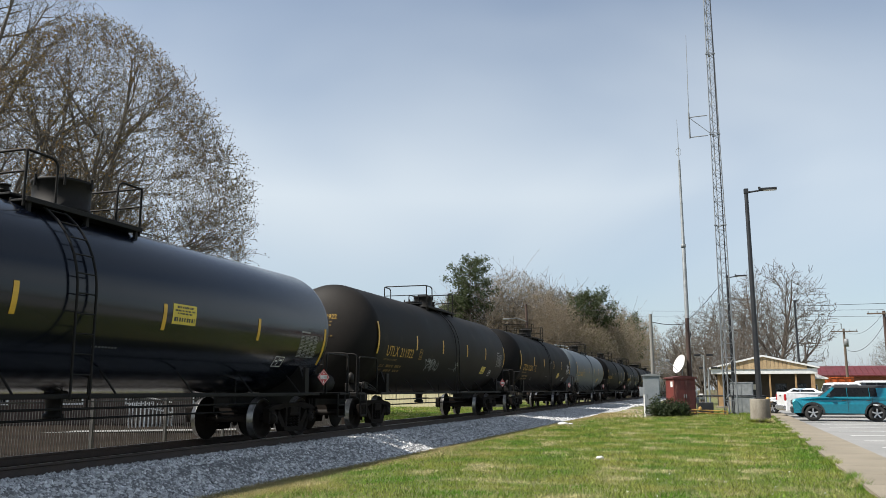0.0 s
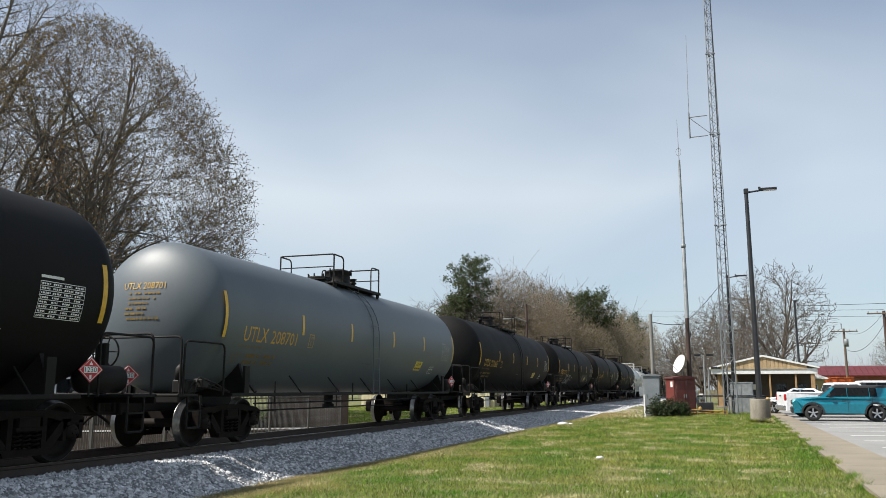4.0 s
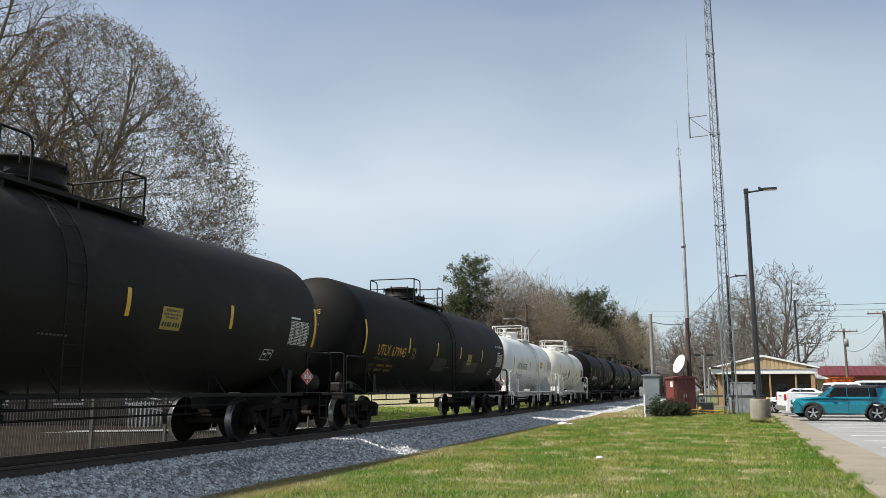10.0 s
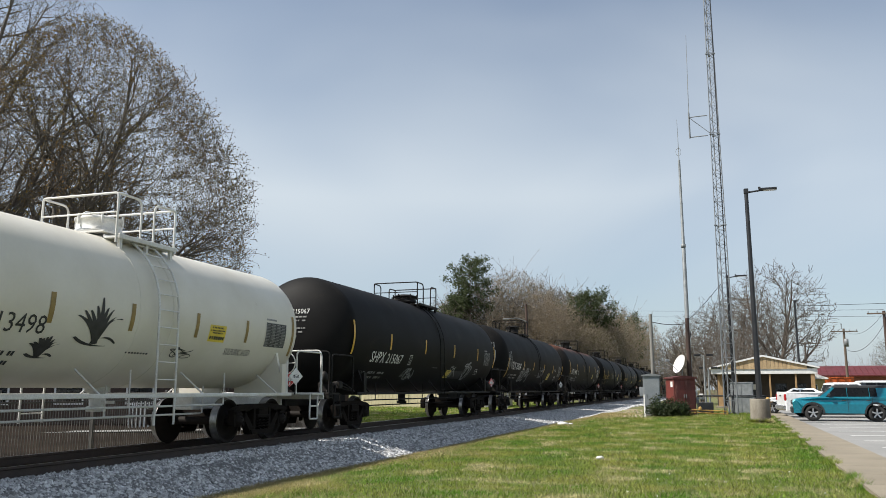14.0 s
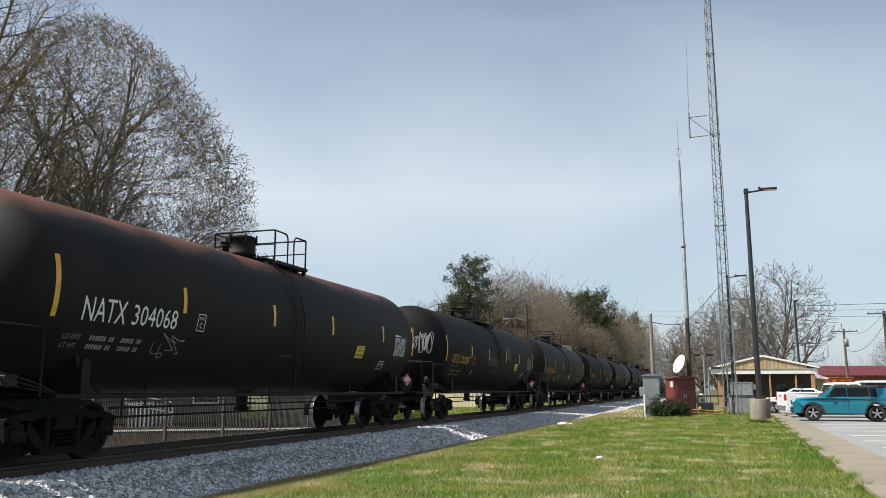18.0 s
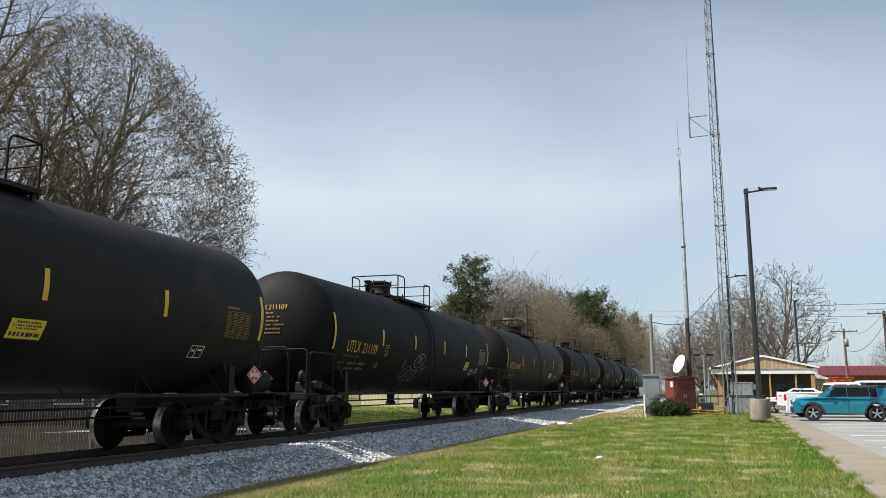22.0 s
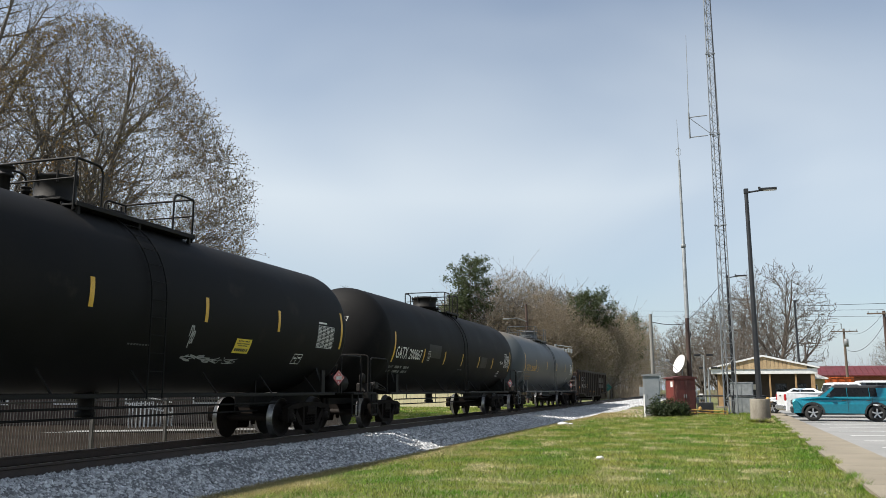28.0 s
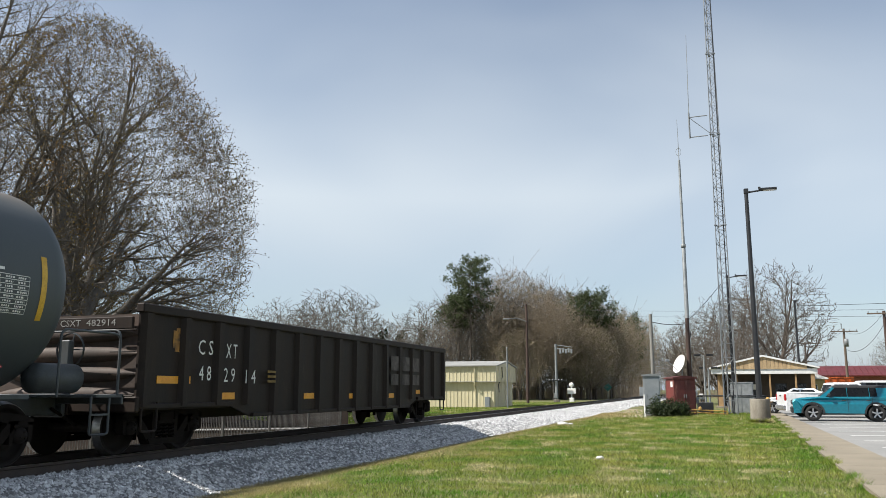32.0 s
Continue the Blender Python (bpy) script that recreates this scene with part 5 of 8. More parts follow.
    # air valves and hoses on the leading platform
    gear = Shape().box(0.95, -(half + 0.72), 1.16, 0.34, 0.30, 0.26, 0.03).box(1.18, -(half + 0.5), 1.22, 0.2, 0.22, 0.18, 0.02).lathe([(0, 0.001), (0, 0.09), (0.22, 0.09), (0.28, 0.04), (0.30, 0.001)], (0.98, -(tip + 0.62), 1.28), "z", 10)
    for i in range(3):
        gear.tube(bend([(1.05 + 0.1 * i, -(half + 0.9 - 0.05 * i), 1.04), (1.1 + 0.08 * i, -(half + 0.75), 1.22 + 0.06 * i), (1.2 + 0.05 * i, -(half + 0.2), 1.12 + 0.05 * i), (1.3, -(half - 0.3), 1.05)], 0.12), 0.017, 5)
    part("air_valve_gear", gear, frame_mat if spec.get("white") else M_GEAR, car, "cluster of air valves and pipes")
    # pipes and outlet below the belly
    for x, z in ((0.85, 0.80), (0.35, 0.62)):
        rod = Shape().tube([(x, -half + 2.0, z), (x, half - 2.0, z)], 0.022, 6)
        for i in range(3):
            yy = (-0.6 + 1.2 * i / 2) * half
            rod.tube([(x, yy, z), (x, yy, zc - math.sqrt(R * R - x * x) + 0.02)], 0.016, 5)
        part("brake_pipe", rod, frame_mat if spec.get("white") else M_IRON, car)
    ov = Shape().lathe([(0.0, 0.22), (-0.10, 0.22), (-0.12, 0.14), (-0.34, 0.12), (-0.36, 0.17), (-0.44, 0.17), (-0.45, 0.001)], (0, 0.2, zc - R + 0.03), "z", 16)
    ov.box(0.2, 0.2, zc - R - 0.25, 0.34, 0.05, 0.05)
    part("outlet_valve", ov, frame_mat, car)
    return car


def rust_mesh(R, zc, y, w, h):
    """A ragged patch that follows the tank's top."""
    rng = random.Random(int(y * 100) + 5)
    vs, fs, n, k = [], [], 18, 6
    for i in range(n + 1):
        t = i / n
        amp = math.sin(math.pi * t) ** 0.5 * (0.75 + 0.4 * rng.random())
        for j in range(k + 1):
            a = math.pi / 2 - 0.15 + (j / k - 0.55) * h * amp / R
            vs.append(((R + 0.004) * math.cos(a), y + (t - 0.5) * w, zc + (R + 0.004) * math.sin(a)))
    fs = [(i * (k + 1) + j, i * (k + 1) + j + 1, (i + 1) * (k + 1) + j + 1, (i + 1) * (k + 1) + j) for i in range(n) for j in range(k)]
    me = bpy.data.meshes.new("rust_patch")
    me.from_pydata(vs, [], fs)
    me.polygons.foreach_set("use_smooth", [True] * len(fs))
    me.materials.append(M_RUSTTOP)
    return me


M_RUSTTOP = mat("rusted_top", (0.10, 0.045, 0.025), (0.055, 0.032, 0.024), 0.7, scale=3, fine=30, bump=0.1)
M_PATCH = mat("newer_black", (0.012, 0.0125, 0.013), (0.016, 0.016, 0.0165), 0.5, scale=2, fine=30, bump=0.02, spec=0.16)
M_IRONW = mat("frame_white", (0.66, 0.66, 0.64), (0.58, 0.56, 0.52), 0.5, scale=3, fine=40, bump=0.08, spots=(0.30, 0.18, 0.10), spot_scale=4, spot_at=0.70)
M_IRONG = mat("frame_grey", (0.06, 0.07, 0.078), (0.045, 0.048, 0.05), 0.55, scale=3, fine=40, bump=0.1)


LEAD = dict(dome_y=0.68, valves=((1.72, 0.13, 0.42), (1.36, 0.08, 0.2)), hatches=((-0.55, 0.36, 0.17),))
TURNED = dict(dome_y=-0.88, valves=((-1.93, 0.13, 0.46), (-1.5, 0.08, 0.2)), hatches=((0.38, 0.36, 0.17),))


def black(y0, mark, label, half=7.27, **more):
    d = dict(y0=y0, half=half, R=1.56, zc=2.60, skin=M_BLACK, ink=M_LETTERY, mark=mark, label=label, placard="1230", patch_mat=M_PATCH,
             stripes=(-7.54, -4.33, -1.6, 1.43, 4.15, 7.35), mid_z=2.575, end_z=2.57, text_size=(2.23, 0.31), text_y=-5.7, text_z=2.23, deck=(-1.33, 1.87),
             table_y=6.48, table_z=2.36, table_line=M_FAINTW, panel_at=(3.6, 1.88, 0.6, 0.32), dome=(0.34, 0.5), **LEAD)
    d.update(more)
    return d


BL = "black tank car with yellow lettering"
SPECS = [
    black(10.96, "UTLX 209431", "glossy navy-black tank car with a yellow notice panel", R=1.49, zc=2.52, skin=M_NAVY, ink=M_LETTERW, dome=(0.47, 0.6), dome_y=0.0, valves=((-1.2, 0.1, 0.3),), hatches=(), panel_at=(1.58, 2.43, 0.7, 0.36), ladder_y=-1.0, deck=(-1.6, 1.03),
          stripes=(-7.28, -5.4, -2.24, 1.015, 4.175, 7.28), mid_z=2.345, end_z=2.11, table_y=6.5, table_z=2.1, pale_ladder=True),
    black(29.10, "UTLX 211922", BL + " and a pale graffiti tag", skin=M_DUSTY, panel_at=(4.19, 1.9, 0.6, 0.32), scrawls=((-2.5, 1.92, 1.4, 0.45, "w"), (0.3, 1.9, 0.3, 0.4, "w"))),
    black(47.64, "UTLX 212293", BL, table_line=M_LETTERW, panel_at=(3.35, 1.95, 0.62, 0.32), scrawls=((0.5, 2.65, 0.5, 0.12, "f"), (-4.1, 1.7, 0.4, 0.3, "f"))),
    black(65.98, "UTLX 208701", "slate-grey tank car with yellow lettering", R=1.53, zc=2.56, skin=M_GREY, frame=M_IRON, dome=(0.36, 0.5), panel_at=(4.0, 1.86, 0.6, 0.32)),
    black(84.65, "UTLX 211667", BL, skin=M_BLACK, panel_at=(3.62, 1.86, 0.58, 0.3), **TURNED),
    black(103.22, "UTLX 211923", BL + " and large pale graffiti", panel_at=(3.78, 1.87, 0.55, 0.28), outlined=((-3.75, 1.78, 1.9, 0.62, "REUSE"),), scrawls=((-5.45, 1.53, 0.32, 0.25, "w"), (-2.2, 1.85, 0.4, 0.35, "w"), (2.3, 1.9, 1.2, 0.38, "f"), (5.8, 1.7, 0.4, 0.4, "g")), patches=((-4.1, 2.55, 0.6, 0.5), (3.6, 1.9, 2.4, 0.6)), **TURNED),
    black(121.95, "UTLX 679955", "matt black tank car with a wide low manway and green graffiti", table_line=M_LETTERW, half=7.65, reach=0.08, R=1.60, zc=2.64, dome=(0.72, 0.42), dome_y=0.28, valves=(), hatches=(), deck=(-0.9, 2.35), scrawls=((-8.05, 1.75, 0.55, 0.8, "g"),), placard="1307", panel_at=(2.33, 2.32, 0.56, 0.4), panel_mat="dull",
          stripes=(-7.9, -4.7, -1.66, 1.16, 4.18, 7.75), mid_z=2.5, end_z=2.54, text_y=-5.85, table_y=7.0, skin=M_DUSTY),
    black(140.73, "UTLX 679945", "matt black tank car with a wide low manway", table_line=M_LETTERW, half=7.68, reach=0.08, R=1.60, zc=2.64, dome=(0.55, 0.42), dome_y=-1.25, valves=(), hatches=((0.2, 0.42, 0.3),), deck=(-2.06, 1.12), placard="1307", panel_at=(2.3, 2.25, 0.5, 0.4), panel_mat="dull",
          stripes=(-7.95, -4.5, -1.72, 1.04, 4.06, 7.75), mid_z=2.46, end_z=2.54, text_y=-5.87, table_y=7.0, words=((6.9, 2.95, 1.3, 0.1, "DOT SP-16188/SR 11499"),), patches=((-1.2, 1.95, 1.4, 0.5), (2.6, 1.95, 2.0, 0.45))),
    black(156.44, "NATX 130005", "short white tank car with black lettering and white railings", table_line=M_LETTERK, half=4.76, R=1.36, zc=2.50, skin=M_WHITE, frame=M_IRONW, white=True, load=("LD LMT 207700LB 94200KG", "LT WT 55300LB 25100KG"), ink=M_LETTERK, table_ink=M_LETTERK, text_size=(2.28, 0.34), text_y=-2.89, text_z=2.28, placard="corrosive", dome=(0.40, 0.34), ladder_y=0.45, ladder_foot=0.5, panel_at=(1.95, 2.46, 0.68, 0.36), deck=(-0.56, 1.08), dome_y=0.02, valves=((-1.15, 0.12, 0.5),), hatches=(),
          reach=0.15, stripes=(-4.81, -3.07, -1.02, 0.98, 2.96, 4.82), mid_z=2.34, end_z=2.3, table_y=4.1, table_z=2.45),
    black(169.72, "PVCX 13498", "short white tank car with black graffiti", half=4.86, R=1.34, zc=2.47, skin=M_CREAMT, frame=M_IRONW, white=True, table_fill=True, table_line=M_FAINTW, ink=M_LETTERK, table_ink=M_LETTERK, text_size=(1.83, 0.31), text_y=-3.35, text_z=2.04, placard="corrosive", dome=(0.40, 0.34), ladder_y=0.2, ladder_foot=0.5, panel_at=(1.9, 2.18, 0.56, 0.33), deck=(-0.56, 1.04), dome_y=-0.05, valves=(), hatches=(),
          reach=0.15, stripes=(-4.88, -2.4, -0.62, 1.21, 2.95, 4.9), mid_z=2.29, end_z=2.3, table_y=4.15, table_z=2.28, scrawls=((-1.35, 2.13, 1.0, 0.8, "k"), (-2.3, 1.72, 0.55, 0.42, "k"), (0.95, 1.78, 0.55, 0.22, "w2")), words=((2.8, 1.86, 0.95, 0.14, "SULFURIC ACID"),)),
    black(185.03, "SHPX 215067", "black tank car with white lettering and pale graffiti", half=7.1, ink=M_LETTERW, text_size=(2.44, 0.33), text_y=-4.80, text_z=2.02, deck=(-0.48, 1.57), dome=(0.40, 0.3), dome_y=0.47, valves=((-0.23, 0.1, 0.25),), hatches=((-0.13, 0.3, 0.12),), panel_at=(1.57, 1.66, 0.55, 0.34),
          stripes=(-7.42, -4.75, -1.63, 1.57, 4.74, 7.4), mid_z=2.49, end_z=2.475, table_y=6.2, scrawls=((-2.43, 1.63, 0.95, 0.55, "w"), (2.07, 1.85, 0.7, 0.65, "w"), (3.77, 1.8, 0.75, 0.75, "w")), patches=((2.57, 1.65, 1.5, 0.35),)),
    black(202.39, "TILX 200244", "black tank car with white lettering and pale graffiti", half=7.03, ink=M_LETTERW, text_size=(2.0, 0.36), text_y=-5.44, text_z=2.24, placard="corrosive", dome=(0.32, 0.42), dome_y=0.25, valves=((-0.35, 0.1, 0.25),), hatches=(), deck=(-0.95, 0.57), panel_at=(3.3, 1.85, 0.6, 0.4),
          stripes=(-7.15, -3.78, -1.38, 1.55, 4.29, 7.4), mid_z=2.29, end_z=2.1, table_y=6.5, table_z=2.15, scrawls=((-6.85, 2.45, 0.8, 0.85, "w"), (-3.1, 1.82, 2.1, 0.75, "w"), (0.9, 2.02, 1.25, 0.65, "w"), (2.9, 1.5, 0.5, 0.4, "w")), nose_tags=((0.55, 2.75, 0.9, 1.0),), words=((4.95, 2.24, 0.7, 0.11, "ACETIC ACID"),)),
    black(220.42, "NATX 304068", "black tank car with white lettering and rust along its top", table_line=M_LETTERW, ink=M_LETTERW, skin=M_RUSTY, text_size=(2.3, 0.37), text_y=-5.65, text_z=2.32, deck=(0.05, 1.6), dome_y=-0.1, valves=((-0.75, 0.13, 0.3),), hatches=((0.95, 0.3, 0.14),), panel_at=(3.62, 2.1, 0.52, 0.34),
          stripes=(-7.37, -4.33, -1.13, 1.78, 5.1, 7.6), mid_z=2.68, end_z=2.6, scrawls=((-4.55, 1.84, 0.65, 0.5, "w"),), patches=((6.6, 2.36, 1.0, 0.72),)),
    black(239.15, "UTLX 210287", BL + " and a chalk drawing", panel_at=(3.58, 2.17, 0.55, 0.33), nose_tags=((0.78, 2.75, 0.62, 0.75),), scrawls=((-3.78, 1.78, 0.2, 0.22, "w"),), patches=((1.9, 2.73, 0.9, 0.56), (-0.85, 2.3, 1.7, 0.4)), roof_rust=((-0.4, 0.4, 1.2),), **TURNED),
    black(257.67, "UTLX 212619", BL + " and chalk scrawls", skin=M_DUSTY, table_line=M_FAINTY, panel_at=(1.28, 1.93, 0.62, 0.3), scrawls=((-3.55, 1.8, 0.75, 0.48, "w"), (-2.35, 1.87, 0.28, 0.5, "w"), (0.0, 2.75, 0.5, 0.62, "f"))),
    black(276.14, "UTLX 211109", BL + " and a white graffiti tag", text_size=(2.03, 0.31), bubble=(-1.05, 1.70), panel_at=(4.5, 2.0, 0.5, 0.33), scrawls=((6.1, 1.85, 0.4, 0.25, "w"), (-4.4, 1.8, 0.25, 0.25, "f"), (-2.2, 1.88, 0.2, 0.3, "f")), **TURNED),
    black(294.73, "UTLX 210903", BL + " and brownish dusty ends", skin=M_DUSTY, table_line=M_FAINTY, panel_at=(3.72, 1.91, 0.62, 0.3), text_size=(2.17, 0.31), text_y=-5.86),
    black(313.27, "UTLX 212304", BL, skin=M_BLACK, panel_at=(3.36, 1.88, 0.55, 0.31), patches=((-1.6, 2.2, 1.4, 0.5),), **TURNED),
    black(331.69, "UTLX 209682", BL + " and a small white tag", table_line=M_LETTERW, half=7.40, text_size=(2.23, 0.36), text_z=2.27, panel_at=(2.9, 1.97, 0.58, 0.31), scrawls=((-3.8, 1.72, 0.75, 0.55, "w"), (1.1, 2.05, 0.16, 0.42, "w"), (2.0, 1.68, 1.7, 0.15, "w")), **TURNED),
    black(350.24, "GATX 200867", "black tank car with white lettering", table_line=M_LETTERW, half=7.62, ink=M_LETTERW, placard="1268", panel=False, text_size=(2.3, 0.37), text_y=-6.06, text_z=2.22, dome=(0.45, 0.46), dome_y=-0.34, valves=(), hatches=((0.5, 0.3, 0.14),), deck=(-0.3, 1.35), words=((5.8, 2.28, 0.5, 0.13, "FRA AIP"),), patches=((-3.6, 2.38, 1.3, 0.45), (2.85, 2.2, 0.95, 0.45)),
          stripes=(-7.4, -4.68, -2.45, -0.28, 2.07, 4.25, 7.37), mid_z=2.2, end_z=2.36, table_y=6.75, table_z=2.35),
    black(368.85, "UTLX 208688", "slate-grey tank car with yellow lettering, rust-stained along its top", table_line=M_LETTERW, half=7.62, reach=0.45, R=1.53, zc=2.56, skin=M_GREYT, frame=M_IRONG, placard_in=0.95, placard="1230", panel=False, dome=(0.46, 0.5), dome_y=0.52, valves=(), hatches=((-0.5, 0.36, 0.2),), deck=(-1.7, 1.53), ladder_y=0.3,
          stripes=(-7.6, -4.79, -1.75, 1.36, 4.41, 7.5), mid_z=2.46, end_z=2.51, text_y=-6.05, table_y=6.8, table_z=2.38, pale_ladder=True),
]
for sp in SPECS:
    tank_car(sp)


def gondola(y0):
    """Open gondola wagon with ribbed sides, corrugated ends and a lump of load."""
    half, w, zb, zt2 = 8.17, 1.55, 0.78, 2.42
    car = thing("gondola_car", "dark brown open gondola wagon with ribbed sides and white lettering", "gondola car")
    CARS.append((car, y0))
    body_m, ink = M_GOND, M_LETTERW
    for k in (-1, 1):
        s = Shape()
        belly = [(-half, 0.80), (-half, zt2), (half, zt2), (half, 0.80), (5.4, 0.80), (4.6, 0.56), (-4.6, 0.56), (-5.4, 0.80)]
        s.prism(belly, k * (w - 0.10), k * (w - 0.06))
        sd = part("side_panel", s, body_m, car)
        part("top_chord", Shape().box(k * (w - 0.06), 0, zt2 + 0.03, 0.16, 2 * half + 0.06, 0.16, 0.02), body_m, car)
        for i in range(16):
            y = -half + 0.14 + (2 * half - 0.28) * i / 15
            low = 0.56 if abs(y) < 4.6 else 0.80
            r = Shape()
            pts = [(k * (w - 0.06), y - 0.14), (k * (w + 0.035), y - 0.08), (k * (w + 0.035), y + 0.08), (k * (w - 0.06), y + 0.14)]
            r.prism(pts if k > 0 else pts[::-1], low + 0.02, zt2 - 0.05, "z")
            part("side_post", r, body_m, sd)
        part("bottom_chord", Shape().box(k * (w - 0.05), 0, 0.60, 0.12, 9.2, 0.08, 0.01), body_m, car)
        part("bottom_chord", Shape().box(k * (w - 0.05), -6.75, 0.83, 0.12, 2.8, 0.08, 0.01).box(k * (w - 0.05), 6.75, 0.83, 0.12, 2.8, 0.08, 0.01), body_m, car)
        for y, z, w2 in ((-7.2, 1.27, 0.95), (-5.5, 0.98, 0.52), (-2.06, 0.96, 0.5), (0.42, 0.94, 0.46), (3.14, 0.93, 0.46), (5.49, 1.03, 0.36)):
            part("reflective_stripe", Shape().box(k * (w - 0.052), y, z, 0.01, w2, 0.13), M_ORANGEY, car, "yellow reflective stripe")
    for e in (-1, 1):
        s = Shape().box(0, e * (half - 0.06), 1.6, 2 * w - 0.2, 0.06, 1.5)
        ep = part("end_panel", s, M_GONDEND, car, "end panel with horizontal ribs in a lighter brown")
        for j in range(4):
            z = 1.02 + 0.335 * j
            xs = [-1.43, -1.25, -0.95, -0.5, 0.0, 0.5, 0.95, 1.25, 1.43]
            rib = Shape().tube([(x, e * (half - 0.05), z) for x in xs], [0.03, 0.07, 0.12, 0.14, 0.145, 0.14, 0.12, 0.07, 0.03], 14)
            part("rib", rib, M_GONDEND, ep)
        part("end_sill", Shape().box(0, e * (half + 0.02), 0.86, 2 * w, 0.10, 0.26, 0.02).box(0, e * (half - 1.4), 0.84, 0.42, 3.0, 0.32, 0.02), body_m, car)
        part("coupler", coupler_shape(), M_TRUCK, car, at=pose(0, e * (half + 0.2), 0, 0, 0, 0 if e > 0 else 180))
        add_truck(car, e * (half - 1.35))
        lad = Shape()
        for j in range(4):
            z = 1.0 + 0.36 * j
            lad.tube([(w - 0.55, e * (half + 0.1), z), (w - 0.05, e * (half + 0.1), z)], 0.013, 5)
        part("grab_irons", lad, body_m, car)
        part("step", Shape().tube(bend([(w - 0.02, e * (half - 0.1), 0.9), (w - 0.02, e * (half - 0.1), 0.42), (w - 0.02, e * (half - 0.5), 0.42), (w - 0.02, e * (half - 0.5), 0.9)], 0.05), 0.02, 6), body_m, car)
    part("floor_plate", Shape().box(0, 0, 0.86, 2 * w - 0.204, 2 * half - 0.2, 0.2), body_m, car)
    part("centre_sill", Shape().box(0, 0, 0.66, 0.5, 2 * half - 3, 0.28, 0.02), body_m, car)
    flat = lambda u0, z0: (lambda u, v: Vector((w - 0.052, u0 + u, z0 + v)))
    proud = lambda u0, z0: (lambda u, v: Vector((w + 0.042, u0 + u, z0 + v)))
    pitch = (2 * half - 0.28) / 15
    mid = lambda i: -half + 0.14 + pitch * (i + 0.5)
    for word, y, z in (("CS", -6.42, 1.87), ("XT", -5.55, 1.84), ("48", -6.41, 1.40), ("29", -5.60, 1.38), ("14", -4.82, 1.36)):
        tagged(part("lettering", text_mesh("lettering", " ".join(word), 0.46 if word == "CS" else 0.38, 0.27, ink, proud(y, z), 1), None, car), kind="stuff")
    for word, wide, x0 in (("CSXT", 0.42, 0.14), ("482914", 0.6, 0.77)):
        tagged(part("end_lettering", text_mesh("end_lettering", word, wide, 0.11, M_FAINTW, lambda u, v, x0=x0: Vector((x0 + u, -half - 0.097, 2.21 + v)), 1), None, car), kind="stuff")
    part("end_plate", Shape().box(0, -half - 0.06, 2.2, 2 * w - 0.3, 0.06, 0.2, 0.01), M_GOND, car)
    part("load_data", quads_mesh("load_data", [(-0.2, 0.1 * r, 0.15, 0.1 * r + 0.05) for r in range(3)], M_FAINTY, proud(-3.95, 1.25)), None, car)
    part("emblem", quads_mesh("emblem", [(-0.28, -0.14, 0.22, 0.17), (-0.2, 0.17, 0.1, 0.22), (-0.22, -0.2, 0.16, -0.14)], M_FADED, flat(-7.0, 1.96)), None, car, "faded yellow emblem panel")
    for y in (3.2, 4.15, 5.05):
        part("emblem", quads_mesh("emblem", [(-0.3, -0.42, 0.3, -0.1), (-0.3, 0.0, 0.3, 0.42)], M_EMBLEM, proud(y, 1.66)), None, car, "faded pale emblem block")



M_GOND = mat("gondola_brown", (0.013, 0.0085, 0.007), (0.026, 0.017, 0.0125), 0.62, scale=1.3, fine=30, bump=0.15, spots=(0.035, 0.024, 0.018), spot_scale=1.5, spot_at=0.60, spec=0.25, stretch=(1, 2, 0.5))
M_FADED = mat("emblem_faded", (0.42, 0.20, 0.03), (0.06, 0.035, 0.018), 0.6, scale=6, fine=30, bump=0)
M_ORANGEY = mat("reflective_orange", (0.80, 0.36, 0.02), (0.68, 0.28, 0.018), 0.4, scale=6, fine=50, bump=0.02)
# ends lighter than the sides: the sunlit tone of their ribs is in the colour
M_GONDEND = mat("gondola_end", (0.075, 0.048, 0.036), (0.035, 0.025, 0.021), 0.7, scale=2, fine=30, bump=0.15)
M_EMBLEM = mat("emblem_pale", (0.085, 0.068, 0.06), (0.022, 0.014, 0.011), 0.65, scale=4, fine=30, bump=0)
gondola(386.69)


def run(t):
    """How far the train has come by t seconds, in metres."""
    return 11.108 * t + 0.0229 * t ** 2 / 2


def motions():
    times = [k * 1.0 for k in range(33)]
    for car, y0 in CARS:
        walk(car, [(t, pose(TRACK_X, y0 - run(t), RAIL_TOP)) for t in times])
    # all wheels roll alike: the leading and the trailing axle of each truck
    for k in (-1, 1):
        first = WHEELSETS[k][0]
        walk(first, [(i / 30, pose(0, k * AXLE, WHEEL_R, math.degrees(run(i / 30) / WHEEL_R) % 360)) for i in range(961)])
        for w in WHEELSETS[k][1:]:
            w.rotation_mode = "QUATERNION"
            w.animation_data_create()
            w.animation_data.action = first.animation_data.action
            w.animation_data.action_slot = first.animation_data.action_slot
# ---- pavement, car park ----
def strip(name, left, right, y0, y1, z0, z1, material, step):
    s = Shape()
    y, n = y0, 0
    while y < y1 - 0.01:
        ya, yb = y, min(y + step, y1)
        vs = [(left(ya), ya, z0), (right(ya), ya, z0), (right(yb - 0.012), yb - 0.012, z0), (left(yb - 0.012), yb - 0.012, z0)]
        vs += [(a, b, z1) for a, b, _ in vs]
        yield Shape().add(vs, [(3, 2, 1, 0), (4, 5, 6, 7), (0, 1, 5, 4), (1, 2, 6, 5), (2, 3, 7, 6), (3, 0, 4, 7)])
        y, n = y + step, n + 1


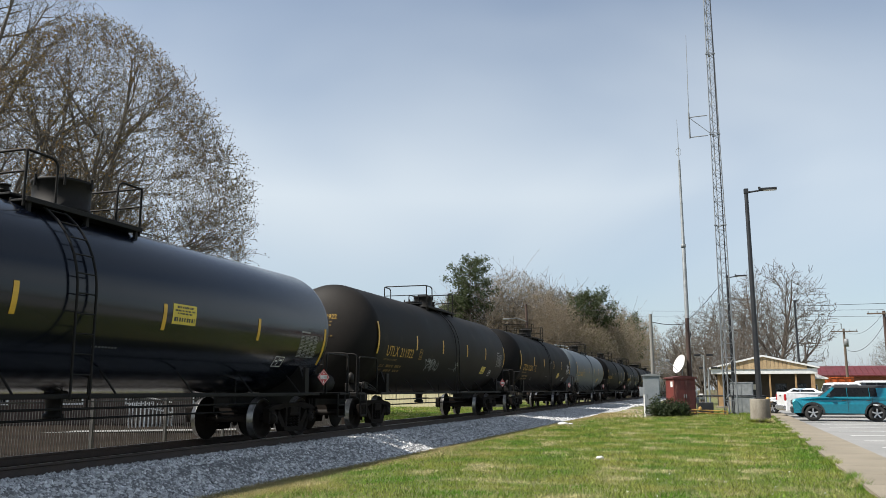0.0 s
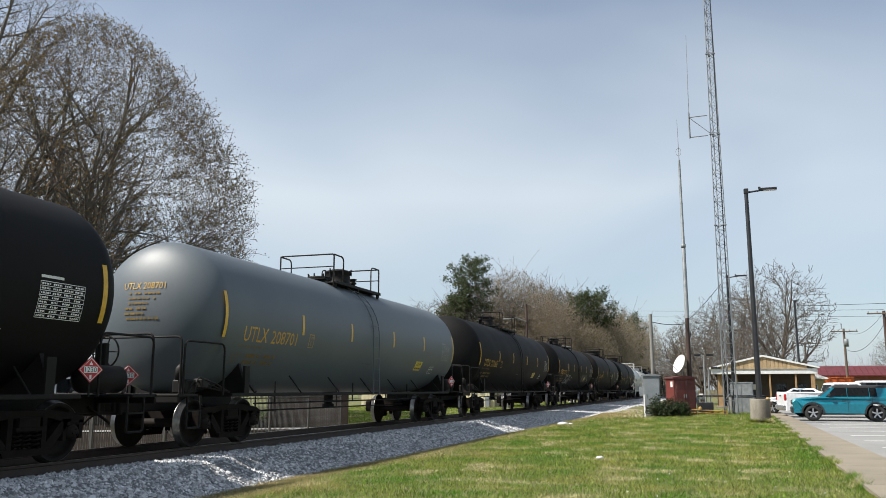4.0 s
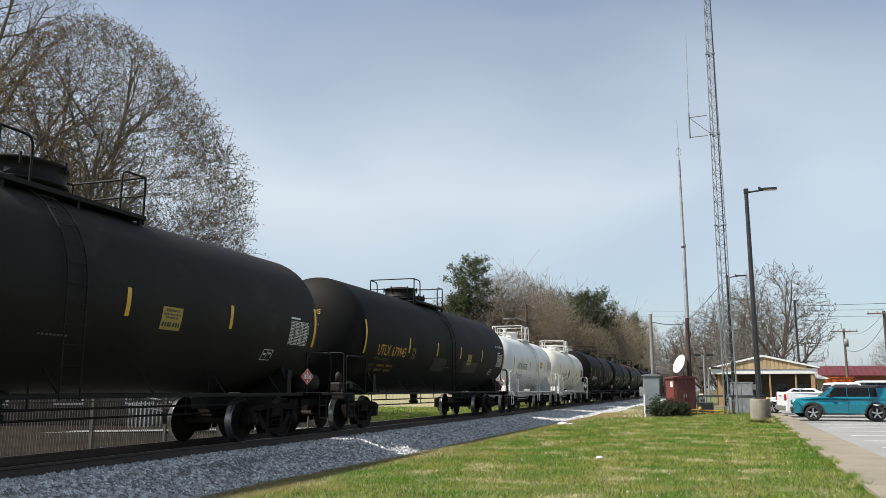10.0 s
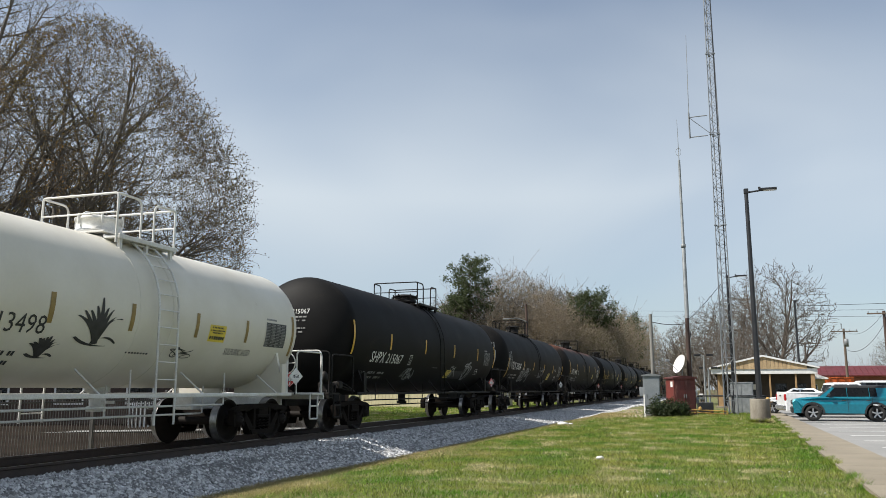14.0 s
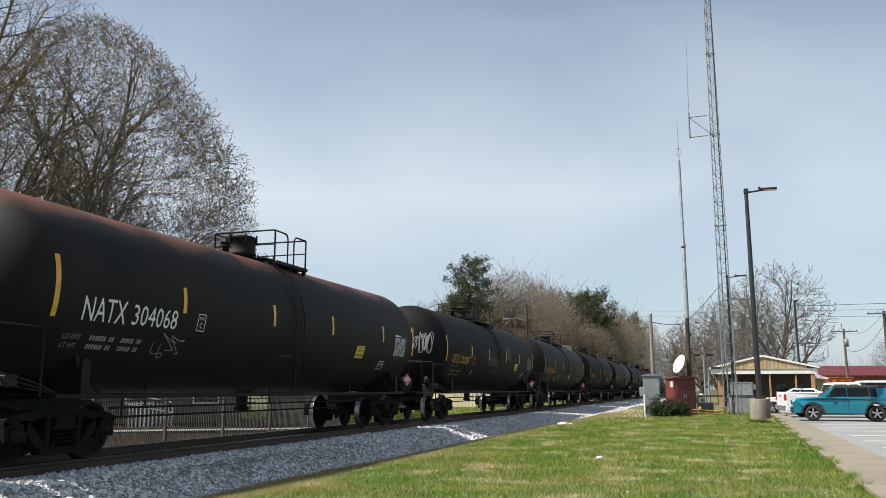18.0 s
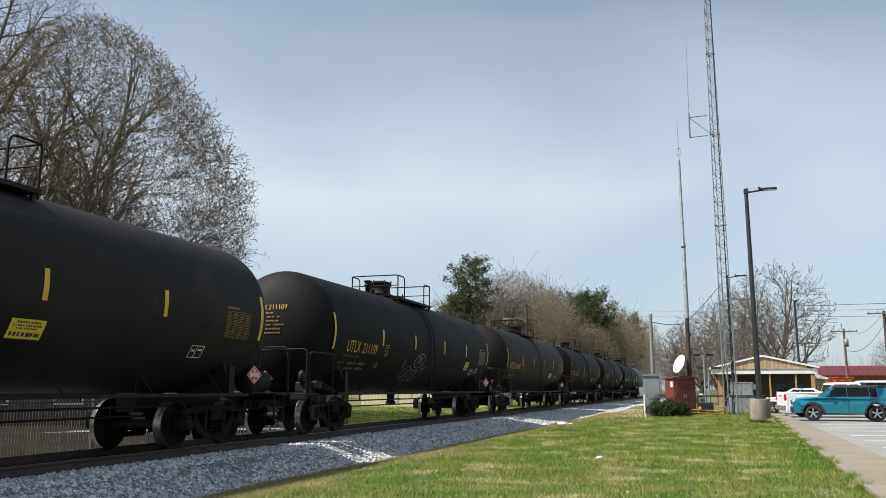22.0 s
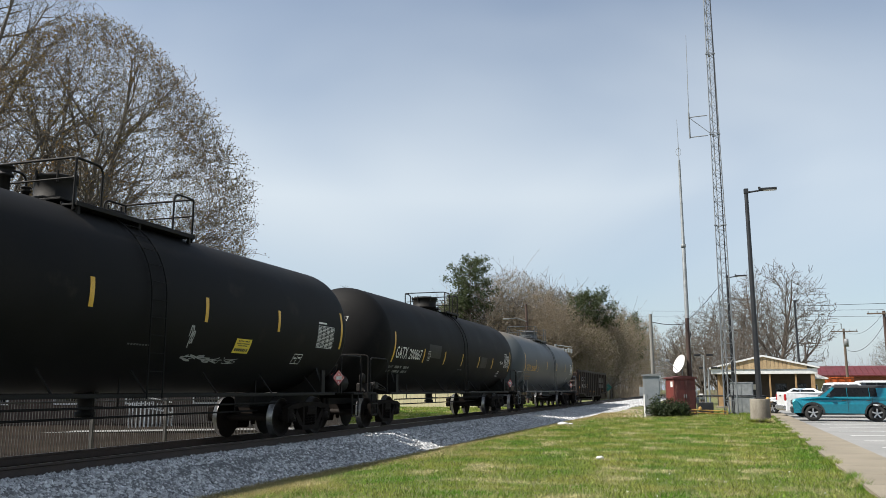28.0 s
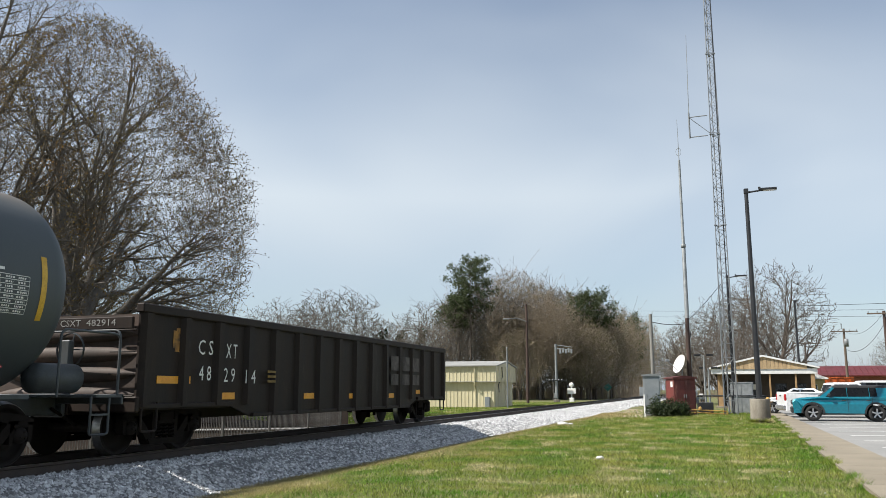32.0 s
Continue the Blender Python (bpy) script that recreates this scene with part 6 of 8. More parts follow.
pave_l = lambda y: 1.62 + 0.028 * y
pave_r = lambda y: 2.86 + 0.0195 * y
pavement = tagged(thing("pavement", "tan concrete pavement with joints, grass creeping over its edge", "pavement"), kind="structure")
for s in strip("slab", pave_l, pave_r, 4.0, 66.0, -0.05, 0.075, None, 1.55):
    part("slab", s, M_CONC, pavement)
lot = tagged(part("car_park", Shape().add([(3.0, 2, 0.010), (70, 2, 0.010), (70, 66, 0.010), (3.0, 66, 0.010)], [(0, 1, 2, 3)]), M_LOT), "pale concrete car park with painted bays", "car park", kind="structure")
M_LINE = mat("line_paint", (0.72, 0.72, 0.70), (0.60, 0.60, 0.58), 0.7, scale=2, fine=30, bump=0.05)
for i in range(11):
    y = 17.0 + 2.75 * i
    part("bay_line", Shape().box(pave_r(y) + 3.3, y + 0.9, 0.016, 5.6, 0.11, 0.004, 0, Matrix.Rotation(radians(16), 3, "Z")), M_LINE, lot)
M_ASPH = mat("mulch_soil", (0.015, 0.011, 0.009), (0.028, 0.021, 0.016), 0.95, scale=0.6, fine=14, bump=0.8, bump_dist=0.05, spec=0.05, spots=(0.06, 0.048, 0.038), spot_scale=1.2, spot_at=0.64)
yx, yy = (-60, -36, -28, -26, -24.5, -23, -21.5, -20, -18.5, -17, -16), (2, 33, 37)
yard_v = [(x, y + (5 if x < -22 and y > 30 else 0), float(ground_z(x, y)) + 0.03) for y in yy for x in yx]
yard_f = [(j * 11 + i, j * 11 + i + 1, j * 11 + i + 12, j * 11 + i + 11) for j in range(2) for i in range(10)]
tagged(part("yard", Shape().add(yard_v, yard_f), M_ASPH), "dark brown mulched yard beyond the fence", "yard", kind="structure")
tagged(part("kerb_strip", Shape().add([(-30, 15.9, 0.05), (-29, 15.0, 0.05), (-15.9, 30.2, -0.16), (-15.9, 31.4, -0.15)], [(0, 1, 2, 3)]), M_LOT), "pale sunlit concrete strip across the yard", "pavement", kind="structure")

# ---- picket fence beyond the track ----
M_FENCE = mat("fence_grey", (0.055, 0.051, 0.047), (0.12, 0.112, 0.104), 0.35, scale=4, fine=40, bump=0.1, rnd=0.3)
fence = thing("picket_fence", "weathered grey metal picket fence along the track", "fence")
FX, FY0, FY1, FH, FZ = -15.2, 5.6, 32.7, 1.6, -0.28
picket = Shape().box(0, 0, FH / 2, 0.016, 0.016, FH, 0.002).mesh("picket", M_FENCE)
n = 299
for i in range(n):
    part("picket", picket, None, fence, at=pose(FX, FY0 + (FY1 - FY0) * i / (n - 1), FZ))
for z in (0.14, FH - 0.22):
    part("rail", Shape().box(FX, (FY0 + FY1) / 2, FZ + z, 0.035, FY1 - FY0, 0.04, 0.004), M_FENCE, fence)
for i in range(10):
    part("post", Shape().box(FX - 0.04, FY0 + (FY1 - FY0) * i / 9, FZ + FH / 2 + 0.03, 0.07, 0.07, FH + 0.08, 0.006), M_FENCE, fence)

# ---- lamp posts ----
M_POLE = mat("pole_black", (0.014, 0.015, 0.018), (0.022, 0.023, 0.026), 0.45, scale=3, fine=40, bump=0.05)
M_GALV = mat("galvanised", (0.20, 0.215, 0.22), (0.27, 0.285, 0.29), 0.55, metal=0.3, scale=4, fine=40, bump=0.08)
M_POLEW = mat("pole_wood", (0.10, 0.075, 0.055), (0.15, 0.115, 0.085), 0.85, scale=3, fine=30, bump=0.3, stretch=(2, 2, 0.2))
M_POLER = mat("pole_red_wood", (0.042, 0.026, 0.021), (0.07, 0.042, 0.033), 0.85, scale=3, fine=30, bump=0.3, stretch=(2, 2, 0.2))
M_POLEG = mat("pole_grey_wood", (0.17, 0.165, 0.15), (0.23, 0.22, 0.20), 0.85, scale=3, fine=30, bump=0.3, stretch=(2, 2, 0.2))
M_BASE = mat("cast_concrete", (0.23, 0.21, 0.17), (0.12, 0.10, 0.078), 0.85, scale=2, fine=30, bump=0.25, spots=(0.20, 0.15, 0.10), spot_scale=3, spot_at=0.62, stretch=(1, 1, 0.35))
M_LENS = mat("lamp_lens", (0.55, 0.56, 0.58), (0.5, 0.5, 0.52), 0.3, scale=3, fine=30, bump=0)


def lamp_post(x, y, base_r, base_h, top, arm):
    t = thing("street_lamp", "black lamp post with a flat head on a concrete base", "street lamp", "street lamps", at=pose(x, y, 0))
    if base_r:
        part("base", Shape().lathe([(-0.1, base_r * 1.02), (base_h - 0.04, base_r), (base_h, base_r * 0.95), (base_h, 0.001)], (0, 0, 0), "z", 24), M_BASE, t, "stained round concrete base")
    part("base_plate", Shape().box(0, 0, base_h + 0.03, 0.42, 0.42, 0.05, 0.01), M_POLE, t)
    part("post", Shape().tube([(0, 0, base_h), (0, 0, top)], [0.125, 0.085], 10), M_POLE, t)
    part("arm", Shape().tube([(-0.05, 0, top - 0.05), (arm * 0.55, 0, top + 0.02)], 0.04, 6).box(0, 0, top + 0.02, 0.2, 0.2, 0.22, 0.02), M_POLE, t)
    h = part("lamp_head", Shape().box(arm * 0.72, 0, top + 0.05, arm * 0.6, 0.34, 0.09, 0.02).box(arm * 0.45, 0, top + 0.13, 0.1, 0.1, 0.1, 0.02), M_POLE, t)
    part("lens", Shape().box(arm * 0.78, 0, top + 0.002, arm * 0.4, 0.26, 0.012), M_LENS, h)


lamp_post(1.95, 37.7, 0.40, 1.02, 10.08, 1.25)
lamp_post(1.55, 62.0, 0.36, 0.9, 9.45, 1.3)
lamp_post(7.15, 74.7, 0, 0.0, 8.75, 0.0001 + 0.3)

# ---- lattice radio tower ----
M_TOWER = mat("tower_steel", (0.16, 0.17, 0.18), (0.22, 0.235, 0.245), 0.55, metal=0.3, scale=2, fine=30, bump=0.05)


def tower(x, y, height):
    t = thing("radio_tower", "galvanised three-legged lattice radio tower with a side antenna bracket", "radio tower", at=pose(x, y, 0))
    half = lambda z: 0.36 - 0.0068 * z
    ang = [radians(a) for a in (100, 220, 340)]
    leg = lambda z, k: Vector((half(z) * 1.15 * math.cos(ang[k]), half(z) * 1.15 * math.sin(ang[k]), z))
    zs = [0.0]
    while zs[-1] < height:
        zs.append(zs[-1] + (0.8 if zs[-1] < 7 else 0.42))
    for k in range(3):
        part("leg", Shape().tube([leg(z, k) for z in zs[::4] + [zs[-1]]], [0.045 if z < 8 else 0.03 for z in zs[::4] + [zs[-1]]], 6), M_TOWER, t)
    for i in range(0, len(zs) - 1):
        for k in range(3):
            j = (k + 1) % 3
            part("brace", Shape().tube([leg(zs[i], k if i % 2 else j), leg(zs[i + 1], j if i % 2 else k)], 0.014 if zs[i] > 7 else 0.02, 4, False), M_TOWER, t)
            if zs[i] < 7 or i % 2:
                part("brace", Shape().tube([leg(zs[i], k), leg(zs[i], j)], 0.012 if zs[i] > 7 else 0.018, 4, False), M_TOWER, t)
    for z in (4.9, 10.84, 16.35, 21.4, 26.5):
        ring = Shape()
        for k in range(3):
            ring.box(*leg(z, k), 0.13, 0.13, 0.07, 0.015)
            ring.tube([leg(z, k), leg(z, (k + 1) % 3)], 0.022, 5)
        part("joint", ring, M_TOWER, t)
    br = Shape()
    for z in (16.35, 17.6):
        br.tube([(-0.35, 0, z), (-1.45, 0.1, z)], 0.03, 6)
    br.tube([(-0.1, 0, 16.35), (-1.4, 0.1, 17.6)], 0.02, 5)
    br.tube([(-1.4, 0.1, 16.3), (-1.4, 0.1, 17.9)], 0.05, 8)
    part("bracket", br, M_TOWER, t)
    part("whip_antenna", Shape().tube([(-1.4, 0.1, 17.8), (-1.32, 0.1, 22.9)], [0.028, 0.012], 6), M_GALV, t)
    part("cable", Shape().tube([(0.2, -0.1, 0), (0.2, -0.1, height)], 0.035, 6), M_POLE, t)


tower(1.0, 49.3, 34.0)


def mast(x, y):
    t = thing("antenna_mast", "tall grey steel antenna mast with a thin aerial at its tip", "antenna mast", at=pose(x, y, 0))
    part("pole", Shape().tube([(0, 0, 0), (0, 0, 10.2), (0, 0, 10.25), (0, 0, 15.7)], [0.15, 0.12, 0.10, 0.07], 10), M_GALV, t)
    part("joint", Shape().lathe([(10.1, 0.12), (10.1, 0.15), (10.3, 0.15), (10.3, 0.1)], (0, 0, 0), "z", 10), M_GALV, t)
    loop = [(-0.02 + 0.16 * math.sin(a), 0, 16.0 + 0.25 - 0.25 * math.cos(a)) for a in (radians(k) for k in range(0, 361, 30))]
    part("aerial", Shape().tube([(0, 0, 15.7), (-0.02, 0, 18.4)], [0.03, 0.012], 6).tube(loop, 0.012, 5), M_GALV, t)
    part("bracket", Shape().box(0.12, 0, 4.7, 0.12, 0.1, 0.3, 0.01), M_POLE, t)


mast(-1.15, 52.0)


def utility_pole(x, y, h, r, material, label, arms=(), can=False):
    t = thing("utility_pole", label, "utility pole", "utility poles", at=pose(x, y, 0))
    part("pole", Shape().tube([(0, 0, -0.1), (0, 0, h)], [r, r * 0.72], 10), material, t)
    for z, w in arms:
        a = part("crossarm", Shape().box(0, -r, z, w, 0.09, 0.11, 0.01), M_POLEW, t)
        for k in (-0.46, -0.2, 0.2, 0.46):
            part("insulator", Shape().lathe([(0, 0.03), (0.08, 0.05), (0.14, 0.03), (0.16, 0.001)], (k * w, -r, z + 0.05), "z", 8), M_GALV, a)
    if can:
        part("transformer", Shape().lathe([(0, 0.001), (0, 0.22), (0.75, 0.22), (0.8, 0.16), (0.85, 0.001)], (0.1, -r - 0.25, h - 1.9), "z", 14), M_GALV, t, "pale grey transformer can")


utility_pole(-2.95, 46.2, 5.5, 0.12, M_POLEG, "short weathered grey wooden pole")
utility_pole(-1.08, 48.2, 5.4, 0.155, M_POLER, "short dark reddish wooden pole")
utility_pole(-17.9, 83.5, 10.2, 0.16, M_POLER, "tall reddish-brown wooden pole with a street light arm")
utility_pole(13.55, 94.2, 7.7, 0.15, M_POLEW, "wooden pole with crossarm and transformer", ((7.4, 2.6),), True)
utility_pole(12.8, 69.0, 7.3, 0.15, M_POLER, "brown wooden pole with crossarm", ((7.1, 2.4),))
utility_pole(11.3, 109.5, 7.2, 0.15, M_POLEW, "distant wooden pole with crossarm", ((7.0, 2.8),))
utility_pole(6.0, 104, 6.2, 0.12, M_POLEW, "distant wooden pole with crossarm", ((6.0, 2.2),))
arm = Shape().tube([(-17.9, 83.4, 8.4), (-18.8, 83.0, 8.75), (-19.6, 82.8, 8.7)], 0.05, 6).box(-19.9, 82.7, 8.66, 0.6, 0.25, 0.12, 0.03)
part("lamp_arm", arm, M_GALV, bpy.data.objects["utility_pole.002"]).matrix_parent_inverse = Matrix.Translation((17.9, -83.5, 0))


def wire(a, b, sag, r=0.012):
    a, b = Vector(a), Vector(b)
    pts = [a.lerp(b, i / 14) - Vector((0, 0, sag * 4 * (i / 14) * (1 - i / 14))) for i in range(15)]
    tagged(part("cable", Shape().tube(pts, r, 4), M_POLE), "thin black overhead cable", "cable", "overhead cables")


wire((-2.95, 46.2, 5.1), (-1.08, 48.2, 5.1), 0.12, 0.02)
wire((-1.1, 52.0, 5.6), (0.85, 49.3, 7.4), 0.1, 0.02)
wire((12.8, 69.0, 7.2), (13.55, 94.2, 7.5), 0.9, 0.014)
wire((12.8, 69.0, 6.4), (13.55, 94.2, 5.6), 1.0, 0.02)
wire((13.55, 94.2, 7.5), (11.3, 109.5, 7.1), 0.5, 0.014)
wire((-60, 160, 20.0), (12.8, 69.0, 7.4), 0.9, 0.011)
wire((-60, 160, 19.0), (12.8, 69.0, 6.9), 0.9, 0.011)
wire((7.15, 74.7, 8.4), (40, 70, 8.6), 0.2, 0.018)
# ---- equipment beside the track ----
M_CAB = mat("cabinet_grey", (0.20, 0.225, 0.24), (0.26, 0.28, 0.295), 0.5, metal=0.2, scale=2, fine=30, bump=0.05, spots=(0.16, 0.15, 0.14), spot_scale=3, spot_at=0.65)
M_SHED = mat("shed_red", (0.15, 0.030, 0.024), (0.095, 0.024, 0.02), 0.6, scale=2, fine=25, bump=0.1, spots=(0.24, 0.11, 0.085), spot_scale=3.0, spot_at=0.6, stretch=(1, 1, 0.3))
M_SHEDR = mat("shed_roof", (0.10, 0.02, 0.016), (0.07, 0.018, 0.015), 0.7, scale=2, fine=25, bump=0.1)
M_PIPEY = mat("pipe_yellow", (0.40, 0.24, 0.05), (0.28, 0.165, 0.04), 0.5, scale=4, fine=30, bump=0.05)


def cabinet(x, y, turn):
    t = thing("signal_cabinet", "grey steel equipment cabinet with a side box", "equipment cabinet", at=pose(x, y, 0, 0, 0, turn))
    part("body", Shape().box(0, 0, 1.08, 0.86, 0.8, 2.12, 0.02), M_CAB, t)
    part("plinth", Shape().box(0, 0, 0.04, 0.94, 0.88, 0.12, 0.01), M_BASE, t)
    part("roof", Shape().prism([(-0.50, 2.12), (0.50, 2.12), (0.50, 2.17), (0, 2.24), (-0.50, 2.17)], -0.48, 0.48, "y"), M_GALV, t)
    d = part("door", Shape().box(0.02, -0.41, 1.1, 0.74, 0.025, 1.85, 0.008), M_CAB, t)
    part("handle", Shape().box(-0.26, -0.44, 1.1, 0.03, 0.04, 0.2, 0.006), M_GALV, d)
    part("panel", Shape().box(0.12, -0.43, 0.95, 0.42, 0.02, 0.5, 0.004), M_CAB, t)
    part("side_box", Shape().box(-0.52, -0.1, 1.3, 0.2, 0.3, 0.5, 0.02), M_CAB, t)


cabinet(-3.0, 45.2, 4)
mp2 = thing("marker_post", "slim white plastic marker post", "marker post", at=pose(-3.32, 44.4, 0))
part("post", Shape().tube([(0, 0, 0), (0, 0, 1.15)], 0.045, 8), M_WHITEP, mp2)
part("cap", Shape().lathe([(1.15, 0.05), (1.19, 0.045), (1.21, 0.001)], (0, 0, 0), "z", 8), M_GALV, mp2)


def shed(x, y, turn):
    t = thing("metal_shed", "small dark red metal shed with double doors and a flat roof", "shed", at=pose(x, y, 0, 0, 0, turn))
    part("body", Shape().box(0, 0, 1.0, 1.25, 1.2, 2.0, 0.015), M_SHED, t)
    for k in (-1, 1):
        d = part("door", Shape().box(k * 0.28, -0.612, 1.0, 0.54, 0.02, 1.82, 0.005), M_SHED, t)
        part("handle", Shape().box(k * 0.06, -0.635, 1.05, 0.03, 0.03, 0.22, 0.005), M_GALV, d)
    part("roof", Shape().prism([(-0.70, 2.0), (0.70, 2.0), (0.70, 2.07), (0.1, 2.17), (-0.1, 2.17), (-0.70, 2.07)], -0.68, 0.68, "y"), M_SHEDR, t)
    part("notice", Shape().box(-0.635, -0.3, 1.7, 0.01, 0.3, 0.3), M_WHITEP, t)
    for i in range(5):
        part("rib", Shape().box(0.63, -0.48 + 0.24 * i, 1.0, 0.02, 0.06, 1.9, 0.004), M_SHED, t)


shed(-1.62, 48.4, 24)


def dish(x, y, z, turn):
    t = thing("satellite_dish", "white satellite dish on a short mount with a feed arm", "satellite dish", at=pose(x, y, z, 0, 0, turn))
    prof = [(0.18 * (r / 0.55) ** 2, max(r, 0.001)) for r in [0.55 * i / 10 for i in range(11)]]
    s = Shape().lathe(prof, (0, 0, 0), "x", 28).lathe([(a - 0.025, b) for a, b in prof], (0, 0, 0), "x", 28)
    part("reflector", s, M_WHITEP, t, at=pose(0, 0, 0.62, 0, -22, 0))
    part("feed_arm", Shape().tube([(0.05, 0, 0.15), (0.85, 0, 0.82)], 0.022, 6).box(0.88, 0, 0.86, 0.22, 0.12, 0.14, 0.02), M_GALV, t)
    part("mount", Shape().tube([(0, 0, 0), (-0.06, 0, 0.55)], 0.04, 8), M_GALV, t)


dish(-1.5, 48.3, 2.16, 212)


def shrub(name, x, y, w, h, seed, label, n=46):
    rng = random.Random(seed)
    t = thing(name, label, "shrub", at=pose(x, y, 0))
    segs, tips = [], []
    for i in range(n):
        a, k = rng.uniform(0, 6.28), rng.random() ** 0.5
        p = Vector((w * k * math.cos(a), w * 0.7 * k * math.sin(a), h * rng.uniform(0.45, 1.0) * (1 - 0.45 * k * k)))
        segs.append((Vector((p.x * 0.2, p.y * 0.2, 0)), p, 0.016, 0.006))
        tips += [p, p * 0.75, p * 0.55]
    part("stems", tubes_mesh("stems", segs, M_BARKB, 3), None, t)
    part("foliage", leaves_mesh("foliage", tips, 26, 0.11, 0.10, M_LEAF, seed), None, t)


shrub("evergreen_shrub", -2.35, 44.2, 0.95, 1.05, 4, "rounded dark green shrub beside the cabinet", 60)
shrub("evergreen_shrub", -1.55, 45.6, 0.6, 0.7, 9, "low dark green shrub by the red shed", 30)


def gas_pipes():
    t = thing("gas_pipework", "yellow gas pipes on low supports", "pipework", at=pose(-0.1, 47.2, 0))
    for z in (0.2, 0.34):
        part("pipe", Shape().tube(bend([(-1.3, 0, z), (0.9, 0.1, z - 0.09), (0.9, 0.1, 0.0)], 0.1), 0.028, 8), M_PIPEY, t)
    for x in (-1.0, 0.0, 0.7):
        part("support", Shape().tube([(x, 0.03, 0), (x, 0.03, 0.34)], 0.022, 6), M_PIPEY, t)
    part("valve", Shape().lathe([(0, 0.09), (0.1, 0.1), (0.16, 0.05), (0.2, 0.001)], (-0.5, 0, 0.32), "z", 10), M_PIPEY, t)


gas_pipes()


def meter_bench():
    t = thing("meter_frame", "black steel pipe frame with a dark box beneath", "pipe frame", at=pose(-0.05, 50.4, 0))
    part("frame", Shape().tube(bend([(-0.7, 0, 0), (-0.7, 0, 1.05), (3.0, 0, 1.05), (3.0, 0, 0)], 0.06), 0.05, 6), M_POLE, t)
    part("box", Shape().box(-0.25, 0, 0.38, 0.8, 0.4, 0.6, 0.03), M_POLE, t)
    part("leg", Shape().tube([(1.2, 0, 0), (1.2, 0, 1.05)], 0.04, 6), M_POLE, t)


meter_bench()


def transformer(x, y, w, d, h, z, label):
    t = thing("electrical_box", label, "electrical box", "electrical boxes", at=pose(x, y, z, 0, 0, -4))
    part("body", Shape().box(0, 0, h / 2, w, d, h, 0.02), M_GALV, t)
    part("lid", Shape().box(0, 0, h + 0.02, w + 0.06, d + 0.06, 0.05, 0.01), M_GALV, t)
    part("door", Shape().box(-w * 0.25, -d / 2 - 0.01, h / 2, w * 0.46, 0.02, h * 0.86, 0.004), M_GALV, t)
    part("door", Shape().box(w * 0.25, -d / 2 - 0.01, h / 2, w * 0.46, 0.02, h * 0.86, 0.004), M_GALV, t)


transformer(1.75, 52.2, 1.3, 0.8, 0.96, 0.0, "pale grey steel transformer cabinet")
transformer(1.75, 52.3, 1.25, 0.6, 0.78, 1.01, "pale grey louvred steel box on another box")
sp = thing("marker_post", "round yellow steel bollard by the pavement", "bollard", at=pose(2.45, 40.5, 0))
part("post", Shape().tube([(0, 0, 0), (0, 0, 1.0)], 0.10, 10), M_PIPEY, sp)
part("cap", Shape().lathe([(1.0, 0.1), (1.05, 0.07), (1.07, 0.001)], (0, 0, 0), "z", 10), M_PIPEY, sp)
for i, (x, y, h, w) in enumerate(((-0.9, 50.6, 1.2, 0.3), (-0.55, 50.9, 1.0, 0.25), (-0.75, 49.4, 0.8, 0.2))):
    tb = thing("utility_meter", "small grey utility meter on a post", "utility meter", "utility meters", at=pose(x, y, 0))
    part("post", Shape().tube([(0, 0, 0), (0, 0, h)], 0.04, 6), M_GALV, tb)
    part("box", Shape().box(0, -0.08, h, w, 0.16, 0.34, 0.02), M_CAB if i != 1 else M_WHITEP, tb)
    part("dial", Shape().lathe([(-0.17, 0.001), (-0.19, 0.06), (-0.16, 0.07)], (0, 0, h + 0.03), "y", 10), M_GALV, tb)
for i, (x, y, h) in enumerate(((-0.35, 58, 3.7), (-0.1, 60, 2.9))):
    fl = thing("flood_light", "double floodlight on a slim pole", "flood light", "flood lights", at=pose(x, y, 0))
    part("pole", Shape().tube([(0, 0, 0), (0, 0, h)], [0.08, 0.05], 8), M_GALV, fl)
    for k in (-1, 1):
        part("lamp_head", Shape().box(k * 0.4, 0, h, 0.45, 0.3, 0.14, 0.03), M_POLE, fl)

# ---- shop with a porch ----
M_ROOFW = mat("roof_white", (0.74, 0.74, 0.73), (0.66, 0.66, 0.64), 0.4, scale=1, fine=20, bump=0.05)
M_GABLE = mat("gable_wood", (0.50, 0.37, 0.21), (0.36, 0.25, 0.14), 0.8, scale=2, fine=20, bump=0.3, stretch=(4, 1, 0.4), rnd=0.2)
M_DARKW = mat("dark_cladding", (0.05, 0.038, 0.03), (0.075, 0.06, 0.048), 0.8, scale=2, fine=20, bump=0.2)
M_YWALL = mat("yellow_wall", (0.55, 0.44, 0.20), (0.48, 0.38, 0.17), 0.8, scale=1, fine=20, bump=0.1)
M_POST = mat("porch_wood", (0.36, 0.23, 0.11), (0.28, 0.175, 0.085), 0.7, scale=3, fine=30, bump=0.2)


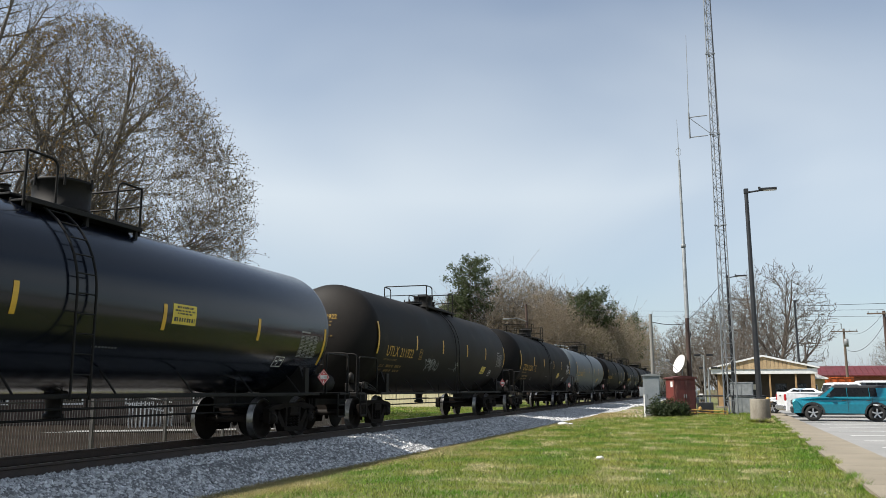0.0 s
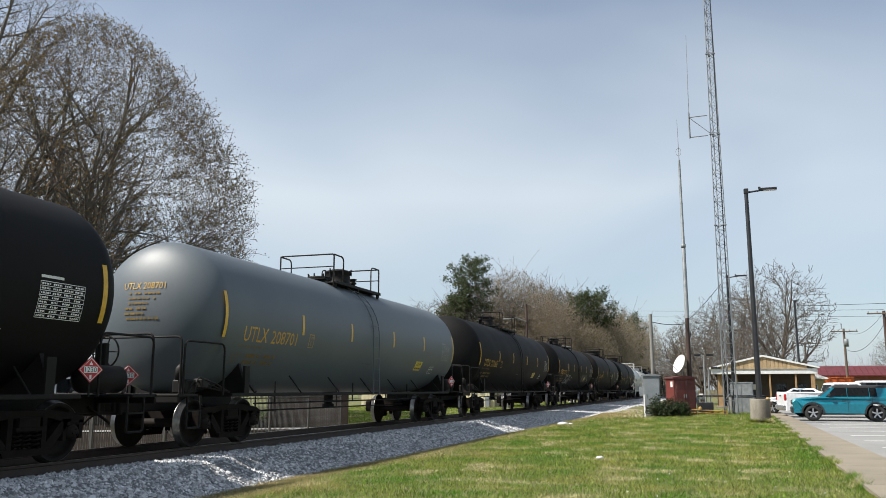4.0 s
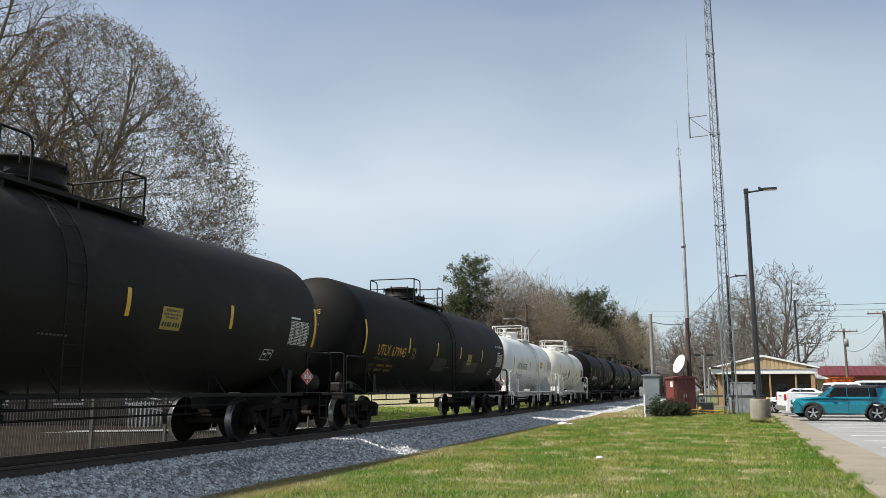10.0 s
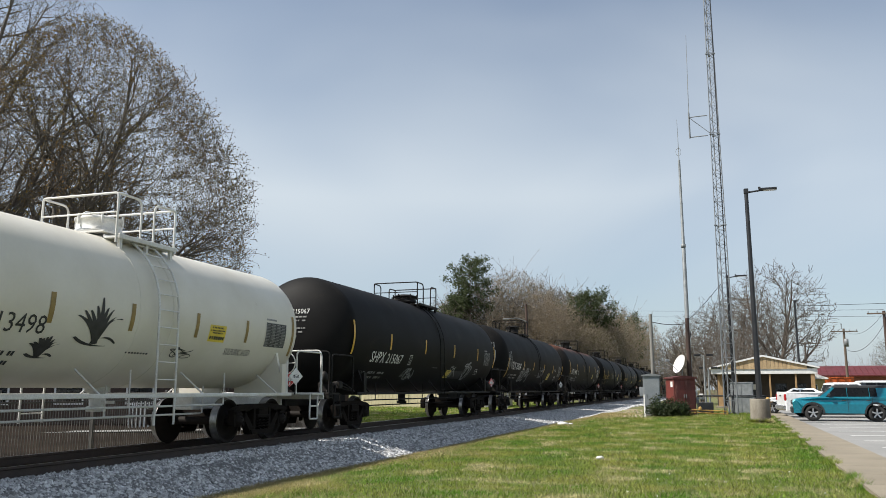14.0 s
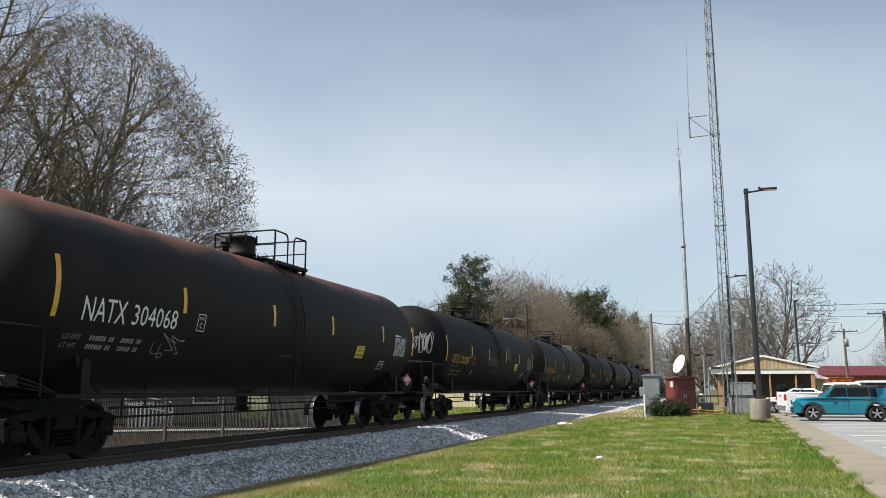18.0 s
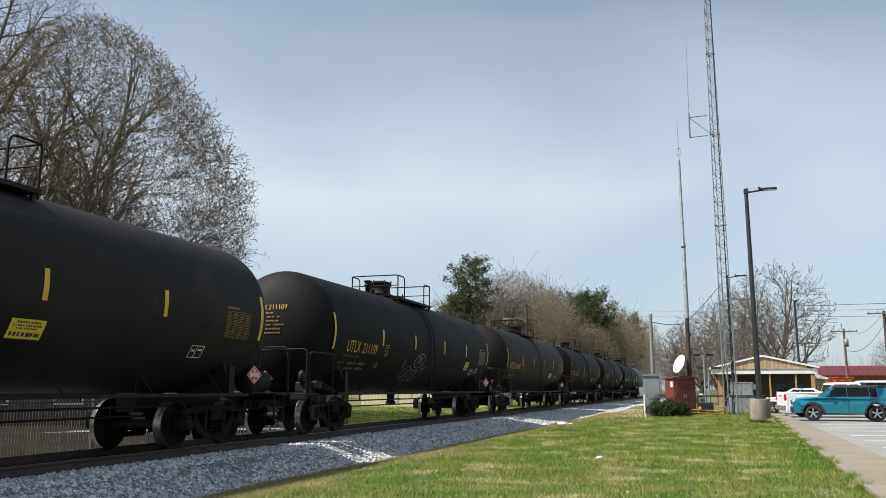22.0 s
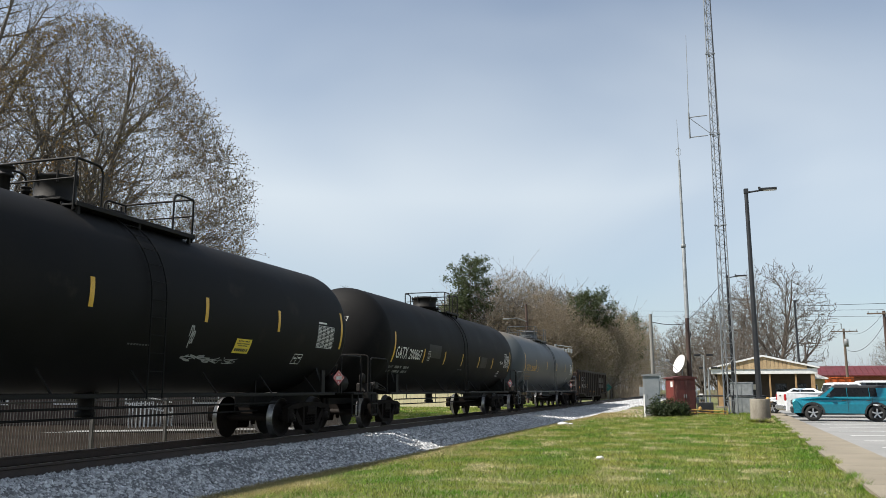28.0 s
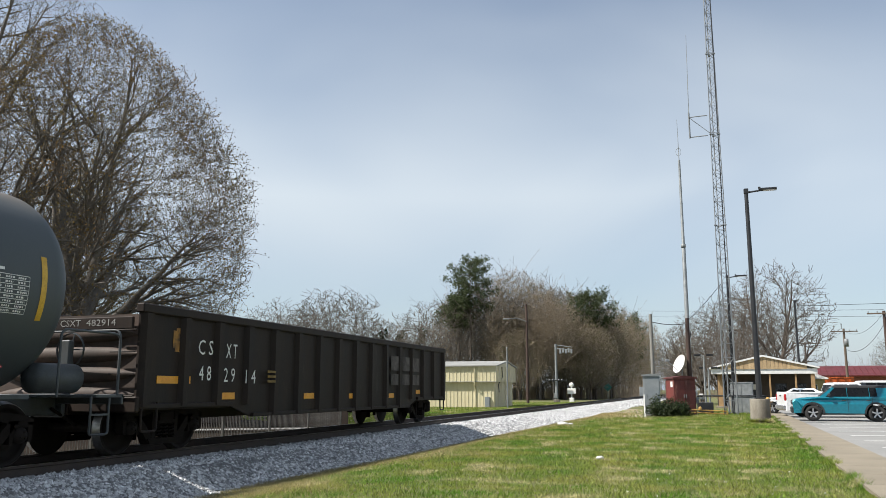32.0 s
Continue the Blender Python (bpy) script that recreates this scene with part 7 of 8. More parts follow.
def shop(x, y, turn):
    t = thing("shop_building", "single-storey shop with white gabled roof and dark open porch", "shop", at=pose(x, y, 0, 0, 0, turn))
    w, dpt, e = 7.3, 11.0, 2.62
    part("wall", Shape().box(0, 2.4, e / 2, w - 0.3, 0.2, e), M_DARKW, t)
    for k in (-1, 1):
        part("wall", Shape().box(k * (w / 2 - 0.2), 2.5 + dpt / 2, e / 2, 0.2, dpt, e), M_DARKW, t)
    part("wall", Shape().box(0, 2.4 + dpt, e / 2, w - 0.3, 0.2, e), M_DARKW, t)
    part("wall", Shape().box(-w / 2 + 0.42, 1.3, e / 2, 0.35, 2.0, e, 0.01), M_POST, t, "warm brown timber end wall")
    part("fascia", Shape().box(0, -0.12, e + 0.19, w + 0.4, 0.10, 0.42, 0.015), M_ROOFW, t, "white fascia board")
    part("porch_ceiling", Shape().box(0, 1.2, e + 0.02, w, 2.5, 0.05), M_DARKW, t)
    n = 22
    for i in range(n):
        xx = -w / 2 * 0.86 + w * 0.86 * (i + 0.5) / n
        top = e + 0.42 + (1 - abs(xx) / (w / 2)) * 0.95
        part("plank", Shape().box(xx, -0.22, (e + 0.36 + top) / 2, w * 0.86 / n - 0.015, 0.03, top - e - 0.36), M_GABLE, t)
    for k in (-1, 1):
        rf = [(k * (w / 2 + 0.35), e + 0.38), (k * (w / 2 + 0.35), e + 0.50), (0, e + 1.45), (0, e + 1.31)]
        part("roof", Shape().prism(rf, -0.35, dpt + 2.6, "y"), M_ROOFW, t)
    for xx in (-2.0, 0.45, 2.3):
        part("porch_post", Shape().box(xx, 0.0, e / 2, 0.13, 0.13, e, 0.01), M_POST, t)
    part("porch_post", Shape().box(w / 2 - 0.15, 0.0, e / 2, 0.28, 0.2, e, 0.01), M_POST, t)
    d = part("door", Shape().box(-0.7, 2.27, 1.05, 0.95, 0.06, 2.1, 0.01), M_POLE, t, "dark door with a small notice")
    part("notice", Shape().box(-0.7, 2.23, 1.62, 0.28, 0.012, 0.42), M_WHITEP, d)
    for xx in (-2.2, 1.3, 2.7):
        wdw = part("window", Shape().box(xx, 2.28, 1.45, 0.9, 0.05, 0.9, 0.01), M_POLE, t)
        part("pane", Shape().box(xx, 2.25, 1.45, 0.78, 0.01, 0.78), M_GLASSD, wdw)
    part("floor_slab", Shape().box(0, 1.2, 0.06, w, 2.6, 0.12, 0.01), M_CONC, t)


M_GLASSD = glass_mat("dark_glass", (0.03, 0.035, 0.04))
shop(3.95, 68.6, -2)


def annex():
    t = thing("yellow_building", "small yellow building with a white metal roof", "building", at=pose(7.9, 78, 0, 0, 0, -6))
    part("wall", Shape().box(0, 2.5, 1.2, 3.0, 5.0, 2.4), M_YWALL, t)
    part("roof", Shape().prism([(-1.8, 2.3), (1.8, 2.3), (1.8, 2.4), (-0.6, 3.3), (-1.8, 3.3)], -0.3, 5.3, "y"), M_ROOFW, t)
    w = part("window", Shape().box(0.5, -0.03, 1.4, 0.8, 0.05, 0.9), M_WHITEP, t)
    part("pane", Shape().box(0.5, -0.06, 1.4, 0.68, 0.02, 0.78), M_GLASSD, w)
    f = thing("wire_fence", "low grey wire fence panel", "fence", at=pose(8.4, 76.5, 0, 0, 0, -6))
    for i in range(4):
        part("post", Shape().tube([(i * 0.8, 0, 0), (i * 0.8, 0, 1.5)], 0.03, 6), M_GALV, f)
    for z in (0.2, 0.8, 1.45):
        part("rail", Shape().tube([(0, 0, z), (2.4, 0, z)], 0.02, 5), M_GALV, f)


annex()
M_REDROOF = mat("roof_red", (0.12, 0.018, 0.018), (0.09, 0.016, 0.016), 0.5, scale=1, fine=20, bump=0.05)
M_BRICKR = mat("brick_red", (0.26, 0.09, 0.06), (0.34, 0.13, 0.09), 0.85, scale=3, fine=20, bump=0.2)


def red_block():
    t = thing("red_roofed_building", "long low brick building with a dark red metal roof", "building", at=pose(23.5, 100, 0, 0, 0, -3))
    part("wall", Shape().box(0, 4, 1.45, 25, 8, 2.9), M_BRICKR, t)
    part("roof", Shape().prism([(-0.7, 2.85), (-0.7, 2.97), (4, 4.1), (8.7, 2.97), (8.7, 2.85)], -12.9, 12.9, "x"), M_REDROOF, t)
    for i in range(44):
        part("roof_seam", Shape().prism([(-0.72, 2.98), (-0.72, 3.03), (4, 4.16), (4, 4.11)], -12.8 + 0.59 * i, -12.76 + 0.59 * i, "x"), M_REDROOF, t)
    for i in range(7):
        wn2 = part("window", Shape().box(-10.2 + 3.3 * i, -0.02, 1.6, 1.5, 0.06, 1.3), M_WHITEP, t)
        part("pane", Shape().box(-10.2 + 3.3 * i, -0.06, 1.6, 1.34, 0.02, 1.14), M_GLASSD, wn2)
    part("panel", Shape().box(-3.5, -0.05, 1.5, 2.2, 0.08, 2.7), M_WHITEP, t, "white wall panel")


red_block()
M_ORANGE = mat("container_orange", (0.50, 0.10, 0.013), (0.42, 0.08, 0.012), 0.5, scale=2, fine=20, bump=0.08)
sk = thing("skip_container", "orange steel roll-off container", "container", at=pose(10.4, 85, 0, 0, 0, -8))
part("body", Shape().prism([(-2.3, 0.35), (-2.3, 2.5), (2.3, 2.5), (2.3, 0.6), (2.0, 0.35)], -1.2, 1.2, "y"), M_ORANGE, sk)
part("rim", Shape().box(0, -1.2, 2.5, 4.7, 0.12, 0.12, 0.02), M_ORANGE, sk)
for i in range(8):
    part("rib", Shape().box(-2.1 + 0.6 * i, -1.24, 1.4, 0.1, 0.1, 2.1, 0.01), M_ORANGE, sk)
for i in (-1.7, 1.7):
    part("wheel", Shape().lathe([(-0.1, 0.001), (-0.1, 0.2), (0.1, 0.2), (0.1, 0.001)], (i, -0.9, 0.2), "y", 12), M_POLE, sk)

# ---- cream metal building beyond the track ----
M_CREAM = mat("cream_siding", (0.66, 0.60, 0.40), (0.60, 0.54, 0.36), 0.5, scale=0.8, fine=20, bump=0.04, spots=(0.45, 0.40, 0.28), spot_scale=1.2, spot_at=0.68, rnd=0.04)
M_CREAMR = mat("roof_greyish", (0.30, 0.30, 0.28), (0.24, 0.24, 0.225), 0.6, scale=1, fine=20, bump=0.05)


def cream_building():
    """Two-tier metal building: the upper wall stands proud of the lower one."""
    t = thing("metal_building", "cream ribbed-metal building with a low gabled roof", "building", at=pose(-16.1, 63.3, 0, 0, 0, 1))
    L, D, mid, ev = 11.8, 7.4, 2.02, 3.25
    part("wall", Shape().box(-L / 2, D / 2, mid / 2, L - 0.5, D - 0.5, mid), M_CREAM, t)
    part("upper_wall", Shape().box(-L / 2, D / 2, (mid + ev) / 2, L, D, ev - mid), M_CREAM, t)
    part("gable", Shape().prism([(0, ev), (D, ev), (D / 2, ev + 0.42)], -L, -0.003, "x"), M_CREAM, t)
    for k in (0, 1):
        y0, y1 = (-0.2, D / 2) if k == 0 else (D + 0.2, D / 2)
        part("roof", Shape().prism([(y0, ev - 0.02), (y0, ev + 0.06), (y1, ev + 0.52), (y1, ev + 0.43)], -L - 0.15, 0.15, "x"), M_CREAMR, t)
    part("trim", Shape().box(-L / 2, -0.02, mid, L + 0.02, 0.06, 0.06), M_CREAMR, t)
    for i in range(38):
        x = -L + 0.2 + (L - 0.4) * i / 37
        part("rib", Shape().box(x, -0.012, (mid + ev) / 2 + 0.03, 0.04, 0.03, ev - mid - 0.1), M_CREAM, t)
        if 0.3 < -x < L - 0.3:
            part("rib", Shape().box(x, 0.238, mid / 2, 0.04, 0.03, mid - 0.06), M_CREAM, t)
    for i in range(14):
        y = 0.4 + (D - 0.8) * i / 13
        part("rib", Shape().box(0.012, y, (mid + ev) / 2, 0.03, 0.04, ev - mid - 0.04), M_CREAM, t)
        part("rib", Shape().box(-0.238, y, mid / 2, 0.03, 0.04, mid - 0.06), M_CREAM, t)
    part("downpipe", Shape().tube(bend([(-1.75, -0.08, ev + 0.02), (-1.75, -0.08, 1.75), (-1.75, 0.2, 1.5), (-1.75, 0.2, 0.0)], 0.1), 0.05, 6), M_CREAM, t)
    part("meter_box", Shape().box(-0.75, 0.12, 0.42, 0.4, 0.24, 0.84, 0.02), M_CAB, t)
    part("conduit", Shape().tube([(0.05, 1.9, ev), (0.05, 2.0, 2.4), (-0.2, 1.6, 1.8), (-0.2, 1.9, 1.2)], 0.035, 5), M_POLE, t)


cream_building()
fp = thing("flag_pole", "slim pale metal pole beside the metal building", "pole", at=pose(-14.5, 60.4, 0))
part("pole", Shape().tube([(0, 0, 0), (0, 0, 4.5)], [0.06, 0.045], 8), M_GALV, fp)
part("cap", Shape().lathe([(4.5, 0.05), (4.56, 0.04), (4.6, 0.001)], (0, 0, 0), "z", 8), M_GALV, fp)


# ---- crossing signals down the line ----
def crossing_signal(x, y):
    t = thing("crossing_signal", "pale steel signal mast with a short arm and black lamps", "railway signal", at=pose(x, y, 0))
    part("mast", Shape().tube([(0, 0, 0), (0, 0, 6.6)], [0.17, 0.12], 10), M_GALV, t)
    part("arm", Shape().tube([(0, 0, 6.5), (1.9, 0, 6.2)], 0.05, 6).tube([(0, 0, 6.1), (1.9, 0, 5.9)], 0.05, 6), M_GALV, t)
    for i in range(5):
        part("sign_block", Shape().box(0.55 + 0.32 * i, -0.06, 5.75 + 0.1 * (i % 2), 0.22, 0.05, 0.5, 0.01), M_GALV, t)
    bar = part("lamp_bar", Shape().box(0, -0.12, 2.45, 1.7, 0.08, 0.1, 0.01), M_POLE, t)
    for k in (-0.7, -0.35, 0.35, 0.7):
        part("lamp", Shape().lathe([(-0.2, 0.001), (-0.2, 0.15), (-0.05, 0.17), (0.0, 0.001)], (k, -0.12, 2.45), "y", 14), M_POLE, bar)
    part("base", Shape().box(0, 0, 0.15, 0.6, 0.6, 0.3, 0.03), M_BASE, t)
    part("control_box", Shape().box(-0.05, -0.2, 0.75, 0.4, 0.3, 0.5, 0.02), M_GALV, t)


crossing_signal(-16.8, 94.0)
ms = thing("track_sign", "white round and square signs on a short post", "railway sign", at=pose(-15.15, 94.5, 0))
part("post", Shape().tube([(0, 0, 0), (0, 0, 2.0)], 0.06, 6), M_WHITEP, ms)
part("disc", Shape().lathe([(-0.05, 0.001), (-0.05, 0.27), (-0.02, 0.27), (-0.02, 0.001)], (0, 0, 1.95), "y", 18), M_WHITEP, ms)
part("plate", Shape().box(0, -0.06, 1.25, 0.95, 0.04, 0.62, 0.01), M_WHITEP, ms)
part("foot", Shape().box(0, 0, 0.25, 0.5, 0.4, 0.5, 0.04), M_WHITEP, ms)
M_SIGNG = mat("sign_green", (0.02, 0.16, 0.13), (0.02, 0.13, 0.10), 0.5, scale=3, fine=20, bump=0)
gs = thing("green_sign", "green diamond sign on a thin post", "sign", at=pose(-13.7, 117, 0))
part("post", Shape().tube([(0, 0, 0), (0, 0, 1.7)], 0.05, 6), M_GALV, gs)
part("plate", Shape().prism([(-0.6, 1.75), (0, 2.35), (0.6, 1.75), (0, 1.15)], -0.05, -0.02, "y"), M_SIGNG, gs)

# ---- beyond the fence: low brick building with white ramp rails ----
M_BRICKB = mat("brick_brown", (0.05, 0.033, 0.026), (0.075, 0.05, 0.04), 0.85, scale=3, fine=25, bump=0.3)


def brick_building():
    t = thing("brick_building", "low brown brick building behind the fence", "building", at=pose(-19.6, 31.8, 0, 0, 0, 42))
    part("wall", Shape().box(-5.5, 3, 1.25, 11, 6, 2.5), M_BRICKB, t)
    part("roof", Shape().box(-5.5, 3, 2.56, 11.5, 6.5, 0.12, 0.02), M_DARKW, t)
    for i in range(4):
        w = part("window", Shape().box(-9.6 + 2.7 * i, -0.03, 1.35, 1.1, 0.06, 1.1), M_WHITEP, t)
        part("pane", Shape().box(-9.6 + 2.7 * i, -0.07, 1.35, 0.96, 0.02, 0.96), M_GLASSD, w)
    r = thing("ramp_railing", "white slatted ramp railing beside the brick building", "railing", at=pose(-20.3, 27.9, 0, 0, 0, 42))
    for k, z in ((0, 1.25), (1, 0.85)):
        part("top_rail", Shape().tube([(-1.6, 0, z), (0.0, 0, z - 0.35)], 0.03, 5), M_WHITEP, r)
    for i in range(12):
        x = -1.6 + 1.6 * i / 11
        part("slat", Shape().box(x, 0, 0.5 - 0.11 * i / 11, 0.05, 0.03, 1.1 - 0.3 * i / 11), M_WHITEP, r)


brick_building()

wall_g = thing("garden_wall", "low brown brick wall beyond the fence", "wall", at=pose(-17.2, 33.7, -0.2, 0, 0, 24))
part("wall", Shape().box(-0.1, 0, 0.75, 3.6, 0.3, 1.5), M_BRICKB, wall_g)
part("coping", Shape().box(-0.1, 0, 1.53, 3.7, 0.38, 0.07, 0.01), M_BASE, wall_g)


# ---- vehicles in the car park ----
M_TEAL = mat("paint_teal", (0.000, 0.169, 0.236), (0.000, 0.149, 0.209), 0.3, metal=0.25, scale=0.5, fine=8, bump=0, coat=0.8)
M_CARW = mat("paint_white", (0.78, 0.79, 0.80), (0.74, 0.75, 0.76), 0.3, scale=0.5, fine=8, bump=0, coat=0.6)
M_CARG = mat("paint_dark", (0.02, 0.022, 0.025), (0.026, 0.028, 0.03), 0.3, scale=0.5, fine=8, bump=0, coat=0.6)
M_TYRE = mat("tyre_rubber", (0.018, 0.018, 0.018), (0.028, 0.027, 0.026), 0.85, scale=6, fine=40, bump=0.15)
M_TRIM = mat("black_plastic", (0.018, 0.018, 0.019), (0.024, 0.024, 0.025), 0.6, scale=4, fine=40, bump=0.05)
M_ALLOY = mat("alloy", (0.55, 0.55, 0.56), (0.45, 0.45, 0.46), 0.3, metal=0.8, scale=4, fine=30, bump=0)
M_TAIL = mat("tail_lamp", (0.42, 0.015, 0.02), (0.35, 0.012, 0.015), 0.25, scale=4, fine=30, bump=0)
M_HEADL = mat("head_lamp", (0.65, 0.67, 0.68), (0.55, 0.57, 0.58), 0.15, scale=4, fine=30, bump=0)


M_TINT = mat("tinted_glass", (0.006, 0.007, 0.008), (0.009, 0.010, 0.011), 0.28, scale=2, fine=20, bump=0, spec=0.15)


def vehicle(name, label, at, paint, L, W, axles, wr, lower, cabin, belt, glass, pillars=(), bed=None, roof_mat=None, rim_mat=None):
    """lower: side outline above the sills, front at -x; cabin: four roof and belt corners; glass: side windows as x spans at belt and roof."""
    t = thing(name, label, "car" if not bed else "pickup truck", "parked cars", at=at)
    sill = 0.34
    ar = wr + 0.07
    bottom = []
    for a in sorted(axles, reverse=True):
        bottom += [(a + ar * math.cos(radians(k)), max(wr + ar * math.sin(radians(k)), sill)) for k in range(0, 181, 18)]
    outline = list(lower) + [(lower[-1][0], sill)] + bottom + [(lower[0][0], sill)]
    cx, cz = 0.0, 0.75
    n = len(outline)
    vs = []
    for y, k in ((-W / 2, 0.05), (-W / 2 + 0.07, 0.0), (W / 2 - 0.07, 0.0), (W / 2, 0.05)):
        for x, z in outline:
            vs.append((x - math.copysign(min(k, abs(x)), x) if abs(x) > L / 2 - 0.35 else x, y * (0.84 if x < -L / 2 + 0.45 else 1.0), z - (k if z > cz + 0.1 else 0)))
    fs = [(s * n + i, s * n + (i + 1) % n, (s + 1) * n + (i + 1) % n, (s + 1) * n + i) for s in range(3) for i in range(n)]
    fs += [tuple(range(n)), tuple(range(3 * n, 4 * n))[::-1]]
    part("body", Shape().add(vs, fs), paint, t)
    (bx0, bx1), (rx0, rx1), zr = cabin
    hb, hr = W / 2 - 0.05, W / 2 - 0.20
    cv = [(bx0, -hb, belt), (bx1, -hb, belt), (bx1, hb, belt), (bx0, hb, belt), (rx0, -hr, zr), (rx1, -hr, zr), (rx1, hr, zr), (rx0, hr, zr),
          (rx0 + 0.1, -hr + 0.12, zr + 0.05), (rx1 - 0.1, -hr + 0.12, zr + 0.05), (rx1 - 0.1, hr - 0.12, zr + 0.05), (rx0 + 0.1, hr - 0.12, zr + 0.05)]
    cf = [(0, 1, 5, 4), (1, 2, 6, 5), (2, 3, 7, 6), (3, 0, 4, 7), (4, 5, 9, 8), (5, 6, 10, 9), (6, 7, 11, 10), (7, 4, 8, 11), (8, 9, 10, 11)]
    part("cabin", Shape().add(cv, cf), paint, t)
    if roof_mat:
        part("roof", Shape().add([(x, y, z + 0.006) for x, y, z in cv[8:]] + [(x, y * 1.015, z + 0.01) for x, y, z in cv[4:8]] + [(x * 1.02, y * 1.035, z - 0.06) for x, y, z in cv[4:8]], [(0, 1, 2, 3), (4, 5, 1, 0), (5, 6, 2, 1), (6, 7, 3, 2), (7, 4, 0, 3), (8, 9, 5, 4), (9, 10, 6, 5), (10, 11, 7, 6), (11, 8, 4, 7)]), roof_mat, t)

    def pane(k, a0, a1, b0, b1, z0, z1):
        y = lambda z: k * (hb + (hr - hb) * (z - belt) / (zr - belt) + 0.008)
        return Shape().add([(a0, y(z0), z0), (a1, y(z0), z0), (b1, y(z1), z1), (b0, y(z1), z1)], [(0, 1, 2, 3)])
    for k in (-1, 1):
        for a0, a1, b0, b1 in glass:
            part("side_window", pane(k, a0, a1, b0, b1, belt + 0.03, zr - 0.05), M_TINT, t)
    for xb, xr, k in ((bx0, rx0, -1), (bx1, rx1, 1)):
        lo, hi = 0.12, 0.86
        q = lambda f, s: (xb + (xr - xb) * f + k * 0.012, s * (hb + (hr - hb) * f - 0.09), belt + (zr - belt) * f)
        part("windscreen" if k < 0 else "rear_window", Shape().add([q(lo, -1), q(lo, 1), q(hi, 1), q(hi, -1)], [(0, 1, 2, 3)]), M_TINT, t)
    for a in axles:
        for k in (-1, 1):
            w = part("wheel", Shape().lathe([(-0.11, wr * 0.62), (-0.115, wr * 0.92), (-0.08, wr), (0.08, wr), (0.115, wr * 0.92), (0.11, wr * 0.62)], (0, 0, 0), "y", 24), M_TYRE, t, at=pose(a, k * (W / 2 - 0.13), wr))
            rim = Shape().lathe([(0.0, 0.001), (0.0, wr * 0.6), (k * 0.09, wr * 0.64)], (0, 0, 0), "y", 24)
            part("rim", rim, M_TRIM, w)
            sp = Shape()
            for j in range(5):
                g = j * 1.2566 + 0.3
                u, v = math.cos(g), math.sin(g)
                p, q2 = 0.06, wr * 0.62
                sp.add([(u * p - v * 0.03, k * 0.085, v * p + u * 0.03), (u * p + v * 0.03, k * 0.085, v * p - u * 0.03), (u * q2 + v * 0.032, k * 0.10, v * q2 - u * 0.032), (u * q2 - v * 0.032, k * 0.10, v * q2 + u * 0.032)], [(0, 1, 2, 3)])
            sp.lathe([(k * 0.10, 0.001), (k * 0.09, 0.07)], (0, 0, 0), "y", 12)
            part("spokes", sp, rim_mat or M_ALLOY, w)
            arch = [(a + (ar + d2) * math.cos(radians(g)), wr + (ar + d2) * math.sin(radians(g))) for d2, r in ((0.0, range(0, 181, 15)), (0.075, range(180, -1, -15))) for g in r]
            part("wheel_arch", Shape().prism(arch, k * (W / 2 - 0.06), k * (W / 2 + 0.012), "y"), M_TRIM if roof_mat else paint, t)
    x0, x1 = lower[0][0], lower[-1][0]
    part("bumper", Shape().box(x0 - 0.01, 0, 0.48, 0.14, W * 0.8, 0.28, 0.04), M_TRIM if roof_mat else M_CARW if paint == M_CARW else M_TRIM, t)
    part("bumper", Shape().box(x1 + 0.02, 0, 0.50, 0.16, W - 0.08, 0.24, 0.04), M_TRIM if not bed else M_ALLOY, t)
    part("sill", Shape().box((axles[0] + axles[1]) / 2, 0, 0.36, abs(axles[1] - axles[0]) - 2 * ar, W - 0.02, 0.12, 0.02), M_TRIM if roof_mat else paint, t)
    for k in (-1, 1):
        part("headlight", Shape().box(x0 + 0.02, k * (W * 0.42 - 0.16), 0.84, 0.10, 0.18 if roof_mat else 0.24, 0.13 if roof_mat else 0.18, 0.03), M_HEADL, t)
        part("tail_light", Shape().box(x1 - 0.04, k * (W / 2 - 0.10), 1.0, 0.12, 0.20, 0.34, 0.03), M_TAIL, t)
        part("mirror", Shape().box(bx0 + 0.42, k * (W / 2 + 0.08), belt + 0.10, 0.14, 0.2, 0.16, 0.04), M_TRIM if roof_mat else paint, t)
        for hx in pillars:
            part("door_handle", Shape().box(hx, k * (W / 2 + 0.015), belt - 0.14, 0.18, 0.03, 0.035, 0.01), M_TRIM if roof_mat else paint, t)
            part("door_seam", Shape().box(hx + 0.16, k * (W / 2 - 0.021), 0.74, 0.012, 0.05, 0.62), M_TRIM, t)
    part("grille", Shape().box(x0 - 0.01, 0, 0.82, 0.08, W * 0.5, 0.2 if roof_mat else 0.14, 0.02), M_TRIM, t)
    if bed:
        b0, b1 = bed
        part("bed_floor", Shape().box((b0 + b1) / 2, 0, belt + 0.004, b1 - b0 - 0.1, W - 0.24, 0.02), M_TRIM, t)
        part("tailgate_handle", Shape().box(x1 + 0.012, 0, belt - 0.15, 0.03, 0.25, 0.08, 0.01), M_TRIM, t)
    return t


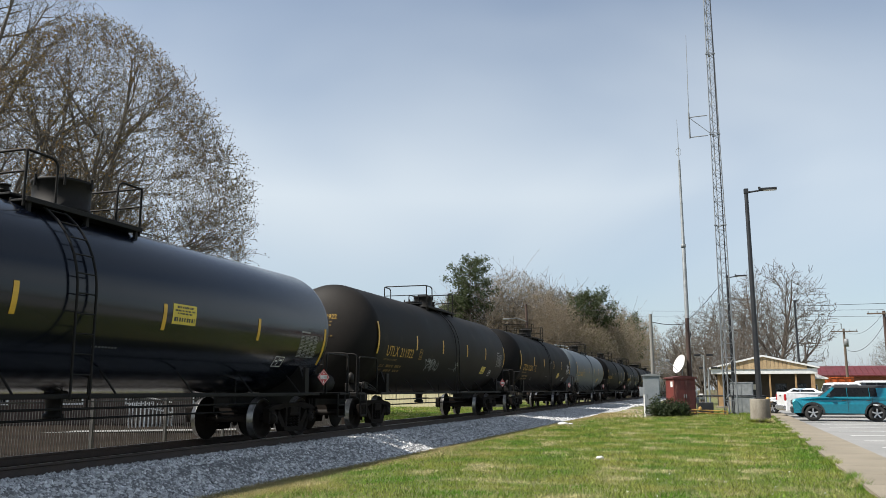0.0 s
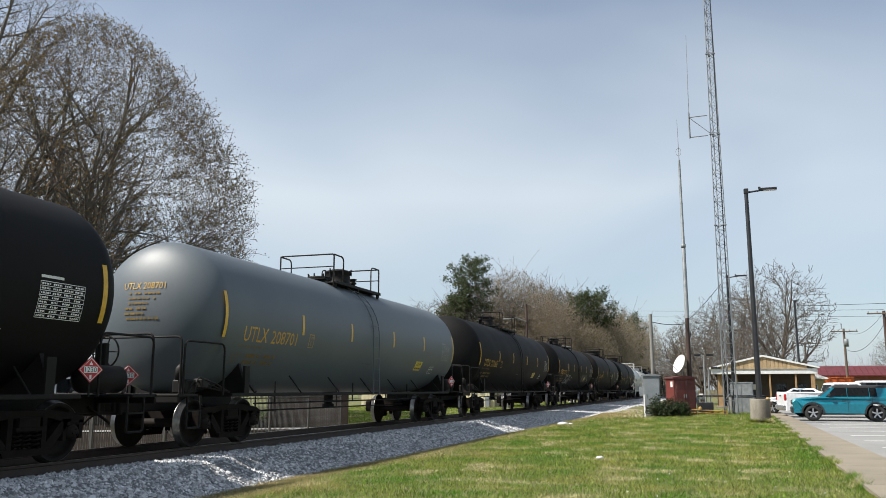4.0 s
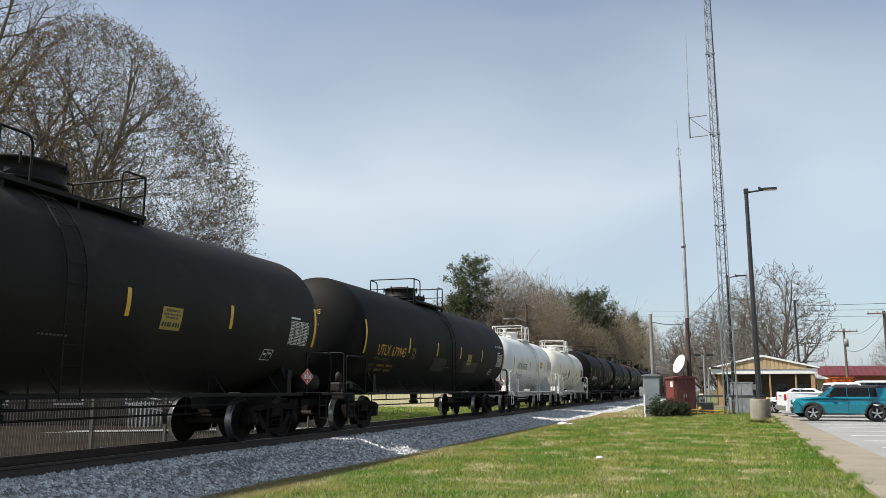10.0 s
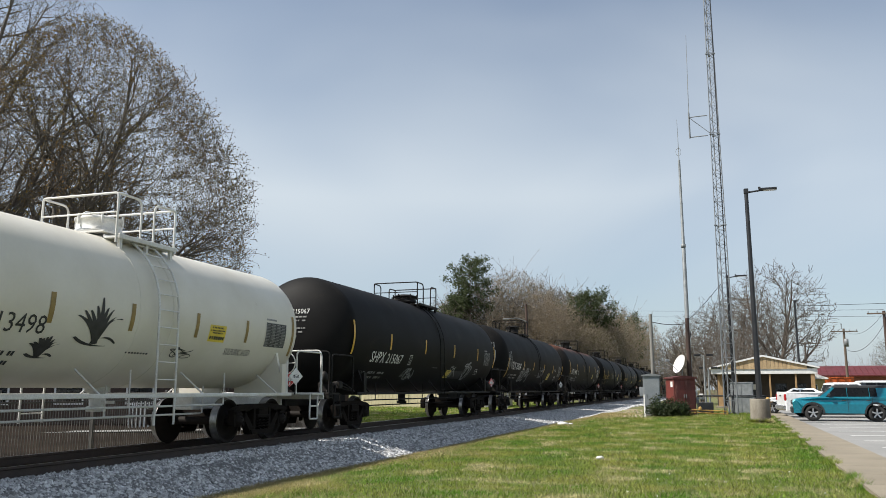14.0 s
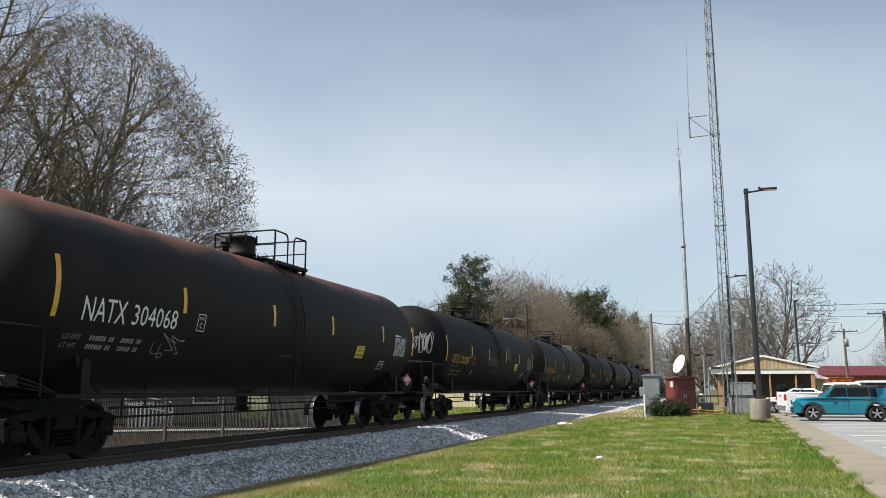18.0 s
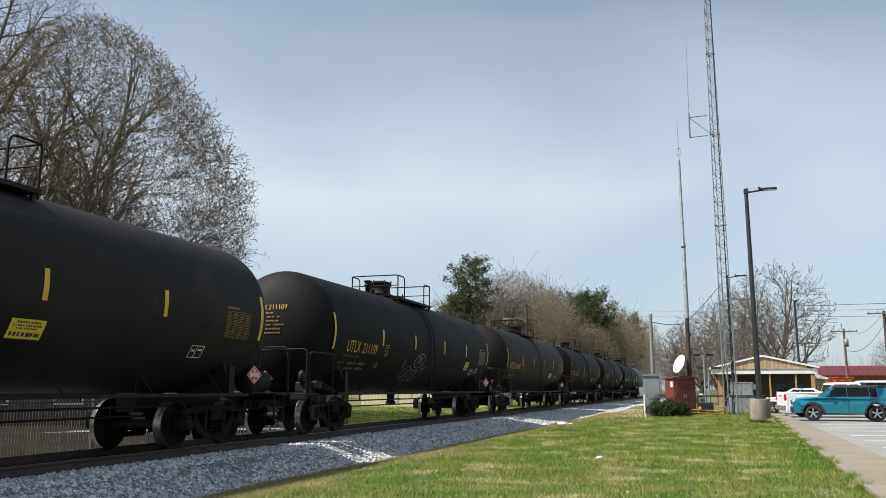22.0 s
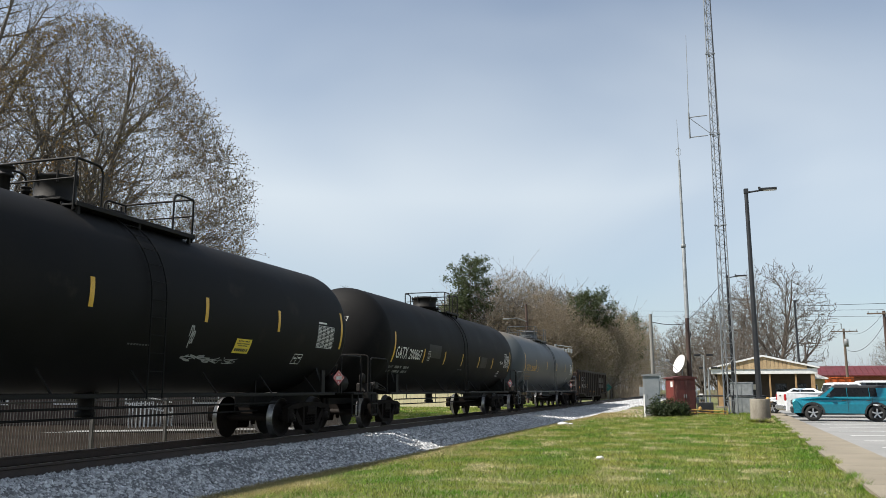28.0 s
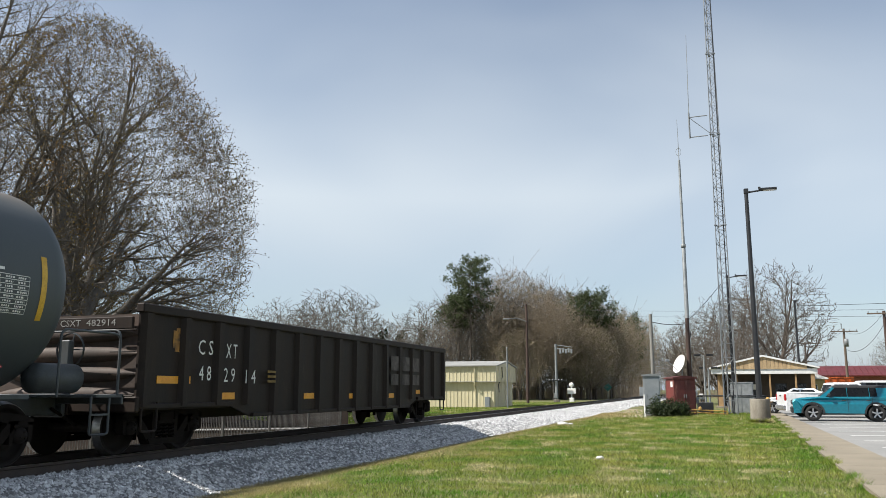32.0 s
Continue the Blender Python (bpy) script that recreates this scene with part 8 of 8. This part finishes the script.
turn_j = -3
vehicle("compact_suv", "teal compact SUV with black roof and wheel arches", pose(5.66, 41.5, 0.012, 0, 0, turn_j), M_TEAL, 4.23, 1.80, (-1.28, 1.29), 0.35,
        [(-2.10, 0.60), (-2.12, 0.88), (-2.02, 0.98), (-1.75, 1.03), (-0.95, 1.08), (2.02, 1.10), (2.10, 0.98), (2.12, 0.62)], ((-1.0, 2.06), (-0.40, 1.92), 1.53), 1.05,
        ((-0.72, 0.14, -0.32, 0.14), (0.165, 1.03, 0.165, 1.03), (1.055, 1.36, 1.055, 1.32)), (0.0, 0.98), roof_mat=M_TRIM)
vehicle("pickup_truck", "white crew-cab pickup truck", pose(6.35, 46.8, 0.012, 0, 0, 188), M_CARW, 5.9, 2.0, (-1.9, 1.75), 0.40,
        [(-2.92, 0.7), (-2.92, 1.10), (-2.8, 1.18), (-1.25, 1.26), (2.92, 1.28), (2.95, 1.1), (2.95, 0.7)], ((-1.2, 0.75), (-0.7, 0.58), 1.70), 1.24,
        ((-0.9, -0.2, -0.62, -0.2), (-0.12, 0.6, -0.12, 0.5)), (-0.25, 0.6), bed=(1.0, 2.9))
vehicle("saloon_car", "white saloon car parked by the pavement", pose(4.75, 52.0, 0.012, 0, 0, -6), M_CARW, 4.6, 1.8, (-1.35, 1.35), 0.33,
        [(-2.28, 0.6), (-2.28, 0.78), (-2.1, 0.86), (-1.0, 0.98), (1.6, 1.02), (2.25, 1.0), (2.3, 0.6)], ((-1.05, 1.75), (-0.3, 1.0), 1.42), 0.98,
        ((-0.65, 0.15, -0.2, 0.15), (0.22, 1.15, 0.22, 0.9)), (0.05, 0.95))
vehicle("dark_suv", "dark SUV with a pale roof beyond the teal car", pose(10.6, 56.4, 0.012, 0, 0, 186), M_CARG, 4.7, 1.85, (-1.35, 1.35), 0.36,
        [(-2.3, 0.6), (-2.3, 1.0), (-2.1, 1.08), (-1.0, 1.16), (2.2, 1.18), (2.32, 1.0), (2.35, 0.6)], ((-1.05, 2.1), (-0.4, 1.95), 1.88), 1.2,
        ((-0.7, 0.15, -0.3, 0.15), (0.22, 1.1, 0.22, 1.1), (1.18, 1.85, 1.18, 1.7)), (0.05, 0.95), roof_mat=M_CARW)

# ---- lawn ----
M_STRAW = leafy(mat("straw_blade", (0.40, 0.32, 0.16), (0.26, 0.23, 0.09), 0.8, scale=0.8, fine=14, bump=0, isl=0.5), 0.35)
M_BLADE = leafy(mat("grass_blade", (0.085, 0.20, 0.008), (0.27, 0.275, 0.06), 0.7, scale=0.75, fine=7, bump=0, spots=(0.56, 0.48, 0.27), spot_scale=0.9, spot_at=0.53, isl=0.6, grain=0.5), 0.4)


def verge(n, seed):
    """Dry straw-coloured blades where the lawn meets the ballast."""
    rng = np.random.default_rng(seed)
    y = 7.0 * (50.0 / 7.0) ** rng.random(n)
    x = np.array([toe(v) for v in y]) + 0.12 + np.abs(rng.standard_normal(n)) * (0.75 + 0.25 * np.sin(y * 0.8))
    h, a = 0.03 + 0.06 * rng.random(n), rng.random(n) * 6.283
    wd = 0.006 * np.clip(y / 20, 0.7, 2.2)
    lean = rng.standard_normal((n, 2)) * 0.9 * h[:, None]
    v = np.stack([np.stack([x - wd * np.cos(a), y - wd * np.sin(a), 0 * h], 1), np.stack([x + wd * np.cos(a), y + wd * np.sin(a), 0 * h], 1), np.stack([x + lean[:, 0], y + lean[:, 1], h], 1)], 1)
    v[:, :, 2] += ground_z(x, y)[:, None] + 0.01
    return array_mesh("verge_grass", v.reshape(-1, 3), np.arange(3 * n).reshape(n, 3), M_STRAW)


tagged(new("verge_grass", verge(80000, 12)), "dry straw-coloured grass along the foot of the ballast", "grass", kind="stuff")


def lawn(n, seed):
    rng = np.random.default_rng(seed)
    u = rng.random(n)
    y = 7.0 * (58.0 / 7.0) ** (u ** 0.85)
    lo = np.array([toe(v) + 0.38 + 0.14 * math.sin(v * 2.3) + 0.12 * math.sin(v * 5.1 + 1) for v in y])
    hi = 1.62 + 0.028 * y + 0.10
    x = lo + (hi - lo) * rng.random(n)
    bare = (x < -1.9) & (y > 40 + (x + 6.2) * 1.05) & (rng.random(n) > 0.12)
    x = np.where(bare, lo + (hi - lo) * (0.4 + 0.6 * rng.random(n)), x)
    y = np.where(bare, 9 + 25 * rng.random(n), y)
    x = np.where(bare, -5.0 + 6.6 * rng.random(n), x)
    far = np.clip(y / 22, 0.6, 2.4)
    tuft = np.array([noise.noise(Vector((a * 1.3, b * 1.3, 3.0))) for a, b in zip(x[::8], y[::8])])
    tuft = np.repeat(tuft, 8)[:n]
    clump = np.repeat(rng.standard_normal(n // 24 + 1) * 0.3, 24)[:n]
    h = (0.018 + 0.034 * rng.random(n)) * np.clip(1 + 1.5 * tuft + 1.2 * clump, 0.25, 2.8) * (0.75 + 0.35 * far)
    wd = (0.005 + 0.004 * rng.random(n)) * far * 1.3
    a = rng.random(n) * 6.283
    lean = rng.standard_normal((n, 2)) * 0.55 * h[:, None]
    p0 = np.stack([x - wd * np.cos(a), y - wd * np.sin(a), np.zeros(n)], 1)
    p1 = np.stack([x + wd * np.cos(a), y + wd * np.sin(a), np.zeros(n)], 1)
    p2 = np.stack([x + lean[:, 0], y + lean[:, 1], h], 1)
    v = np.stack([p0, p1, p2], 1)
    v[:, :, 2] += ground_z(x, y)[:, None]
    v = v.reshape(-1, 3)
    return array_mesh("lawn_grass", v, np.arange(3 * n).reshape(n, 3), M_BLADE)


tagged(new("lawn_grass", lawn(330000, 4)), "short patchy lawn of green and straw-coloured blades", "grass", kind="stuff")


def far_lawn(n, seed):
    """Sunlit grass between the fence's end and the metal building, and along the far side of the track."""
    rng = np.random.default_rng(seed)
    y = 33.5 + 56.0 * rng.random(n) ** 1.3
    x = -13.9 - 14.0 * rng.random(n) ** 1.4
    keep = ~((x < -15.9) & (y > 62.8) & (y < 71.5)) & ~((x < -15.4) & (y < 36.0))
    x, y = x[keep], y[keep]
    m = len(x)
    h, a = 0.05 + 0.08 * rng.random(m), rng.random(m) * 6.283
    wd = 0.016 + 0.012 * rng.random(m)
    lean = rng.standard_normal((m, 2)) * 0.6 * h[:, None]
    v = np.stack([np.stack([x - wd * np.cos(a), y - wd * np.sin(a), 0 * h], 1), np.stack([x + wd * np.cos(a), y + wd * np.sin(a), 0 * h], 1), np.stack([x + lean[:, 0], y + lean[:, 1], h], 1)], 1)
    v[:, :, 2] += ground_z(x, y)[:, None]
    return array_mesh("far_grass", v.reshape(-1, 3), np.arange(3 * m).reshape(m, 3), M_BLADE)


tagged(new("far_grass", far_lawn(90000, 31)), "sunlit grass beyond the track", "grass", kind="stuff")


def edge_tufts(n, seed):
    """Taller weeds round the lamp's base and along the pavement's edge."""
    rng = np.random.default_rng(seed)
    y = 8.0 * (46.0 / 8.0) ** rng.random(n)
    x = 1.62 + 0.028 * y + 0.0 + rng.standard_normal(n) * 0.05
    k = rng.random(n) < 0.16
    a = rng.random(n) * 6.283
    x, y = np.where(k, 1.95 + 0.47 * np.cos(a), x), np.where(k, 37.7 + 0.47 * np.sin(a), y)
    h = (0.03 + 0.05 * rng.random(n)) * np.clip(0.9 + np.sin(y * 1.9) + 0.6 * np.sin(y * 5.3), 0.25, 2.2) * np.where(k, 1.6, 1)
    wd = 0.006 * np.clip(y / 18, 0.7, 2.2)
    lean = rng.standard_normal((n, 2)) * 0.6 * h[:, None]
    v = np.stack([np.stack([x - wd * np.cos(a), y - wd * np.sin(a), 0 * h], 1), np.stack([x + wd * np.cos(a), y + wd * np.sin(a), 0 * h], 1), np.stack([x + lean[:, 0], y + lean[:, 1], h + 0.02], 1)], 1)
    return array_mesh("edge_weeds", v.reshape(-1, 3), np.arange(3 * n).reshape(n, 3), M_BLADE)


tagged(new("edge_weeds", edge_tufts(16000, 21)), "taller weeds along the edge of the pavement", "weeds", kind="stuff")
M_CLOVER = mat("clover_white", (0.75, 0.75, 0.70), (0.68, 0.68, 0.6), 0.8, scale=5, fine=20, bump=0)
rng_c = random.Random(77)
clover = []
for _ in range(16):
    cx, cy = rng_c.uniform(-3.5, 2.2), rng_c.uniform(10, 44)
    clover += [Vector((cx + rng_c.gauss(0, 0.35), cy + rng_c.gauss(0, 0.5), rng_c.uniform(0.05, 0.1))) for _ in range(rng_c.randint(2, 8))]
tagged(new("clover_flowers", leaves_mesh("clover_flowers", [p for p in clover if p.x < 1.6 + 0.028 * p.y], 2, 0.008, 0.018, M_CLOVER, 5, 0.9)), "tiny white clover flowers in the lawn", "flowers", kind="stuff")
M_ROCK = mat("white_stone", (0.62, 0.61, 0.58), (0.5, 0.49, 0.46), 0.8, scale=6, fine=40, bump=0.3)
for i, (x, y, r) in enumerate(((-5.68, 33.1, 0.19), (-5.4, 33.2, 0.10), (-2.2, 17.05, 0.085))):
    st = Shape().lathe([(-0.4, 0.3), (0.0, 1.0), (0.45, 0.8), (0.7, 0.3), (0.75, 0.001)], (0, 0, 0), "z", 9)
    st.v = [(a * r * (1.3 + 0.2 * math.sin(3 * b)), b * r, c * r * 0.7 + 0.01) for a, b, c in st.v]
    tagged(part("stone", st, M_ROCK, at=pose(x, y, float(ground_z(x, y)) + 0.03, 0, 0, 40 * i)), "pale loose stone lying on the grass", "stone", "loose stones")

motions()
